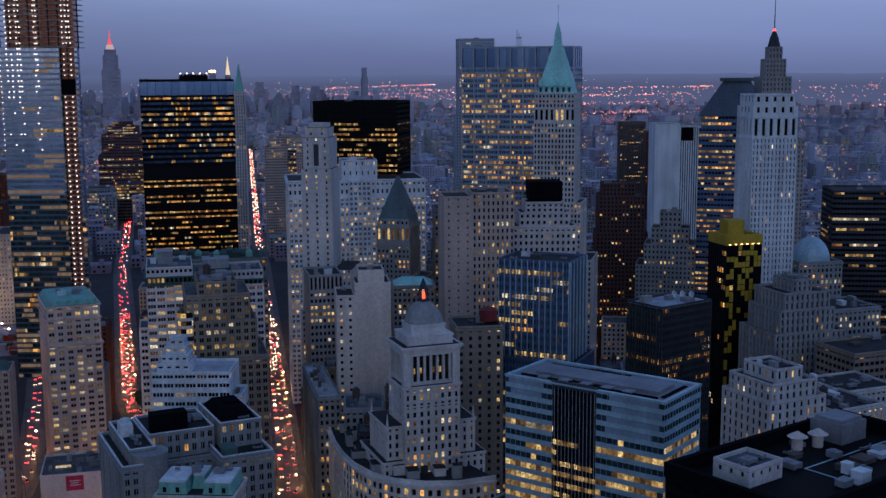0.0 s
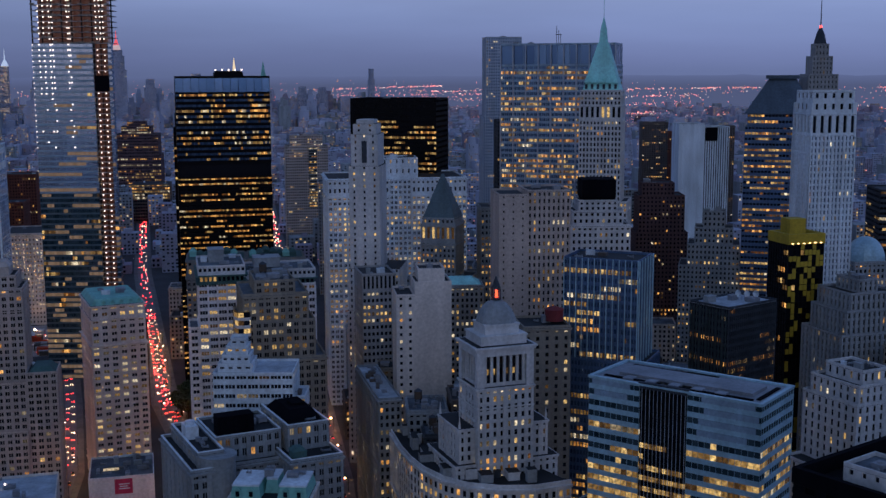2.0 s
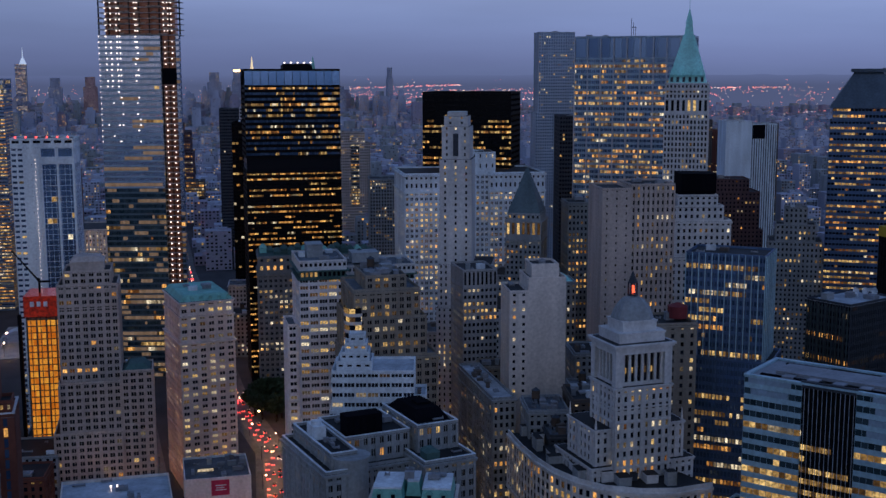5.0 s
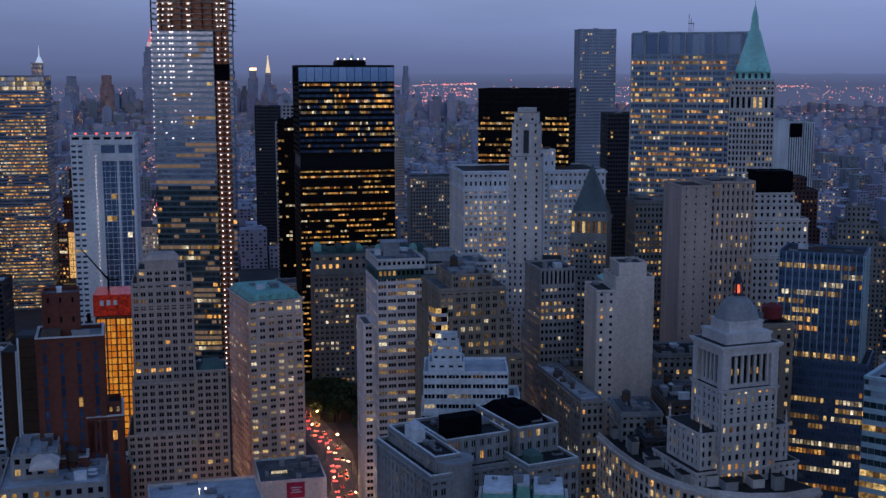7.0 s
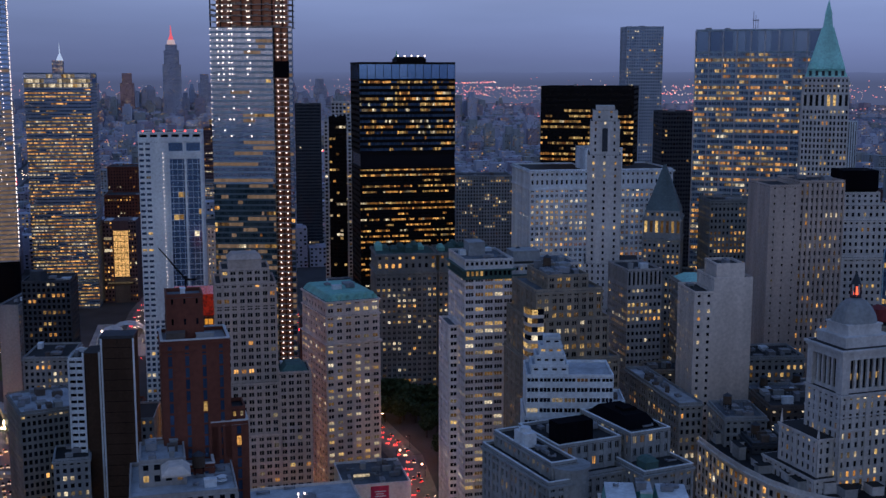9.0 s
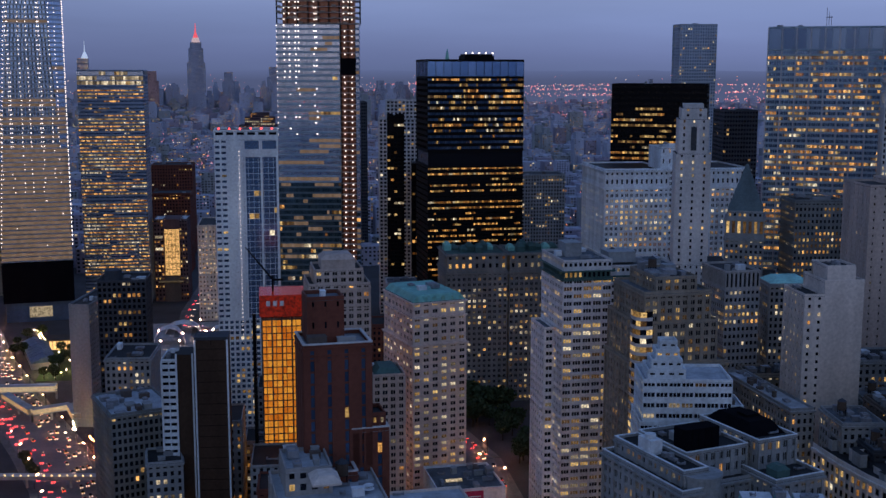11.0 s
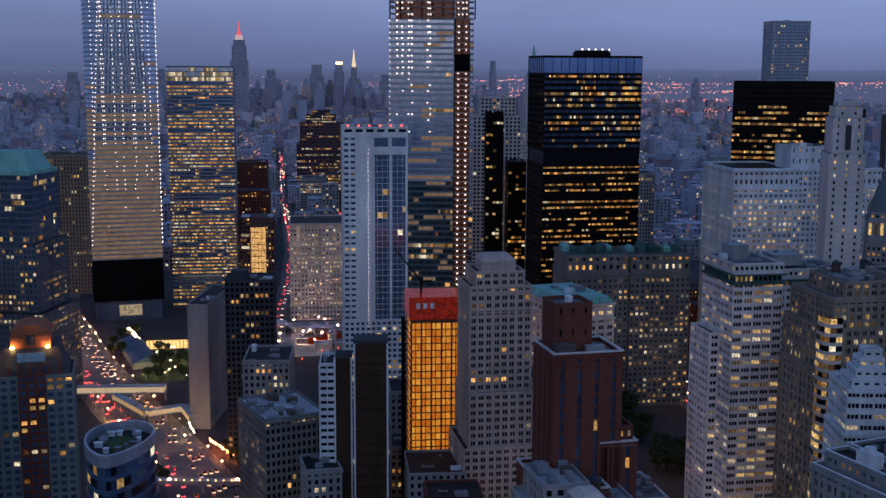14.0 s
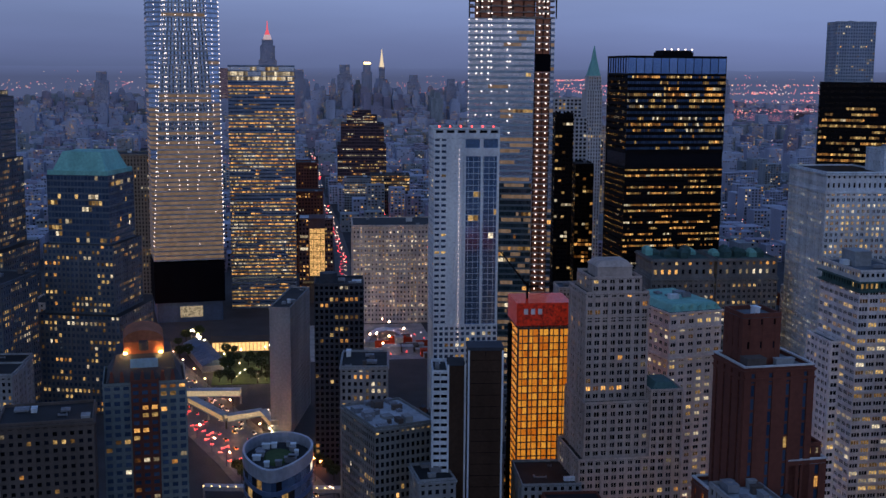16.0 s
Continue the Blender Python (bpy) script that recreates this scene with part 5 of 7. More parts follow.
for k in range(len(arc) // 2 - 1):
    q = arc[1 + k * 2]
    x, y = Vector(q).lerp(Vector((52, 58)), (0.13, 0.27, 0.2)[k % 3])
    g = Geo()
    h, a, b = rng.uniform(1.6, 5.5), rng.uniform(1.2, 3.4), rng.uniform(1.4, 3.4)
    x, y = x + rng.uniform(-1, 1), y + rng.uniform(-1, 1)
    g.box(x - a, x + a, y - b, y + b, TOPZ + 0.1, TOPZ + h)
    g.box(x - a - 0.2, x + a + 0.2, y - b - 0.2, y + b + 0.2, TOPZ + h, TOPZ + h + 0.3)
    hut = part("roof_hut", g, (GREY, SLATE, STONE)[k % 3], root)
    part("roof", (lambda q: (q.box(x - a, x + a, y - b, y + b, TOPZ + h + 0.3, TOPZ + h + 0.5), q)[1])(Geo()), TAR, hut)

# Roofscape between the avenue and the tower
for k, (x, y, w, d, h, m) in enumerate(((-2, 126, 24, 18, 78, TAN), (-6, 58, 18, 25, 86, GREY), (14, 57, 22, 26, 90, BROWN), (-2, 40, 14, 16, 80, SLATE), (12, 38, 20, 16, 83, GREY), (26, 92, 22, 22, 84, GREY), (-6, 146, 22, 18, 84, TAN), (50, 104, 22, 26, 80, BROWN), (40, 132, 28, 26, 92, GREY), (-6, 204, 20, 28, 90, GREY), (46, 76, 20, 22, 70, SLATE))):
    plain("low brick office block with a cluttered tar roof", x, y, -8, w, d, h, m, MASON, huts=9, roof_mat=(TAR, GRAVEL)[k % 2], tank=k % 2)

# Brown office block with a red tank, and a small block under a pale green roof
root = plain("brown brick office block with a red roof tank", 46, 50, -4, 22, 24, 124, TAN, style(3.8, 4.4, 0.34, 0.5, 0.5, lit=0.06), huts=3)
part("roof_tank", (lambda q: (q.disc(17, 12, 4.4, 4.4, 125.2, 130.5, 16), q.disc(17, 12, 4.6, 0.6, 130.5, 132, 16), q)[2])(Geo()), surface("dull_red_tank", (0.20, 0.03, 0.035), 0.6), root, "dull red round roof tank")
root = plain("grey stone block under a pale green hipped roof", 48, 236, -8, 26, 24, 110, CONC, MASON, huts=0)
part("hipped_roof", (lambda q: (q.loft(rect(0.6, 25.4, 0.6, 23.4), rect(6, 20, 7, 17), 110.3, 114), q)[1])(Geo()), BRIGHT_COPPER, root, "pale green copper hipped roof")

# Banded glass slab
root = stand("office_tower", "pale blue banded glass office slab with lit floors", 43, -47, -49, 67, 30)
B2 = style(4.1, 2.3, 0.97, 0.54, 0.35, True, "teal", 0.62, 3.4, (9, 1, 0), off=((0.875, 1.0),))
B2C = style(4.1, 1.55, 0.9, 0.5, 0.35, True, "black", 0.66, 4.5, (9, 1, 0), off=((0.84, 1.0),))
block(root, [(0, 20.9, 0, 30, 0, 127), (39.6, 67, 0, 30, 0, 127)], SPANDREL, B2, random.Random(65), UNIT, quota=260, near="f", rim=False, top=False)
block(root, [(21, 39.5, 0.5, 29.5, 0, 126)], STEEL, B2C, random.Random(64), UNIT, rim=False, top=False)
g = Geo()
ring(g, 0, 67, 0, 30, 0.25, 1.3, 127.1, 127.8)
part("roof_rim", g, SPANDREL, root)
g = Geo()
g.box(8, 60, 9, 22, 127.1, 128.3)
for k in range(5):
    g.box(12 + k * 9, 16 + k * 9, 4, 8, 127.1, 127.9)
part("roof_track", g, UNIT, root)
for x0, x1, y0, y1 in ((4, 26, 4.4, 6.0), (30, 62, 3.6, 5.2), (6, 30, 24, 25.6), (62.5, 64, 6, 25)):
    part("cleaning_rail", (lambda q: (q.box(x0, x1, y0, y1, 127.1, 127.6), q)[1])(Geo()), NET, root, "dark window-cleaning rail")
part("wall_cap", (lambda q: (q.box(20.4, 40, 0.1, 1.2, 126, 128.4), q)[1])(Geo()), SLATE, root)
for x0, x1, z in ((1.5, 17, 124.6), (2.5, 16, 120.5), (45, 64.5, 124.6), (46, 66, 120.5), (44, 65, 116.4), (43.5, 62, 112.3)):
    g = Geo()
    g.box(x0, x1, 0.02, 0.3, z, z + 2.3)
    for k in range(int((x1 - x0) / 1.2)):
        g.box(x0 + 1.2 * k, x0 + 1.2 * k + 0.18, -0.06, 0.02, z, z + 2.3)
    part("louvre_panel", g, PALE_SPANDREL, root, "pale louvre panel in place of glass")
for k in range(12):
    part("mullion", (lambda q: (q.box(21.7 + k * 1.55, 21.86 + k * 1.55, 0.28, 0.5, 0, 126), q)[1])(Geo()), STEEL_BLUE, root)
block(root, [(-14, 0, 4, 30, 0, 70)], SPANDREL, B2, random.Random(66), huts=4)

# Navy curtain-wall tower
root = stand("office_tower", "navy glass office tower with pale vertical mullions", 72, 72, -36, 36, 26)
NV = style(4.0, 1.6, 0.78, 0.56, 0.4, False, "blue", 0.42, 5.0, (6, 2, 2), fin=0.25, off=((0.9, 1.0),))
block(root, [(-5, 40, -2, 29, 0, 104), (0, 36, 0, 26, 104, 152)], NAVY, NV, random.Random(67), quota=300, huts=5)
for k in range(13):
    g = Geo()
    g.box(k * 2.97, k * 2.97 + 0.4, -0.75, -0.25, 104, 153)
    part("mullion", g, SPANDREL, root)
for k in range(6):
    g = Geo()
    g.box(36.25, 36.75, k * 5.0, k * 5.2 + 0.4, 104, 153)
    part("mullion", g, SPANDREL, root)

# Dark ribbed block with dishes
root = stand("office_tower", "dark slate ribbed office block with satellite dishes on the roof", 148, 97, -66, 25, 37)
DR = style(3.9, 1.5, 0.7, 0.6, 0.5, False, "black", 0.16, 5.0, (3, 1, 5), fin=0.3, full=((0.74, 0.78),))
block(root, [(0, 25, 0, 37, 0, 123)], SLATE, DR, random.Random(68), SNOWY, quota=120, huts=3)
for k in range(12):
    part("rib", (lambda q: (q.box(0.6 + k * 2.1, 0.95 + k * 2.1, -0.75, -0.3, 0, 122), q)[1])(Geo()), SLATE_GREEN, root)
for k in range(3):
    g = Geo()
    x, y = 12 + k * 3.2, 24 + k * 3
    g.box(x - 0.15, x + 0.15, y - 0.15, y + 0.15, 123.1, 125.5)
    n = 10
    for j in range(3):
        r0, r1 = 1.9 * math.sin(j * 0.5), 1.9 * math.sin((j + 1) * 0.5)
        for i in range(n):
            a, b = 2 * math.pi * i / n, 2 * math.pi * (i + 1) / n
            g.face([(x + r0 * math.cos(a), y - 0.6 - 0.35 * j * j * 0.3, 126.6 + r0 * math.sin(a)), (x + r1 * math.cos(a), y - 0.6 - 0.3 * (j + 1), 126.6 + r1 * math.sin(a)),
                    (x + r1 * math.cos(b), y - 0.6 - 0.3 * (j + 1), 126.6 + r1 * math.sin(b)), (x + r0 * math.cos(b), y - 0.6 - 0.35 * j * j * 0.3, 126.6 + r0 * math.sin(b))])
    part("satellite_dish", g, WHITE, root, "white satellite dish")

# Black tower with yellow panels
root = stand("apartment_tower", "black glass tower with scattered yellow panels and yellow crown", 214, 119, 4, 22, 20)
YT = style(3.2, 2.4, 0.86, 0.86, 0.3, False, "black", 0.05)
block(root, [(0, 22, 0, 20, 0, 147)], STEEL, YT, random.Random(69), top=False, rim=False)
rng = random.Random(70)
for k in range(46):
    for i in range(9):
        if rng.random() < 0.2 + 0.2 * (k > 34):
            g = Geo()
            g.box(0.3 + i * 2.4, 2.4 + i * 2.4, -0.14, -0.02, k * 3.2 + 0.2, k * 3.2 + 3.0 + 2.8 * (rng.random() < 0.3))
            part("yellow_panel", g, YELLOW, root)
        if i < 6 and rng.random() < 0.2 + 0.2 * (k > 34):
            g = Geo()
            g.box(22.02, 22.14, 0.6 + i * 3.2, 2.8 + i * 3.2, k * 3.2 + 0.2, k * 3.2 + 3.0)
            part("yellow_panel", g, YELLOW, root)
g = Geo()
ring(g, 0, 22, 0, 20, 0.3, 2.0, 147, 152.5)
g.box(4, 14, 6, 15, 147, 160)
part("yellow_crown", g, YELLOW, root, "yellow crown walls")
part("crown_roof", (lambda q: (q.box(2.1, 19.9, 2.1, 17.9, 147.1, 150), q)[1])(Geo()), SNOWY, root)
g = Geo()
for i in range(6):
    g.box(1.5 + i * 3.5, 2.6 + i * 3.5, -0.5, -0.25, 147.2, 147.7)
part("crown_light", g, WARM_BULB, root)

# Deco and stone blocks to the east
stepped("brown stone setback block with vertical piers", 226, 80, 6, 38, 34, [(-2, -4, 0, 0, 104), (2, 2, 2, 2, 116), (5, 5, 3, 3, 125), (13, 13, 8, 8, 131)], GREY, style(3.8, 3.2, 0.4, 0.66, 0.6, lit=0.12, fin=0.25), quota=100, huts=4)
stepped("cream deco office block with tall slots of windows", 152, -52, 14, 30, 30, [(-9, -6, 0, 0, 82), (0, 0, 0.5, 0, 109), (2, 4, 2, 2, 116), (7, 9, 5, 5, 121)], STONE, style(3.7, 3.6, 0.34, 0.66, 0.4, lit=0.14, mix=(5, 4, 0)), quota=160, huts=5)
plain("pale stone block with a cluttered roof", 188, -40, 14, 28, 26, 100, STONE, MASON, huts=8, tank=1)
plain("pale stone block with a stepped roof", 212, -8, 10, 30, 28, 98, STONE, MASON, huts=7)
plain("brown office block with dark ribbon windows", 246, 40, 8, 44, 30, 102, TAN, style(3.8, 3.2, 0.8, 0.5, band=True, lit=0.06), huts=4)
plain("grey stone block with a red roof hut", 262, 96, 6, 36, 30, 112, GREY, MASON, huts=5)
plain("dark glass office tower with lit bands", 396, 318, -18, 62, 40, 152, SLATE, style(3.9, 2.6, 0.92, 0.5, 0.4, True, "black", 0.28, 4, (6, 2, 1)), huts=3, cor=False, name="office_tower")
root = plain("grey stone block under a blue dome", 298, 190, 0, 30, 26, 122, GREY, MASON, huts=0)
g = Geo()
for s in range(6):
    a0, a1 = radians(s * 15), radians(s * 15 + 15)
    g.disc(15, 13, 12 * math.cos(a0), 12 * math.cos(a1) + 0.05, 122.2 + 15 * math.sin(a0), 122.2 + 15 * math.sin(a1), 20)
part("dome", g, SPANDREL, root, "pale blue metal dome")

# Black roof in the foreground, with parasol-topped tanks
root = stand("office_tower", "black roofed office block with rooftop plant and parasols", 50, -185, 25, 80, 10)
block(root, [(0, 80, -44, 0, 0, 134)], STEEL, style(3.9, 3, 0.9, 0.5, 0.4, True, "black", 0.1), random.Random(71), STEEL, top=False, rim=False)
g = Geo()
ring(g, 0, 80, -44, 0, 0.3, 1.4, 134.1, 138.2)
part("roof_wall", g, NET, root)
block(root, [(10, 24, -20, -8, 134.1, 138.4)], STONE, style(5, 4, 0.3, 0.4, lit=0), random.Random(72), GRAVEL, huts=3)
clutter(root, 26, 76, -40, -3, 134.2, 14, random.Random(73))
for k in range(2):
    g = Geo()
    x, y = 47 + k * 7, -8 - k * 2
    g.disc(x, y, 1.6, 1.6, 134.1, 138, 12)
    g.disc(x, y, 3.0, 0.2, 138, 139.6, 12)
    part("capped_tank", g, CREAM, root)
part("plant_box", (lambda q: (q.box(60, 72, -14, -3, 134.1, 140), q.box(61, 71, -13, -4, 140, 141), q)[2])(Geo()), UNIT, root)
plain("pale panelled block with a flat roof", 98, -206, 25, 40, 20, 133, SPANDREL, MASON, huts=3, cor=False)

# Grey office and blank-walled block
stepped("grey limestone office block with regular rows of windows", -10.5, 166, 1, 18.5, 28, [(0, 0, 0, 0, 122), (0, 0, 0, 0, 131, style(9, 2.2, 0.5, 0.8, 0.6, lit=0))], CONC, style(3.7, 2.3, 0.6, 0.5, lit=0.26, run=3.0), quota=150, huts=4)
plain("low grey stone block with a cluttered flat roof", -15.5, 84, 1, 11, 66, 85, GREY, MASON, huts=9, quota=0, roof_mat=SNOWY)
root = stand("apartment_tower", "beige tower with a broad blank party wall", -4, 98, -5, 27, 24)
block(root, [(0, 9, 0, 24, 0, 132)], CREAM, style(3.6, 4.2, 0.3, 0.42, lit=0.25), random.Random(75), huts=1, quota=60)
block(root, [(9.02, 27, 0.6, 24, 0, 138), (11, 24, 3, 20, 138, 144)], CREAM, style(3.6, 3, 0.02, 0.02, lit=0), random.Random(76), huts=3, sides="rb")
part("blank_wall", (lambda q: (q.box(9.02, 27, 0.3, 1.2, 0, 139), q.box(11, 24, 2.8, 3.6, 138, 144.5), q)[2])(Geo()), CREAM, root, "plain beige stucco party wall")

# White art-deco tower and its neighbours round the bend of the avenue
root = stand("skyscraper", "white limestone art-deco tower with chamfered setbacks", -6, 246, -18, 18.5, 26)
OW = style(3.7, 6.1, 0.19, 0.46, 0.4, glass="dark", lit=0.3, mix=(6, 3, 0), fin=0.25)
OWL = style(3.7, 3.1, 0.40, 0.5, 0.4, bay=2, glass="dark", lit=0.2, mix=(4, 5, 0))
block(root, [(-2, 36, -1, 40, 0, 96, OWL), (-1, 30, -0.5, 34, 96, 122, OWL), (0, 18.5, 0, 26, 122, 184), (1.3, 17.2, 1, 25, 184, 203), (2.5, 16, 2.5, 22, 203, 209)], STONE, OW, random.Random(77), quota=0, huts=0, rim=False)
part("crown_slot", (lambda q: (q.box(7.7, 10.8, 0.6, 1.2, 186, 199), q)[1])(Geo()), SLATE, root)
part("crown", (lambda q: (q.box(4, 14.5, 5, 20, 209, 211.5), q)[1])(Geo()), STONE, root)
root = stand("office_tower", "grey tower under a dark stepped pyramid", 46, 300, -26, 28, 26)
block(root, [(-8, 34, -2, 34, 0, 104), (2.5, 25.5, 0, 26, 104, 128), (2.5, 25.5, 0, 26, 128, 140, style(12, 3.4, 0.55, 0.7, 0.9, lit=0.9, mix=(4, 4, 0), full=((0, 1),))), (3.4, 24.6, 1, 25, 140, 144)], GREY, MASON_LIT, random.Random(78), top=False, cor=[(2.5, 25.5, 0, 26, 126.5, 1.2, 0.8), (2.5, 25.5, 0, 26, 139, 1.2, 0.8)])
g = Geo()
for k in range(9):
    q = k * 1.42
    g.loft(rect(3.2 + q * 0.8, 24.8 - q * 0.8, 1 + q * 0.9, 25 - q * 0.9), rect(4 + q * 0.8, 24 - q * 0.8, 2 + q * 0.9, 24 - q * 0.9), 144.2 + k * 3.2, 147.4 + k * 3.2)
part("stepped_pyramid", g, SLATE_BLUE, root, "blue-grey slate stepped pyramid roof")
root = stand("office_tower", "beige stone tower with tall lit window strips", 66, 168, -6, 40, 32)
block(root, [(0, 16, 0, 32, 0, 172, style(4, 5, 0.16, 0.3, lit=0.05)), (16.02, 40, 0.5, 32, 0, 174, style(4, 2.8, 0.42, 0.56, 0.6, lit=0.34, mix=(5, 3, 2), fin=0.3))], ROSY, MASON, random.Random(79), huts=4)
root = stand("office_tower", "white wedding-cake tower with a black drum on top", 112, 196, -10, 42, 34)
block(root, [(-4, 46, -2, 36, 0, 130), (2, 40, 1, 32, 130, 150), (6, 36, 3, 30, 150, 158), (10, 33, 5, 27, 158, 164)], STONE, style(3.7, 3.2, 0.44, 0.52, lit=0.08), random.Random(80), top=False, cor=[(-4, 46, -2, 36, 128.6, 1.3, 0.8), (2, 40, 1, 32, 149, 1.0, 0.6)])
g = Geo()
g.loft(rect(13, 31, 7, 24), rect(12, 32, 6, 25), 164.2, 167)
g.loft(rect(12, 32, 6, 25), rect(12, 32, 6, 25), 167, 177)
part("black_drum", g, NET, root, "black wrapped rooftop drum")
plain("brown stone slab with rows of lit windows", 84, 280, -8, 30, 26, 152, DARK_STONE, style(3.7, 2.6, 0.52, 0.5, lit=0.5, run=3.0, mix=(7, 1, 3)), huts=5)
stepped("dark red brick tower with setbacks", 252, 432, -14, 38, 30, [(-1, -3, 0, 0, 110), (1, 0, 0, 0, 140), (4, 8, 3, 3, 150)], PLUM, style(3.4, 3, 0.45, 0.5, lit=0.14, mix=(3, 1, 4)))
stepped("grey stone stepped tower with pinnacles", 260, 352, -26, 38, 30, [(-6, -6, 0, -4, 96), (0, 0, 0, 0, 112), (5, 5, 4, 4, 124), (11, 11, 8, 8, 136)], GREY, style(3.6, 3, 0.42, 0.5, lit=0.2))

# Big twin-winged stone block
root = stand("office_building", "massive pale stone block with two wings and rows of lit windows", -4, 374, -3, 100, 60)
EQ = style(3.7, 3.4, 0.56, 0.54, 0.5, bay=3, belt=9, lit=0.55, run=2.5, split=2, mix=(7, 3, 1), off=((0.0, 0.3),))
block(root, [(0, 44, 0, 60, 0, 152), (60, 100, 0, 60, 0, 152), (44.02, 59.98, 1.5, 60, 0, 152), (44.02, 59.98, 1.5, 60, 152, 163), (0, 44, 0, 60, 152, 164, style(5, 3.4, 0.4, 0.5, 0.7, lit=0.1)), (60, 100, 0, 60, 152, 164, style(5, 3.4, 0.4, 0.5, 0.7, lit=0.1)),
             (39, 65, 4, 30, 164, 178, style(7, 4.4, 0.22, 0.4, 0.4, lit=0.2))], WHITE, EQ, random.Random(81), huts=6, cor=[(0, 44, 0, 60, 151, 1.4, 0.8), (60, 100, 0, 60, 151, 1.4, 0.8), (0, 44, 0, 60, 162.6, 1.4, 1.2), (60, 100, 0, 60, 162.6, 1.4, 1.2)])

# Far government slab with a lit centre bay
root = stand("office_building", "far rosy grey office slab with a lit centre bay", 27, 1119, -2, 57, 34)
CG = style(3.7, 2.9, 0.5, 0.48, 0.5, lit=0.16, run=2.2, mix=(6, 3, 1))
block(root, [(0, 57, 0, 34, 0, 142), (7, 50, 3, 30, 142, 156)], ROSY, CG, random.Random(82), huts=4)
block(root, [(31, 42, -0.9, -0.1, 60, 141, style(3.7, 2.0, 0.9, 0.55, 0.4, True, "dark", 0.9, 6.0, (8, 2, 1)))], DARK_STONE, CG, random.Random(83), huts=0, sides="f")

# Twin gothic blocks with green roofs
for k, (x, y, w) in enumerate(((-104, 410, 43), (-60, 408, 42))):
    root = stand("office_building", "ornate stone office block under a green copper attic", x, y, -2, w, 40)
    block(root, [(0, w, 0, 40, 0, 92), (0.5, w - 0.5, 0.5, 39.5, 92, 104, style(6, 4.6, 0.42, 0.5, 0.7, lit=0.5, mix=(3, 2, 3)))], DARK_STONE, style(3.8, 3.6, 0.5, 0.5, lit=0.34, split=2, mix=(6, 3, 1)), random.Random(82 + k), COPPER_DK, huts=0, quota=0,
          cor=[(0, w, 0, 40, 90.5, 1.4, 0.8), (0.5, w - 0.5, 0.5, 39.5, 103, 1.3, 1.0)])
    rng = random.Random(84 + k)
    for j in range(7):
        a = 2 + j * (w - 8) / 7
        g = Geo()
        h = rng.uniform(1.5, 4.5)
        yy = rng.uniform(2, 24)
        g.box(a, a + 5, yy, yy + 9, 104.2, 104.2 + h)
        g.loft(rect(a - 0.3, a + 5.3, yy - 0.3, yy + 9.3), rect(a + 1.5, a + 3.5, yy + 2, yy + 7), 104.2 + h, 106.5 + h)
        part("copper_pavilion", g, COPPER if rng.random() < 0.3 else COPPER_DK, root)

# ---- towers farther off ----
plain("broad pale stone federal office block with many lit windows", -277, 716, -3, 74, 60, 88, CREAM, style(4.2, 3.2, 0.44, 0.46, bay=3, belt=8, lit=0.62, run=1.1, mix=(4, 5, 0)), huts=6)
plain("thin black slab hotel with scattered lights", -112, 644, -8, 15, 24, 190, STEEL, style(3.4, 3, 0.8, 0.6, 0.3, True, "black", 0.14), cor=False, huts=1)
plain("black office slab with lit edges", -85, 676, -8, 16, 40, 145, STEEL, style(3.6, 3, 0.8, 0.6, 0.3, True, "black", 0.24, mix=(4, 1, 3)), cor=False, huts=1)
stepped("pale concrete tower with a grid of square dark windows", -109, 718, -6, 44, 34, [(0, 0, 0, 0, 184), (7, 5, 2, 2, 201)], STONE, style(3.6, 3.6, 0.62, 0.6, 0.6, lit=0.06), huts=1, name="office_tower")
plain("dark grey slab tower", -114, 1022, -4, 31, 40, 191, SLATE, style(3.8, 2.4, 0.7, 0.5, 0.3, False, "dark", 0.02), cor=False, huts=2)
plain("dark slab tower with two lit windows", 182, 606, -10, 30, 40, 194, SLATE, style(3.8, 2.4, 0.7, 0.5, 0.3, False, "dark", 0.03), cor=False, huts=2)
plain("grey stone courthouse block", 36, 806, -6, 60, 40, 122, GREY, MASON, huts=3)
plain("grey office tower with lit strips", -62, 640, -6, 26, 40, 168, GREY, style(3.6, 3, 0.4, 0.5, lit=0.25), huts=3)
root = stand("office_tower", "windowless white slab tower with a dark slot", 540, 1011, -10, 68, 40)
block(root, [(0, 34, 0, 40, 0, 170), (34.02, 68, 0.6, 40, 0, 166, style(166, 3.2, 0.4, 0.98, 0.8, lit=0))], WHITE, style(85, 10, 0.02, 0.02, lit=0), random.Random(90), huts=0)
part("dark_slot", (lambda q: (q.box(36, 52, -0.2, 0.5, 148, 166), q)[1])(Geo()), NET, root)
for k, (x, y, h) in enumerate(((528, 1110, 168), (575, 1190, 150), (650, 1150, 160), (470, 1230, 120), (720, 1300, 110))):
    plain("brown brick apartment tower", x, y, -12, 36, 26, h, BRICK if k % 2 else BROWN, style(3.0, 3.2, 0.5, 0.5, lit=0.14, mix=(3, 2, 3)), huts=1)
root = stand("skyscraper", "dark brown stepped telephone tower with lit rows", -224, 1700, -4, 78, 60)
block(root, [(-6, 78, -6, 60, 0, 96), (0, 74, 0, 60, 96, 132), (10, 62, 6, 50, 132, 146), (20, 52, 12, 44, 146, 154)], PLUM, style(5.2, 3.0, 0.6, 0.42, lit=0.42, run=5.0, mix=(3, 3, 4)), random.Random(91), huts=1)
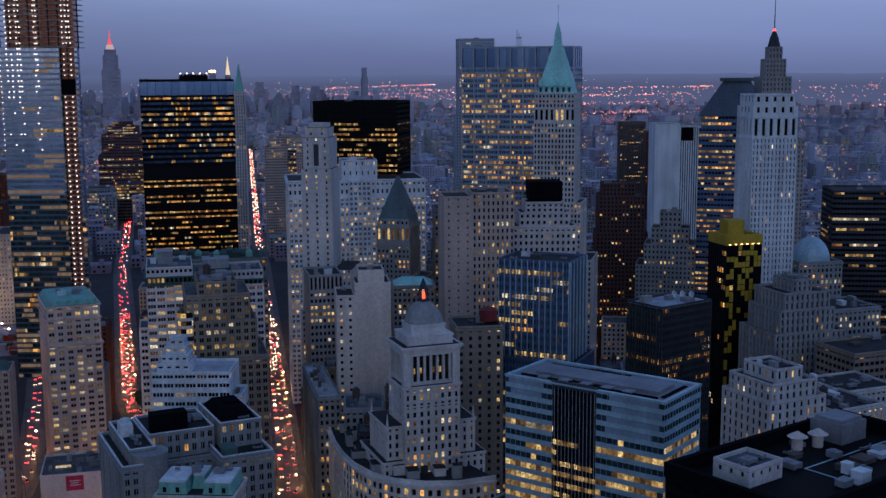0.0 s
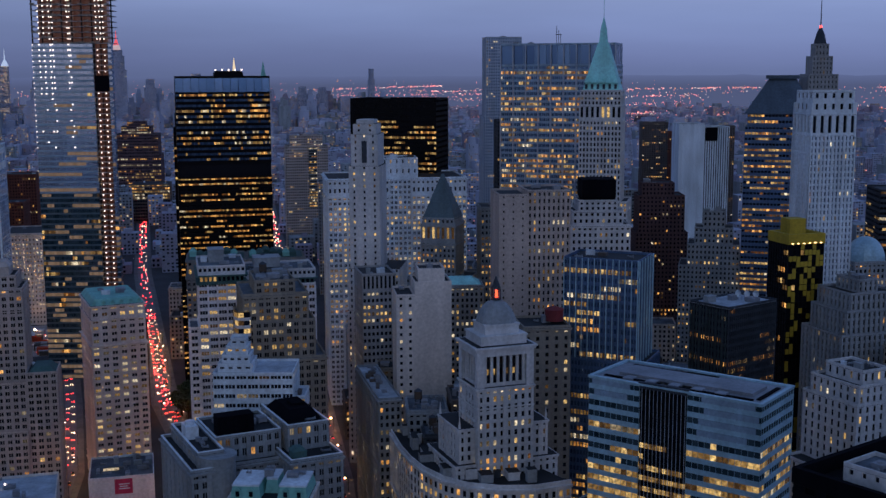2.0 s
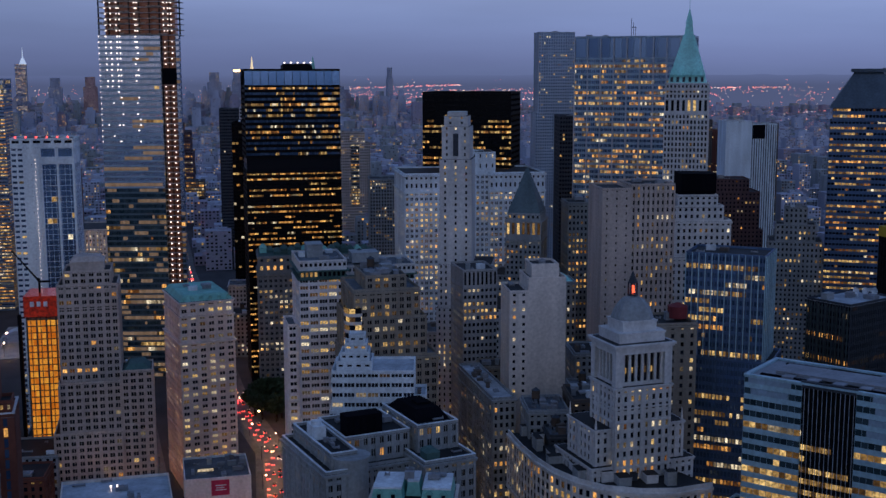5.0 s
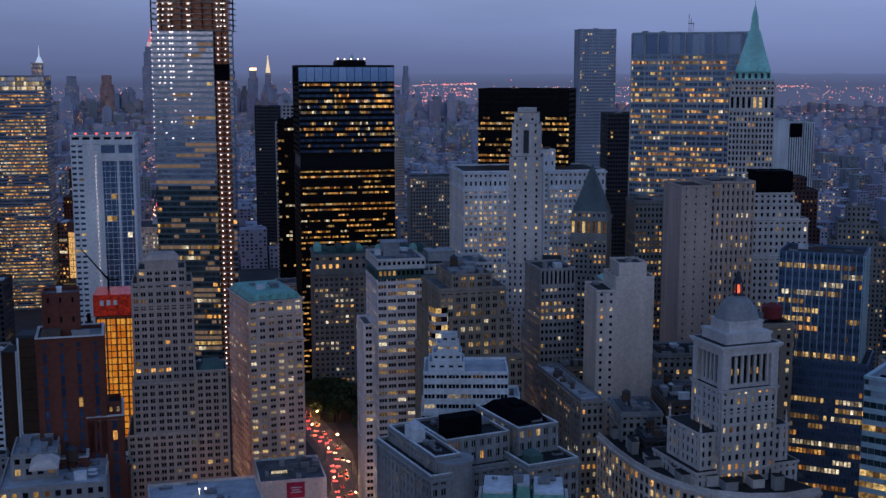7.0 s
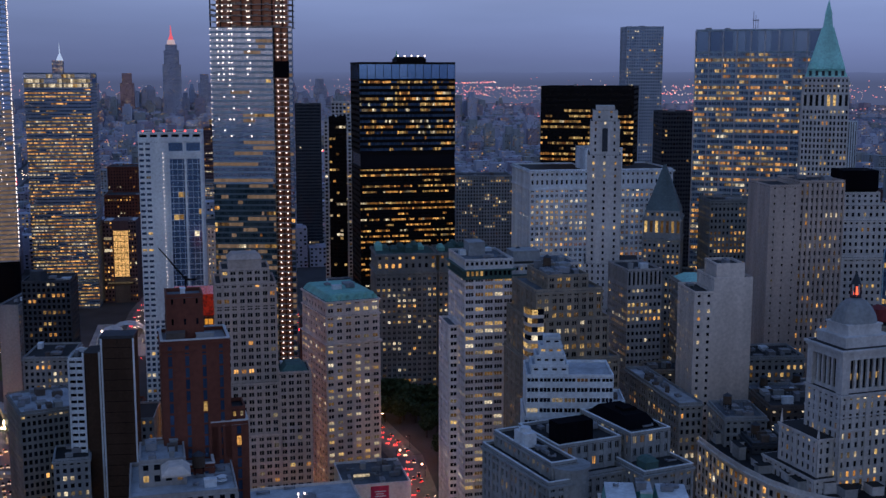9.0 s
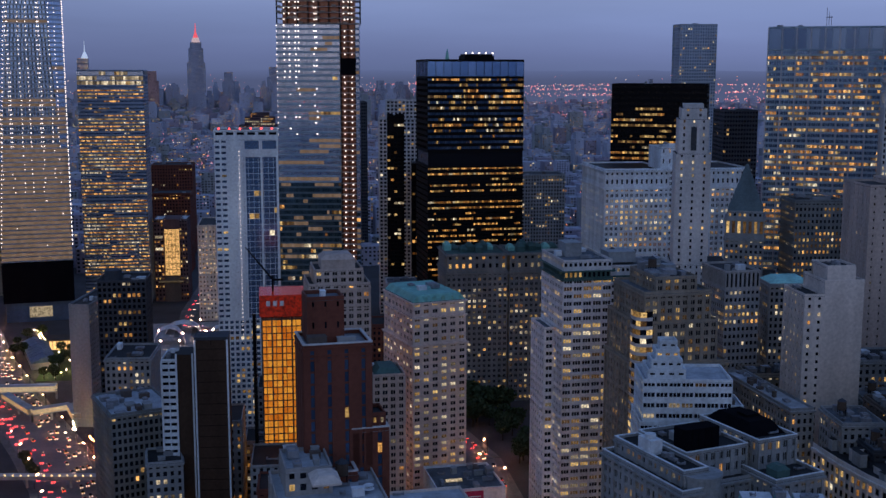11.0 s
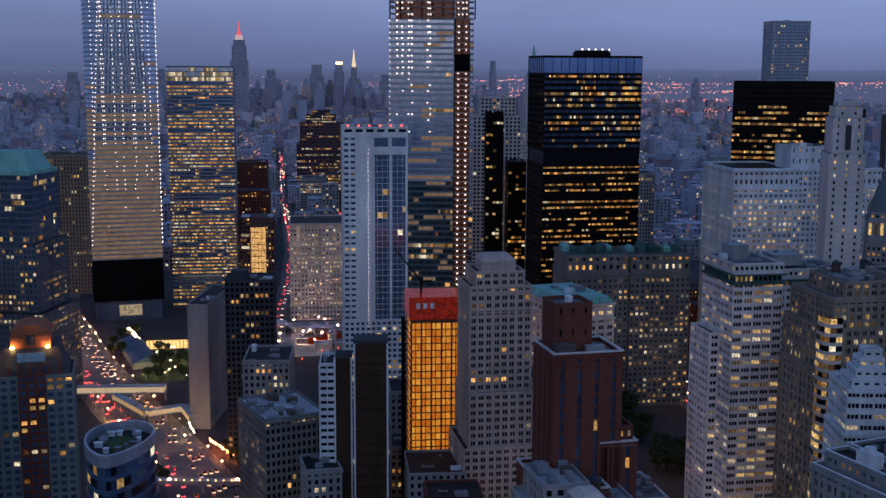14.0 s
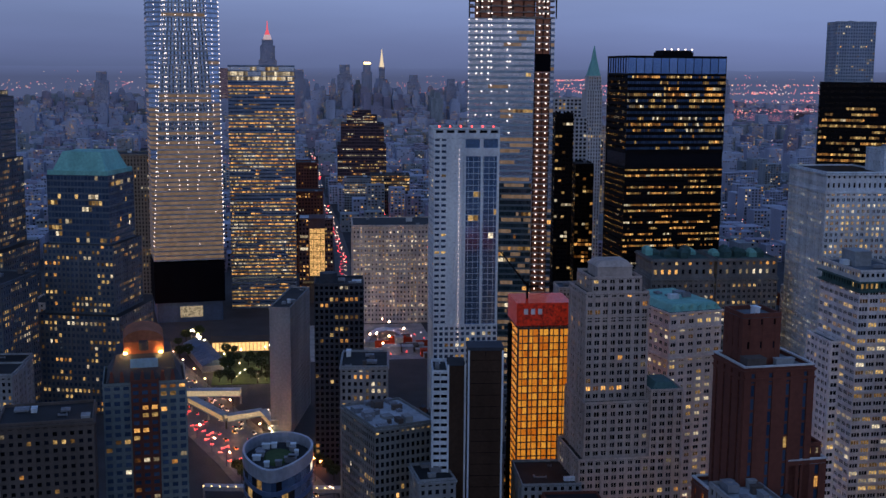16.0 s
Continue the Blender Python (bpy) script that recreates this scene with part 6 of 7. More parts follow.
plain("flat-roofed office block with a brightly lit row", -190, 1500, -4, 60, 40, 62, BROWN, style(5, 4, 0.8, 0.55, lit=1.0, run=3.0, mix=(5, 4, 1), off=((0.0, 0.6),), full=((0.6, 1.0),)), huts=3)
plain("grey office block with lit rows", -236, 1440, -4, 40, 40, 62, GREY, style(4, 4, 0.7, 0.5, lit=0.4), huts=3)
plain("dark red brick block", -340, 1120, -4, 50, 40, 112, BRICK, style(3.8, 3.4, 0.45, 0.5, lit=0.08, mix=(2, 1, 3)), huts=2)
plain("dark brick block beside the avenue", -334, 990, -4, 44, 40, 90, BRICK, style(3.8, 3.4, 0.45, 0.5, lit=0.1, mix=(2, 1, 3)), huts=2)

# Gothic tower with a copper crown
root = stand("skyscraper", "white gothic tower under a green copper spire", -28, 860, -4, 28, 28)
block(root, [(-16, 18, -2, 50, 0, 120), (-4, 18.4, 0, 34, 120, 164), (3, 18.8, 1, 27, 164, 206), (5, 18, 4, 24, 206, 220)], STONE, style(3.8, 2.8, 0.4, 0.6, lit=0.12, fin=0.3), random.Random(92), top=False)
g = Geo()
g.loft(rect(5.5, 17.5, 5, 23), rect(9.5, 14.5, 11.5, 16.5), 220, 238)
g.loft(rect(9.5, 14.5, 11.5, 16.5), rect(11.7, 12.3, 13.7, 14.3), 238, 252)
part("copper_spire", g, COPPER, root, "green copper spire")

# Finance towers by the river, with copper tops
WF = style(4.0, 3.0, 0.62, 0.55, 0.35, glass="blue", lit=0.3, bay=4, mix=(6, 2, 1))
WFT = style(4.0, 2.4, 0.9, 0.7, 0.3, True, "blue", 0.12)
root = stand("office_tower", "grey granite and glass tower with a sloped copper top", -494, 474, -16, 42, 42)
block(root, [(-8, 50, -8, 50, 0, 66), (-3, 45, -3, 45, 66, 112), (0, 42, 0, 42, 112, 157, WFT)], GRANITE, WF, random.Random(93), top=False, rim=False)
g = Geo()
g.box(0.4, 41.6, 0.4, 41.6, 157.2, 160)
g.loft(rect(3, 39, 3, 39), rect(8, 34, 8, 34), 160, 172)
part("copper_top", g, COPPER, root, "pale green sloped copper roof")
root = stand("office_tower", "grey granite and glass tower with a domed copper top", -600, 560, -12, 54, 50)
block(root, [(-12, 66, -8, 56, 0, 96), (-4, 58, -3, 52, 96, 160), (0, 54, 0, 50, 160, 205, WFT), (3, 51, 3, 47, 205, 209, style(4, 3, 0.9, 0.7, lit=1.0))], GRANITE, WF, random.Random(94), top=False, rim=False)
g = Geo()
for s in range(5):
    a0, a1 = radians(s * 15), radians(s * 15 + 15)
    g.disc(27, 25, 23 * math.cos(a0), 23 * math.cos(a1), 209.2 + 14 * math.sin(a0), 209.2 + 14 * math.sin(a1), 24)
part("copper_dome", g, COPPER_DK, root, "dark green copper dome")
plain("grey granite office block with many lit windows", -560, 420, -14, 50, 50, 96, GRANITE, WF, huts=3)
plain("grey stone telephone building", -520, 880, -6, 60, 50, 140, TAN, style(3.9, 3.2, 0.4, 0.6, lit=0.12), huts=3)
root = stand("office_building", "dark red building with an amber lit glass front", -322, 815, -4, 33, 34)
HW = style(4, 3, 0.5, 0.5, lit=0.3, mix=(3, 1, 2))
block(root, [(0, 10, 0, 34, 0, 82), (25, 33, 0, 34, 0, 82)], PLUM, HW, random.Random(95), PALE_ROOF, huts=2)
part("lit_hall", (lambda q: (q.box(10.6, 24.4, 0.6, 33, 26, 73), q)[1])(Geo()), lit("amber_hall", (1.0, 0.46, 0.13), (1.0, 0.56, 0.2), 0.42), root, "amber lit glass hall")
part("dark_base", (lambda q: (q.box(10.1, 24.9, 0.4, 33, 0, 26), q)[1])(Geo()), BROWN, root)
part("top_band", (lambda q: (q.box(10.1, 24.9, 0.2, 33.4, 73, 83), q)[1])(Geo()), PLUM, root)
part("lit_canopy", (lambda q: (q.box(4, 28, -3, 0, 20, 21.2), q)[1])(Geo()), SOFT, root, "lit entrance canopy")
for k in range(8):
    part("glazing_bar", (lambda q: (q.box(10.6, 24.4, 0.3, 0.55, 26 + k * 6, 26.5 + k * 6), q)[1])(Geo()), NET, root)
for k in range(3):
    part("glazing_bar", (lambda q: (q.box(14.0 + k * 3.4, 14.25 + k * 3.4, 0.25, 0.5, 26, 73), q)[1])(Geo()), NET, root)
for z in (52, 64):
    part("lit_window_band", (lambda q: (q.box(1.5, 9, -0.12, 0.0, z, z + 2.6), q)[1])(Geo()), SOFT, root)

# Midtown landmarks on the skyline
def far_thing(name, label, x, y):
    px, py, pz = far(x, y, 0)
    s = (Vector((px, py, pz)) - HUB).xy.length / (Vector((x, y, 0)) - HUB).xy.length
    root = thing(name, label, "skyscraper", px, py, 0, pz)
    root.scale = (s, s, s)
    return root


FW = style(6, 5, 0.4, 0.5, 0.4, lit=0.15)
root = far_thing("skyscraper", "stepped skyscraper with a red glowing mast on the skyline", -410, 5270)
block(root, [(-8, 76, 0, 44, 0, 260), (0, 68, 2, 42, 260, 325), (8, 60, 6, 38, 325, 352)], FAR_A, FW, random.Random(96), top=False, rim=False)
# Drum and mast glow by themselves in place of flood lighting
g = Geo()
g.disc(34, 20, 20, 15, 352, 374, 10)
part("lit_drum", g, lamp_mat("pale_flood_glow", (0.8, 0.55, 0.5), 0.5), root)
g = Geo()
g.disc(34, 20, 12, 6, 374, 395, 8)
g.disc(34, 20, 4.5, 1.2, 395, 440, 6)
part("mast", g, lamp_mat("red_flood_glow", (1.0, 0.12, 0.14), 0.7), root, "mast glowing red by itself")
root = far_thing("skyscraper", "slender skyscraper with a bright pointed crown", 185, 6010)
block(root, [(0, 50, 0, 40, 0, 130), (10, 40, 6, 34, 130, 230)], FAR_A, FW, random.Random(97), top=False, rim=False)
# The crown glows by itself; no flood lamp shines on it
g = Geo()
g.disc(25, 20, 13, 7, 230, 270, 8)
g.disc(25, 20, 7, 0.8, 270, 326, 8)
part("crown", g, lamp_mat("warm_flood_glow", (1.0, 0.74, 0.42), 0.75), root, "crown glowing warm white by itself")
root = far_thing("skyscraper", "glass skyscraper with a pale glowing spire", -950, 5600)
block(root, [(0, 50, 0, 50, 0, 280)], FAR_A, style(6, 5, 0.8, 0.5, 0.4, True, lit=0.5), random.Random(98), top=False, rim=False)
# Flood lighting of the spire is made by its own glow
part("spire", (lambda q: (q.loft(rect(20, 50, 0, 50), rect(30, 40, 20, 30), 280, 310), q.disc(35, 25, 3, 0.5, 310, 365, 6), q)[2])(Geo()), lamp_mat("cool_flood_glow", (0.65, 0.75, 0.9), 0.5), root)
for x, y, w, h, c in ((-600, 5100, 60, 220, 1), (820, 5300, 30, 262, 0), (-40, 5600, 70, 240, 0), (-260, 5500, 60, 215, 0), (330, 5800, 60, 190, 0), (480, 5400, 50, 175, 0), (-1150, 5200, 60, 200, 0), (-780, 5400, 60, 215, 0), (90, 5750, 50, 255, 2), (640, 5900, 60, 165, 0)):
    root = far_thing("skyscraper", "grey skyscraper on the skyline" if c != 1 else "skyscraper on the skyline with pink flood light in its colour", x, y)
    # One tower has pink flood light painted into its stone colour
    block(root, [(0, w, 0, 45, 0, h * 0.8), (w * 0.15, w * 0.85, 5, 40, h * 0.8, h)], FAR_A if c != 1 else surface("stone_with_pink_flood_light", (0.5, 0.3, 0.28)), FW, random.Random(int(x) + 2000), top=False, rim=False)
    if c == 2:
        part("lit_top", (lambda q: (q.box(w * 0.15, w * 0.85, 4, 5, h - 12, h), q)[1])(Geo()), WARM_BULB, root)
# Brooklyn tower on the far shore
root = far_thing("skyscraper", "distant tower with a domed clock top", 1690, 4900)
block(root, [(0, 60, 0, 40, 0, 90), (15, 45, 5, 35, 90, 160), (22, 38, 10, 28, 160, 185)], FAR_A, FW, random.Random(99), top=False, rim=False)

# ---- the rest of the city: loose blocks between the towers ----
def in_view(x, y, slack=60):
    if y < -60:
        return False
    return -353 - 0.25 * (y + 316) - slack < x < -72 + 0.69 * (y + 470) + slack


def fill_height(x, y, rng):
    if y < 260:
        return rng.uniform(24, 58)
    if y < 700:
        return rng.uniform(26, 66)
    return rng.uniform(20, 62) if rng.random() < 0.9 else rng.uniform(62, 105)


rng = random.Random(200)
WALLS = (GREY, BROWN, TAN, CREAM, STONE, GREY, BRICK)
FILL = [style(3.7, 3.2, 0.5, 0.54, 0.3, lit=q, mix=(5, 3, 2), bay=3, belt=6) for q in (0.06, 0.14, 0.24)]
filled = 0
for y in range(40, 1000, 42):
    for x in range(-640, 900, 40):
        px, py = x + rng.uniform(-5, 5), y + rng.uniform(-4, 4)
        w, d = rng.uniform(20, 34), rng.uniform(22, 34)
        mid = (px + w / 2, py + d / 2)
        if not in_view(*mid) or filled >= 150:
            continue
        if -470 < mid[0] < -325 and 180 < mid[1] < 700 or -335 < mid[0] < -215 and 375 < mid[1] < 705 or -118 < mid[0] < -55 and 250 < mid[1] < 410 or -178 < mid[0] < -118 and 95 < mid[1] < 200:
            continue
        spots = [(px + i * w / 2, py + j * d / 2) for i in range(3) for j in range(3)]
        if any(on_street(*q, 2.0) for q in spots) or any(not free(*q, 1.5) for q in spots):
            continue
        h = fill_height(*mid, rng)
        r = -4 if mid[0] < 60 else -18 if mid[0] < 300 else -12
        plain(rng.choice(("brick office block with a flat tar roof", "stone office block with few lit windows", "weathered loft building with roof huts")), px, py, r, w, d, h, rng.choice(WALLS), rng.choice(FILL), seed=int(px * 3 + py * 5 + 9000) or 1,
              cor=rng.random() < 0.6, roof_mat=rng.choice((TAR, GRAVEL, TAR)), huts=rng.randint(1, 3), tank=int(rng.random() < 0.3))
        filled += 1


def far_blocks(name, label, y0, y1, step, seed, tall, grid):
    """A field of small buildings, too far off to tell apart, with their dark and lit windows."""
    rng = random.Random(seed)
    body, pane = Geo(), Geo()
    y = y0
    while y < y1:
        x = -353 - 0.26 * (y + 316) - 80
        while x < -72 + 0.7 * (y + 470) + 80:
            x += step * rng.uniform(0.75, 1.2)
            if in_river(x, y) or in_river(x - 60, y + 120) or on_street(x, y, step * 0.28) or not free(x, y, 12) or rng.random() < 0.07:
                continue
            yy = y + rng.uniform(-0.2, 0.2) * step
            # Blocks before the river stay low to fit the camera's view of it
            shore = in_river(x + 110, y + 260) or in_river(x + 40, y + 140)
            w, d = step * rng.uniform(0.5, 0.85), step * rng.uniform(0.5, 0.8)
            h = tall(x, yy, rng) if not shore else rng.uniform(4, 9)
            p0 = far(x, yy, 0)
            s = (Vector(p0) - HUB).xy.length / (Vector((x, yy, 0)) - HUB).xy.length
            w, d, hh = w * s, d * s, h * s
            mi = rng.choice((0, 0, 1, 2, 3))
            bx, by, bz = p0
            body.box(bx - w / 2, bx + w / 2, by, by + d, bz - 4, bz + hh, mi)
            if rng.random() < 0.6:
                q = rng.uniform(0.15, 0.4) * w
                ox = rng.uniform(-0.3, 0.3) * w
                body.box(bx + ox - q / 2, bx + ox + q / 2, by + d * 0.3, by + d * 0.6, bz + hh, bz + hh + rng.uniform(2, 6) * s, rng.choice((0, 1, 3)))
            if h > 70 and rng.random() < 0.7:
                body.box(bx - w * 0.3, bx + w * 0.3, by + d * 0.2, by + d * 0.8, bz + hh, bz + hh * rng.uniform(1.08, 1.25), mi)
            n, m = max(1, int(w / (4.6 * s))), max(1, int(h / 4.2))
            busy = rng.choice((0.03, 0.08, 0.16, 0.3))
            for i in range(n):
                for k in range(m):
                    on = rng.random() < busy
                    if not on and (rng.random() > grid):
                        continue
                    u = bx - w / 2 + (i + 0.25) * w / n
                    z = bz + (k + 0.3) * hh / m
                    state = rng.choices((1, 2, 3), (4, 3, 3))[0] if on else 0
                    pane.face([(u, by - 0.12, z), (u + w / n * 0.5, by - 0.12, z), (u + w / n * 0.5, by - 0.12, z + hh / m * 0.5), (u, by - 0.12, z + hh / m * 0.5)], state)
        y += step * 1.02
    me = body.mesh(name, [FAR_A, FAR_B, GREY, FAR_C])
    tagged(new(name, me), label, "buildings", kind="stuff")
    tagged(new("far_windows", pane.mesh("far_windows", PANE_MATS)), "small dark and lit windows of far buildings", "windows", kind="stuff")


def soho(x, y, rng):
    if x > 520 and rng.random() < 0.14:
        return rng.uniform(40, 75)
    if -460 < x < 120 and y < 1500 and rng.random() < 0.16:
        return rng.uniform(32, 62)
    return rng.uniform(10, 30) if rng.random() < 0.92 else rng.uniform(30, 60)


def uptown(x, y, rng):
    if -1500 < x < 1000 and y > 3900:
        return rng.uniform(18, 55) if rng.random() < (0.96 if x < -700 else 0.91) else rng.uniform(60, 140 if x > -700 else 95)
    if x > 1000:
        return rng.uniform(8, 22) if rng.random() < 0.95 else rng.uniform(30, 60)
    return rng.uniform(12, 36) if rng.random() < 0.95 else rng.uniform(36, 90)


far_blocks("near_district", "dense field of low brick and stone buildings", 1000, 1900, 38, 301, soho, 0.75)
far_blocks("middle_district", "dense field of low brick buildings stretching north", 1900, 3300, 46, 302, soho, 0.22)
far_blocks("far_district", "hazy mass of distant buildings on the skyline", 3300, 7500, 58, 303, uptown, 0.04)

# Points of light over the far city
rng = random.Random(310)
dots = Geo()


def dot(x, y, z, mi, size=1.0):
    v = Vector((x, y, z)) - HUB
    p = HUB + v * (4590 / v.xy.length) if v.xy.length > 7300 else Vector(far(*(HUB + v)))
    d = (Vector(p) - HUB).length
    q = 0.00030 * d * size
    dots.box(p[0] - q, p[0] + q, p[1] - q, p[1] + q, p[2] - q, p[2] + q, mi)


for k in range(9000):
    y = 900 + 15000 * rng.random() ** 1.7
    x = rng.uniform(-353 - 0.26 * (y + 316), -72 + 0.7 * (y + 470))
    if noise.noise((x / 420, y / 420, 5.0)) + 0.35 * noise.noise((x / 130, y / 130, 1.0)) < rng.uniform(-0.1, 0.7):
        continue
    dot(x, y, rng.uniform(14, 34), rng.choices((0, 1, 2, 3), (2, 4, 6, 2))[0], rng.uniform(0.4, 0.95))
for k in range(900):
    d, az = 233 * 2072 / rng.uniform(11, 52), radians(rng.uniform(-14, 38))
    if noise.noise((az * 14, d / 3500, 2.0)) < rng.uniform(-0.25, 0.6):
        continue
    dot(HUB.x + d * math.sin(az), HUB.y + d * math.cos(az), 20, rng.choices((0, 1, 2, 3), (3, 4, 3, 2))[0], rng.uniform(0.3, 0.8))
# lit highways and yards across the river, and far avenues
for (x0, y0, x1, y1, n, mats) in ((1300, 5000, 2500, 5600, 130, (5, 1, 3, 1)), (1050, 7800, 1700, 8400, 90, (3, 1, 5, 1)), (2600, 5200, 4600, 6200, 90, (5, 3, 2, 1)), (1500, 6600, 3600, 7600, 120, (4, 2, 4, 1)),
                                  (2200, 9000, 5200, 10500, 120, (4, 3, 3, 1)), (3000, 14000, 9000, 16000, 150, (4, 3, 3, 1)), (1800, 16000, 5000, 21000, 120, (5, 2, 3, 1)), (1500, 11500, 4200, 12000, 110, (5, 2, 3, 1)), (700, 9500, 2400, 10000, 80, (4, 2, 4, 1)), (-500, 2100, -420, 3800, 60, (1, 1, 4, 1)), (-285, 1900, -330, 3400, 80, (2, 2, 4, 1))):
    for k in range(n):
        t = rng.random()
        dot(x0 + (x1 - x0) * t + rng.gauss(0, 40), y0 + (y1 - y0) * t + rng.gauss(0, 60), rng.uniform(12, 30), rng.choices((0, 1, 2, 3), mats)[0], rng.uniform(0.5, 1.2))
tagged(new("city_lights", dots.mesh("city_lights", [PINK_DOT, PALE_DOT, PINK_DOT, SODIUM_DOT])), "thousands of small distant street and roof lights", "lights", kind="stuff")

# ---- traffic, street lamps, trees and the crossing by the river ----
def car(label, paint):
    root = thing("car", label, "car", 0, 0, group="cars in the street")
    body = Geo()
    body.loft(rect(-0.9, 0.9, -2.25, 2.25), rect(-0.86, 0.86, -2.2, 2.2), 0.35, 0.85)
    b = part("body", body, paint, root)
    part("cabin", (lambda q: (q.loft(rect(-0.8, 0.8, -1.7, 0.9), rect(-0.62, 0.62, -1.2, 0.3), 0.85, 1.42), q)[1])(Geo()), DARK, root)
    wheel = Geo()
    for i in (-1, 1):
        for j in (-1.4, 1.4):
            wheel.loft([(i * 0.82 - 0.1, j - 0.3), (i * 0.82 + 0.1, j - 0.3), (i * 0.82 + 0.1, j + 0.3), (i * 0.82 - 0.1, j + 0.3)], [(i * 0.82 - 0.1, j - 0.2), (i * 0.82 + 0.1, j - 0.2), (i * 0.82 + 0.1, j + 0.2), (i * 0.82 - 0.1, j + 0.2)], 0.05, 0.62)
    part("wheels", wheel, NET, root)
    for i in (-1, 1):
        part("headlight", (lambda q: (q.box(i * 0.62 - 0.2, i * 0.62 + 0.2, 2.2, 2.42, 0.55, 0.84), q)[1])(Geo()), HEAD, root)
        part("tail_light", (lambda q: (q.box(i * 0.66 - 0.17, i * 0.66 + 0.17, -2.42, -2.2, 0.6, 0.88), q)[1])(Geo()), TAIL, root)
    return root


PAINT = [surface("silver_paint", (0.3, 0.31, 0.33), 0.35, 0.05), surface("black_paint", (0.02, 0.02, 0.025), 0.3, 0.05), surface("yellow_cab_paint", (0.55, 0.33, 0.02), 0.4, 0.05)]
CARS = [car(q, p) for q, p in zip(("silver car with its lights on", "black car with its lights on", "yellow taxi with its lights on"), PAINT)]
rng = random.Random(400)
spare = list(CARS)


def place_car(x, y, a, z=0.06):
    if spare:
        ob = spare.pop()
        ob.matrix_world = pose(x, y, z, 0, 0, a)
    else:
        copy_thing(rng.choice(CARS), pose(x, y, z, 0, 0, a))


stream = Geo()


def lamps_at(x, y, a, towards):
    """The two lamps of a car too far off to see."""
    c, s = math.cos(a), math.sin(a)
    for q in (-0.7, 0.7):
        u, v = x - s * q, y + c * q
        stream.box(u - 0.26, u + 0.26, v - 0.26, v + 0.26, 0.5, 1.0, 0 if towards else 1)


LANES = [(3, (-15, -11.6, -8.2, -4.8, 4.8, 8.2, 11.6, 15), 60, 720, 130, 17, 0.5), (0, (-4.2, 0.0, 4.0), 0, 820, 190, 17.0, 0.6), (1, (-3.6, 0.0, 3.4), 0, 900, 250, 14.0, 0.22), (2, (-1.7, 1.9), 0, 560, 270, 15, 0.4), (4, (-2.0, 2.0), 0, 900, 0, 20, 0.5)]
made = 0
for idx, lanes, s0, s1, gap0, gap, toward in LANES:
    pts = STREETS[idx][1]
    for lane in lanes:
        s = s0 + rng.uniform(0, 12)
        while s < s1:
            s += gap * rng.uniform(0.55, 1.9)
            at = along(pts, s)
            if at is None:
                break
            x, y, a = at
            near = (lane < 0) if toward == 0.5 else (rng.random() < toward)
            x, y = x - math.sin(a) * lane, y + math.cos(a) * lane
            if not in_view(x, y, 30):
                continue
            if made < gap0 and y < 720:
                place_car(x, y, math.degrees(a) - 90 + (180 if near else 0))
                made += 1
            else:
                lamps_at(x, y, a, near)
# the long avenue beyond
for idx, s0, s1, n, towards in ((0, 700, 3500, 420, 0.75), (1, 560, 1900, 170, 0.25), (4, 200, 2200, 80, 0.6), (3, 760, 2400, 80, 0.5)):
    for k in range(n):
        at = along(STREETS[idx][1], s0 + (s1 - s0) * rng.random() ** 1.2)
        if at:
            x, y, a = at
            o = rng.choice((-4, -1.5, 1.5, 4)) * (1 if idx != 3 else 2.5)
            q = 0.8 + (y > 1200) * 0.45
            x -= math.sin(a) * o
            stream.box(x - 0.5 * q, x + 0.5 * q, y - 0.5, y + 0.5, 0.6, 0.6 + 1.1 * q, 0 if rng.random() < towards else 1)
tagged(new("traffic_lights", stream.mesh("traffic_lights", [HEAD, TAIL])), "streams of headlights and tail lights in the avenues", "traffic", kind="stuff")


def street_lamp():
    root = thing("street_lamp", "steel street lamp with a glowing sodium head", "street lamp", 0, 0, group="street lamps")
    g = Geo()
    g.disc(0, 0, 0.14, 0.08, 0.18, 8.6, 6)
    part("pole", g, STEEL, root)
    g = Geo()
    g.box(-0.06, 1.9, -0.06, 0.06, 8.4, 8.55)
    part("arm", g, STEEL, root)
    g = Geo()
    g.disc(1.9, 0, 0.24, 0.17, 8.2, 8.4, 8, sx=1.3)
    part("lamp_head", g, SODIUM, root)
    return root


LAMP = street_lamp()
first = True
for idx, s0, s1, gap in ((0, 60, 900, 30), (1, 150, 800, 26), (2, 120, 420, 26), (3, 60, 720, 15)):
    half = STREETS[idx][0]
    s, side = s0, 1
    while s < s1:
        at = along(STREETS[idx][1], s)
        s += gap
        side = -side
        if at is None or not in_view(at[0], at[1], 20):
            continue
        x, y, a = at
        m = pose(x - math.sin(a) * (half - 2.2) * side, y + math.cos(a) * (half - 2.2) * side, 0, 0, 0, math.degrees(a) - 90 * side)
        if first:
            LAMP.matrix_world = m
            first = False
        else:
            copy_thing(LAMP, m)


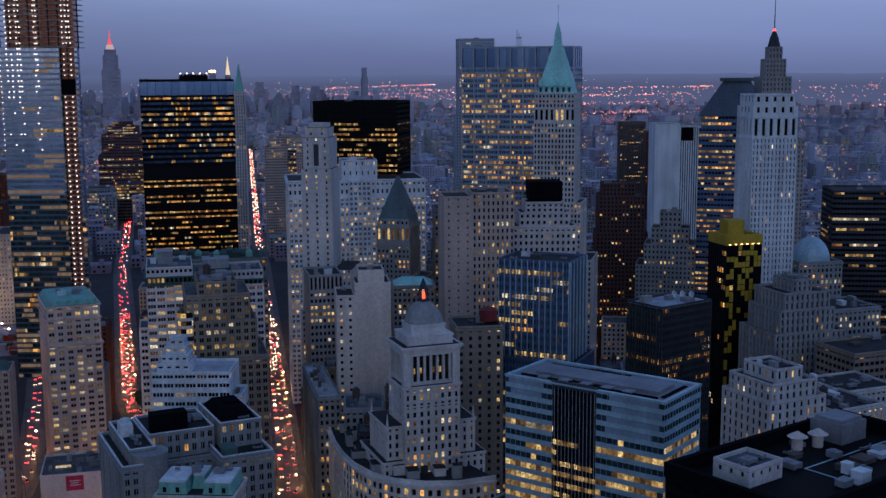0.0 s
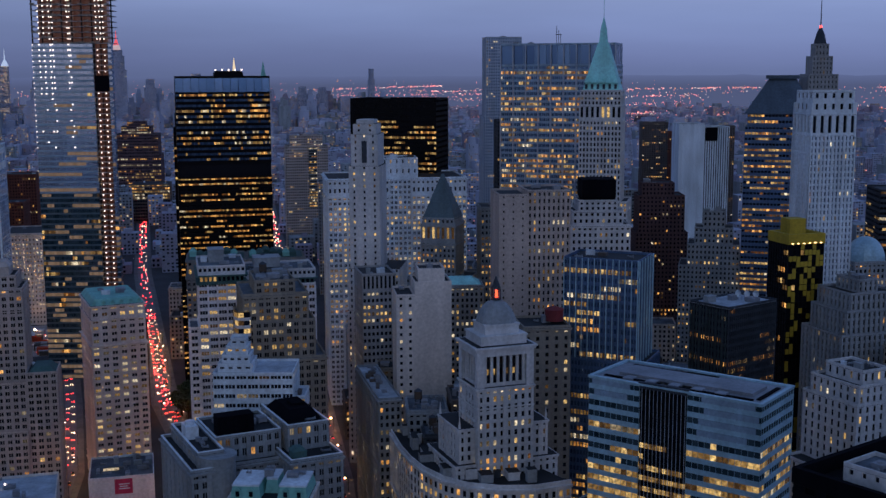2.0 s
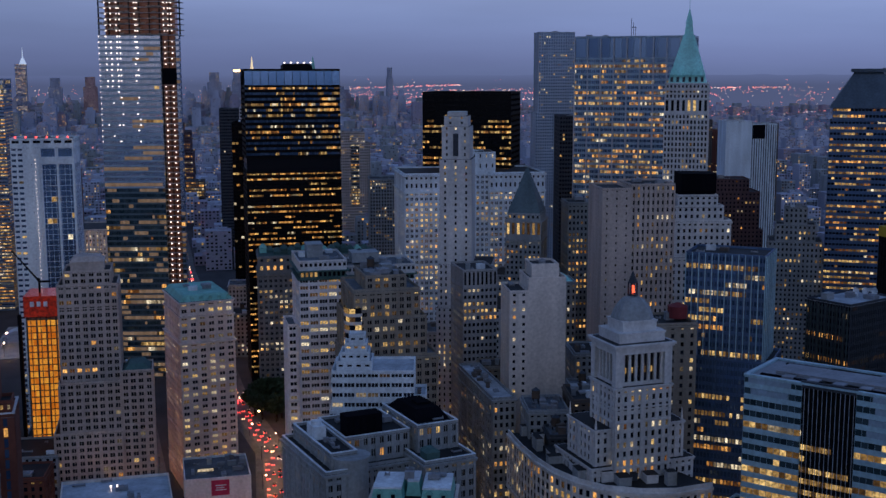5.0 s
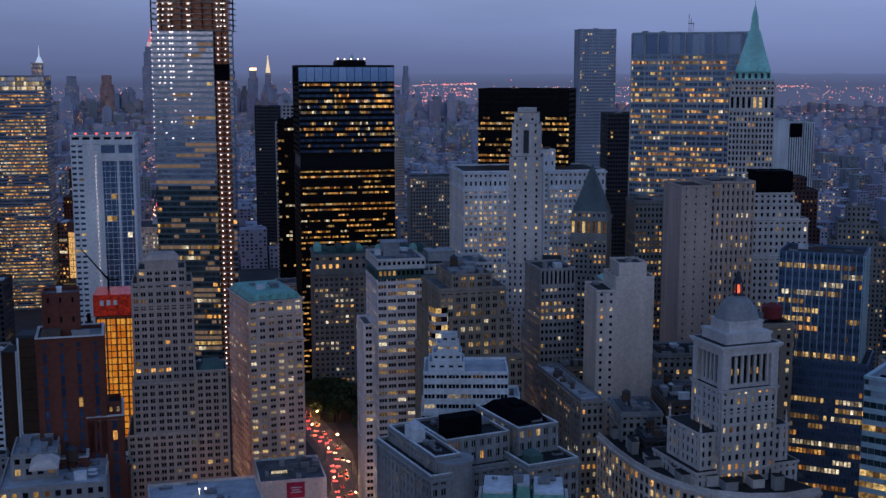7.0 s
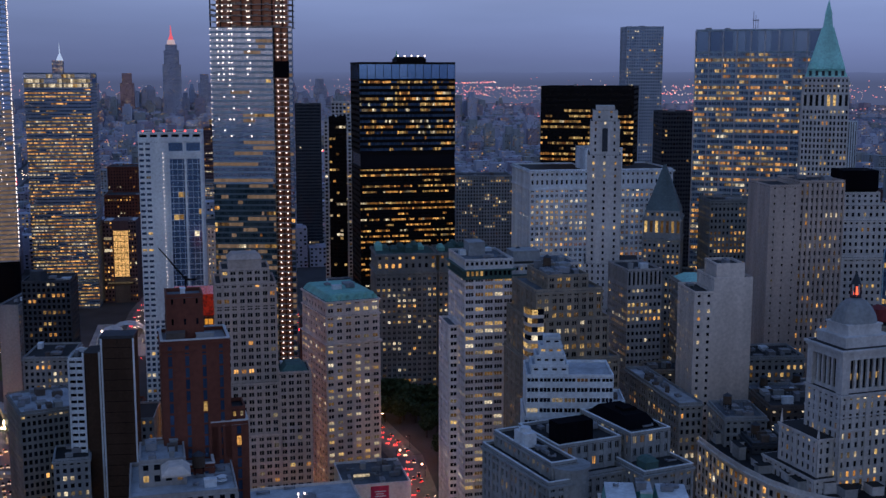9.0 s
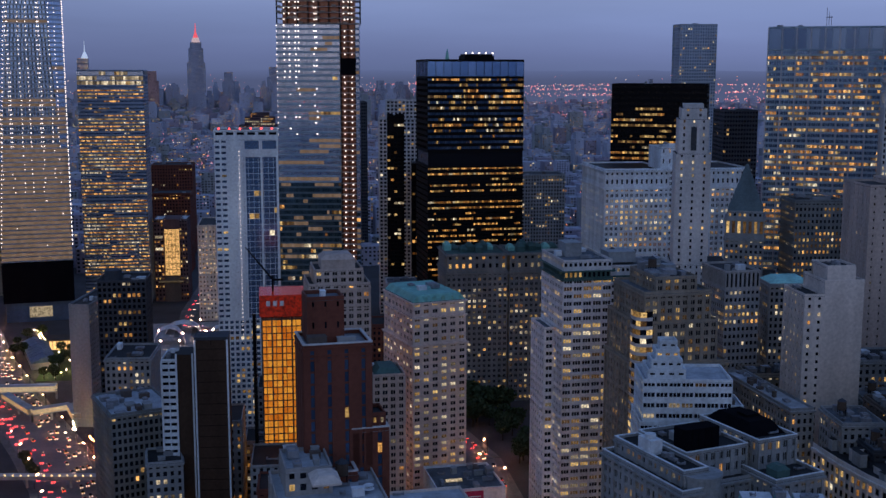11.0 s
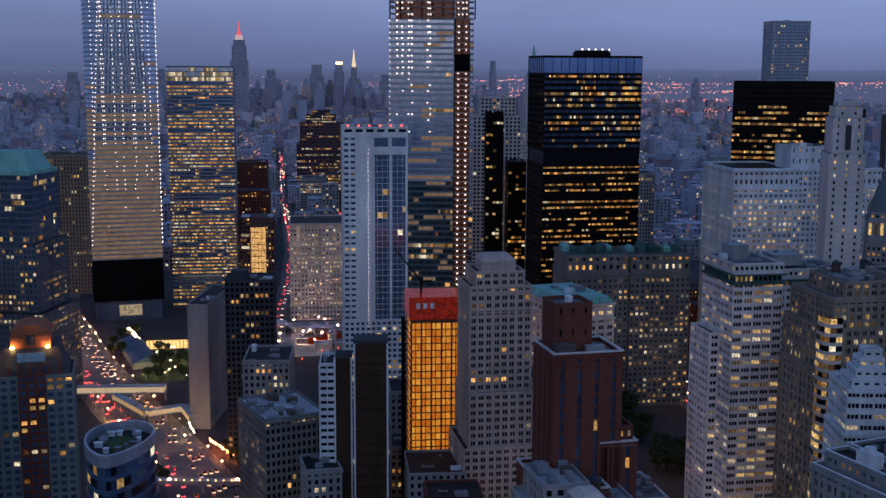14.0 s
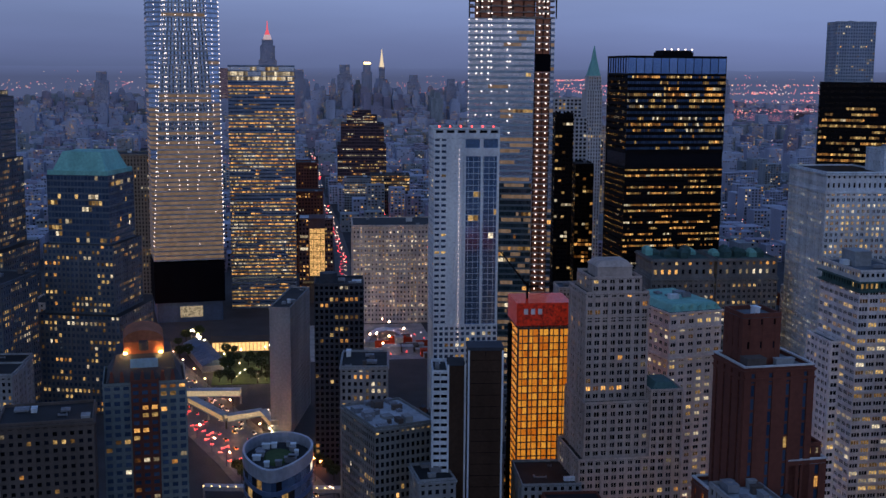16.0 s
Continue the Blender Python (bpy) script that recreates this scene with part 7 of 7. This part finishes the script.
def tree(seed):
    rng = random.Random(seed)
    root = thing("tree", "dark leafy street tree with a ragged crown", "tree", 0, 0, group="trees")
    g = Geo()
    g.disc(0, 0, 0.28, 0.18, 0, 3.2, 7)
    for k in range(5):
        a, q = k * 1.26 + rng.random(), rng.uniform(1.2, 2.2)
        x, y = math.cos(a) * q, math.sin(a) * q
        g.loft([(-0.1, -0.1), (0.1, -0.1), (0.1, 0.1), (-0.1, 0.1)], [(x - 0.04, y - 0.04), (x + 0.04, y - 0.04), (x + 0.04, y + 0.04), (x - 0.04, y + 0.04)], 2.8, rng.uniform(4.8, 6.4))
    part("trunk", g, BARK, root)
    g = Geo()
    for k in range(420):
        v = Vector((rng.gauss(0, 1), rng.gauss(0, 1), rng.gauss(0, 1))).normalized() * rng.uniform(0.55, 1.0) ** 0.5
        c = Vector((v.x * 2.9, v.y * 2.9, 5.6 + v.z * 2.3)) + Vector((rng.gauss(0, 0.4), rng.gauss(0, 0.4), rng.gauss(0, 0.3)))
        a, b = Vector((rng.gauss(0, 1), rng.gauss(0, 1), rng.gauss(0, 1))).normalized() * 0.42, Vector((rng.gauss(0, 1), rng.gauss(0, 1), rng.gauss(0, 1))).normalized() * 0.36
        g.face([tuple(c - a - b), tuple(c + a - b), tuple(c + a + b), tuple(c - a + b)])
    part("crown", g, LEAF, root)
    return root


TREES = [tree(500), tree(501)]
spots = [(rng.uniform(-114, -70), rng.uniform(345, 405), rng.uniform(1.6, 2.6)) for k in range(26)]
spots += [(rng.uniform(-90, -62), rng.uniform(262, 345), rng.uniform(1.5, 2.3)) for k in range(16)]
spots += [(rng.uniform(-392, -340), rng.uniform(520, 615), rng.uniform(0.8, 1.3)) for k in range(34)]
spots += [(rng.uniform(-430, -405), rng.uniform(600, 690), rng.uniform(0.8, 1.4)) for k in range(10)]
spots += [(-312 - 4 * k + rng.uniform(-2, 2), 300 + 12 * k, rng.uniform(0.8, 1.2)) for k in range(5)] + [(-362 - 3 * k, 300 + 9 * k, rng.uniform(0.9, 1.3)) for k in range(4)]
todo = list(TREES)
for x, y, s in spots:
    m = pose(x, y, 0, 0, 0, rng.uniform(0, 360))
    if todo:
        ob = todo.pop()
        ob.matrix_world = m
        ob.scale = (s, s, s)
    else:
        ob = copy_thing(rng.choice(TREES), m)
        ob.scale = (s, s, s)

# Lawn with small lamps, and the lit pavilion
g = Geo()
g.box(-394, -346, 520, 616, 0, 0.12)
tagged(new("lawn", g.mesh("lawn", [GRASS])), "green lawn between paths", "lawn", kind="structure")


def garden_lamp(x, y):
    root = thing("garden_lamp", "low garden lamp with a warm globe", "lamp", x, y, group="garden lamps")
    part("pole", (lambda q: (q.disc(0, 0, 0.06, 0.05, 0.1, 3.2, 5), q)[1])(Geo()), STEEL, root)
    part("globe", (lambda q: (q.disc(0, 0, 0.1, 0.34, 3.2, 3.5, 8), q.disc(0, 0, 0.34, 0.1, 3.5, 3.8, 8), q)[2])(Geo()), GARDEN, root)
    return root


G0 = garden_lamp(-350, 525)
for k in range(34):
    copy_thing(G0, pose(rng.uniform(-394, -346), rng.uniform(522, 640), 0, 0, 0, 0))
root = thing("pavilion", "low glass pavilion lit warm from inside", "building", -398, 622)
part("lit_hall", (lambda q: (q.box(0.6, 45.4, 0.6, 17.4, 0, 7.5), q)[1])(Geo()), lit("pavilion_light", (1.0, 0.55, 0.18), (1.0, 0.66, 0.28), 1.3, True), root)
part("roof", (lambda q: (q.box(-1, 47, -1, 19, 7.5, 8.6), q)[1])(Geo()), TIMBER, root)
for k in range(16):
    part("column", (lambda q: (q.box(k * 3, k * 3 + 0.35, 0.1, 0.55, 0, 7.5), q)[1])(Geo()), STEEL, root)


def footbridge(label, pts, z, w, h, glow):
    root = thing("footbridge", label, "bridge", pts[0][0], pts[0][1])
    for (x0, y0), (x1, y1) in zip(pts, pts[1:]):
        q = math.hypot(x1 - x0, y1 - y0)
        nx, ny = -(y1 - y0) / q * w / 2, (x1 - x0) / q * w / 2
        bx, by = pts[0]
        out = [(x0 - nx - bx, y0 - ny - by), (x1 - nx - bx, y1 - ny - by), (x1 + nx - bx, y1 + ny - by), (x0 + nx - bx, y0 + ny - by)]
        part("deck", (lambda g: (g.loft(out, out, z - 0.7, z), g)[1])(Geo()), CONC, root)
        g = Geo()
        for i, j in ((0, 1), (3, 2)):
            a, b = Vector(out[i]), Vector(out[j])
            o = Vector((nx, ny)).normalized() * (0.15 if i == 0 else -0.15)
            lo = [tuple(a), tuple(b), tuple(b + o), tuple(a + o)]
            g.loft(lo if i == 0 else lo[::-1], lo if i == 0 else lo[::-1], z, z + h)
        part("side_glazing", g, glow, root)
        part("canopy", (lambda g: (g.loft(out, out, z + h, z + h + 0.4), g)[1])(Geo()), SNOWY, root)
        n = max(2, int(q / 22))
        for k in range(n + 1):
            t = k / n
            x, y = x0 + (x1 - x0) * t - bx, y0 + (y1 - y0) * t - by
            part("pier", (lambda g: (g.box(x - 0.6, x + 0.6, y - 0.6, y + 0.6, 0, z - 0.7), g)[1])(Geo()), CONC, root)
    return root


BRIDGE_GLOW = lit("bridge_light", (1.0, 0.62, 0.28), (1.0, 0.78, 0.5), 0.42, True)
footbridge("covered concrete footbridge with lit windows over the road", [(-462, 478), (-372, 470)], 6.5, 7, 3.6, BRIDGE_GLOW)
footbridge("white covered footbridge with an angled ramp", [(-404, 458), (-380, 414), (-357, 424), (-350, 398)], 6.0, 5.5, 3.0, BRIDGE_GLOW)

root = footbridge("open footbridge with a string of small lamps", [(-388, 292), (-316, 279)], 6.0, 5.0, 1.2, CONC)
for k in range(18):
    part("deck_lamp", (lambda g: (g.disc(72 * k / 17, -13 * k / 17 - 2.4, 0.3, 0.3, 7.6, 8.2, 6), g)[1])(Geo()), WARM_BULB, root)

# Blue roofed hall in the garden
root = thing("market_hall", "low hall under a dull blue gabled roof", "building", -402, 556, 14)
part("wall", (lambda g: (g.box(0.5, 19.5, 0.5, 79.5, 0, 5), g)[1])(Geo()), GREY, root)
part("roof", (lambda g: (g.loft(rect(0, 20, 0, 80), rect(9.6, 10.4, 0, 80), 5, 9), g)[1])(Geo()), surface("dull_blue_roofing", (0.10, 0.17, 0.26), 0.6), root)
for k in range(10):
    part("rib", (lambda g: (g.loft(rect(-0.1, 20.1, k * 8.4 + 1, k * 8.4 + 1.3), rect(9.6, 10.4, k * 8.4 + 1, k * 8.4 + 1.3), 5.1, 9.15), g)[1])(Geo()), NAVY, root)
for k in range(14):
    copy_thing(G0, pose(-418 + k * 1.2 + rng.uniform(-2, 2), 690 - k * 4, 0, 0, 0, 0))
for k in range(12):
    copy_thing(G0, pose(-352 + rng.uniform(-3, 3), 376 + k * 6, 0, 0, 0, 0))

# Works site with floodlights
root = thing("works_site", "building site with orange floodlit sheds and low walls", "building site", -276, 580)
part("dusty_ground", (lambda g: (g.box(-44, 60, 0, 130, 0, 0.15), g)[1])(Geo()), CONC, root, "pale concrete ground of the site")
for k in range(16):
    x, y, w, d, h = rng.uniform(0, 46), rng.uniform(0, 86), rng.uniform(6, 16), rng.uniform(5, 12), rng.uniform(3, 9)
    part("shed", (lambda g: (g.box(x, x + w, y, y + d, 0, h), g.box(x - 0.3, x + w + 0.3, y - 0.3, y + d + 0.3, h, h + 0.3), g)[2])(Geo()), rng.choice((ORANGE, CONC, SNOWY, BROWN)), root)
for x0, y0, w, d, h in ((-38, 40, 26, 16, 15), (-30, 84, 30, 18, 9), (6, 60, 30, 14, 10)):
    g = Geo()
    for i in range(6):
        a0, a1 = radians(i * 30), radians(i * 30 + 30)
        g.loft(rect(x0 + w * (1 - math.cos(a0)) / 2, x0 + w * (1 - math.cos(a0)) / 2 + 0.3, y0, y0 + d), rect(x0 + w * (1 - math.cos(a1)) / 2, x0 + w * (1 - math.cos(a1)) / 2 + 0.3, y0, y0 + d), h * math.sin(a0), h * math.sin(a1) + 0.01)
    part("arched_shed", g, PALE_ROOF, root, "pale arched shed under floodlights")
for k in range(5):
    x, y = rng.uniform(4, 44), rng.uniform(20, 70)
    part("hoarding", (lambda g: (g.box(x, x + 12, y, y + 0.3, 0, 6), g)[1])(Geo()), ORANGE, root)
for k in range(15):
    x, y = rng.uniform(2, 56), rng.uniform(-20, 100)
    part("warning_light", (lambda g: (g.disc(x, y, 0.45, 0.35, 2.2, 3.0, 6), g)[1])(Geo()), RED_BULB if k % 3 else WHITE_BULB, root)
    part("post", (lambda g: (g.disc(x, y, 0.06, 0.06, 0, 2.2, 4), g)[1])(Geo()), STEEL, root)
for k in range(12):
    x, y = rng.uniform(-40, 56), rng.uniform(4, 100)
    part("floodlight", (lambda g: (g.disc(x, y, 0.4, 0.4, 11, 11.5, 6), g)[1])(Geo()), FLOOD, root)
    part("pole", (lambda g: (g.disc(x, y, 0.1, 0.1, 0, 11, 5), g)[1])(Geo()), STEEL, root)

# Bright red and amber warning lamps at the tunnel mouth
for k in range(12):
    root = thing("warning_lamp", "glowing amber warning lamp on a post", "lamp", -339 + k * 1.5 + rng.uniform(-0.6, 0.6), 366 - k * 3.2, group="warning lamps")
    part("post", (lambda g: (g.disc(0, 0, 0.08, 0.08, 0, 3.0, 5), g)[1])(Geo()), STEEL, root)
    part("lamp_head", (lambda g: (g.disc(0, 0, 0.5, 0.4, 3.0, 3.8, 7), g)[1])(Geo()), lamp_mat("amber_warning", (1.0, 0.20, 0.05), 70.0) if k == 0 else bpy.data.materials["amber_warning"], root)
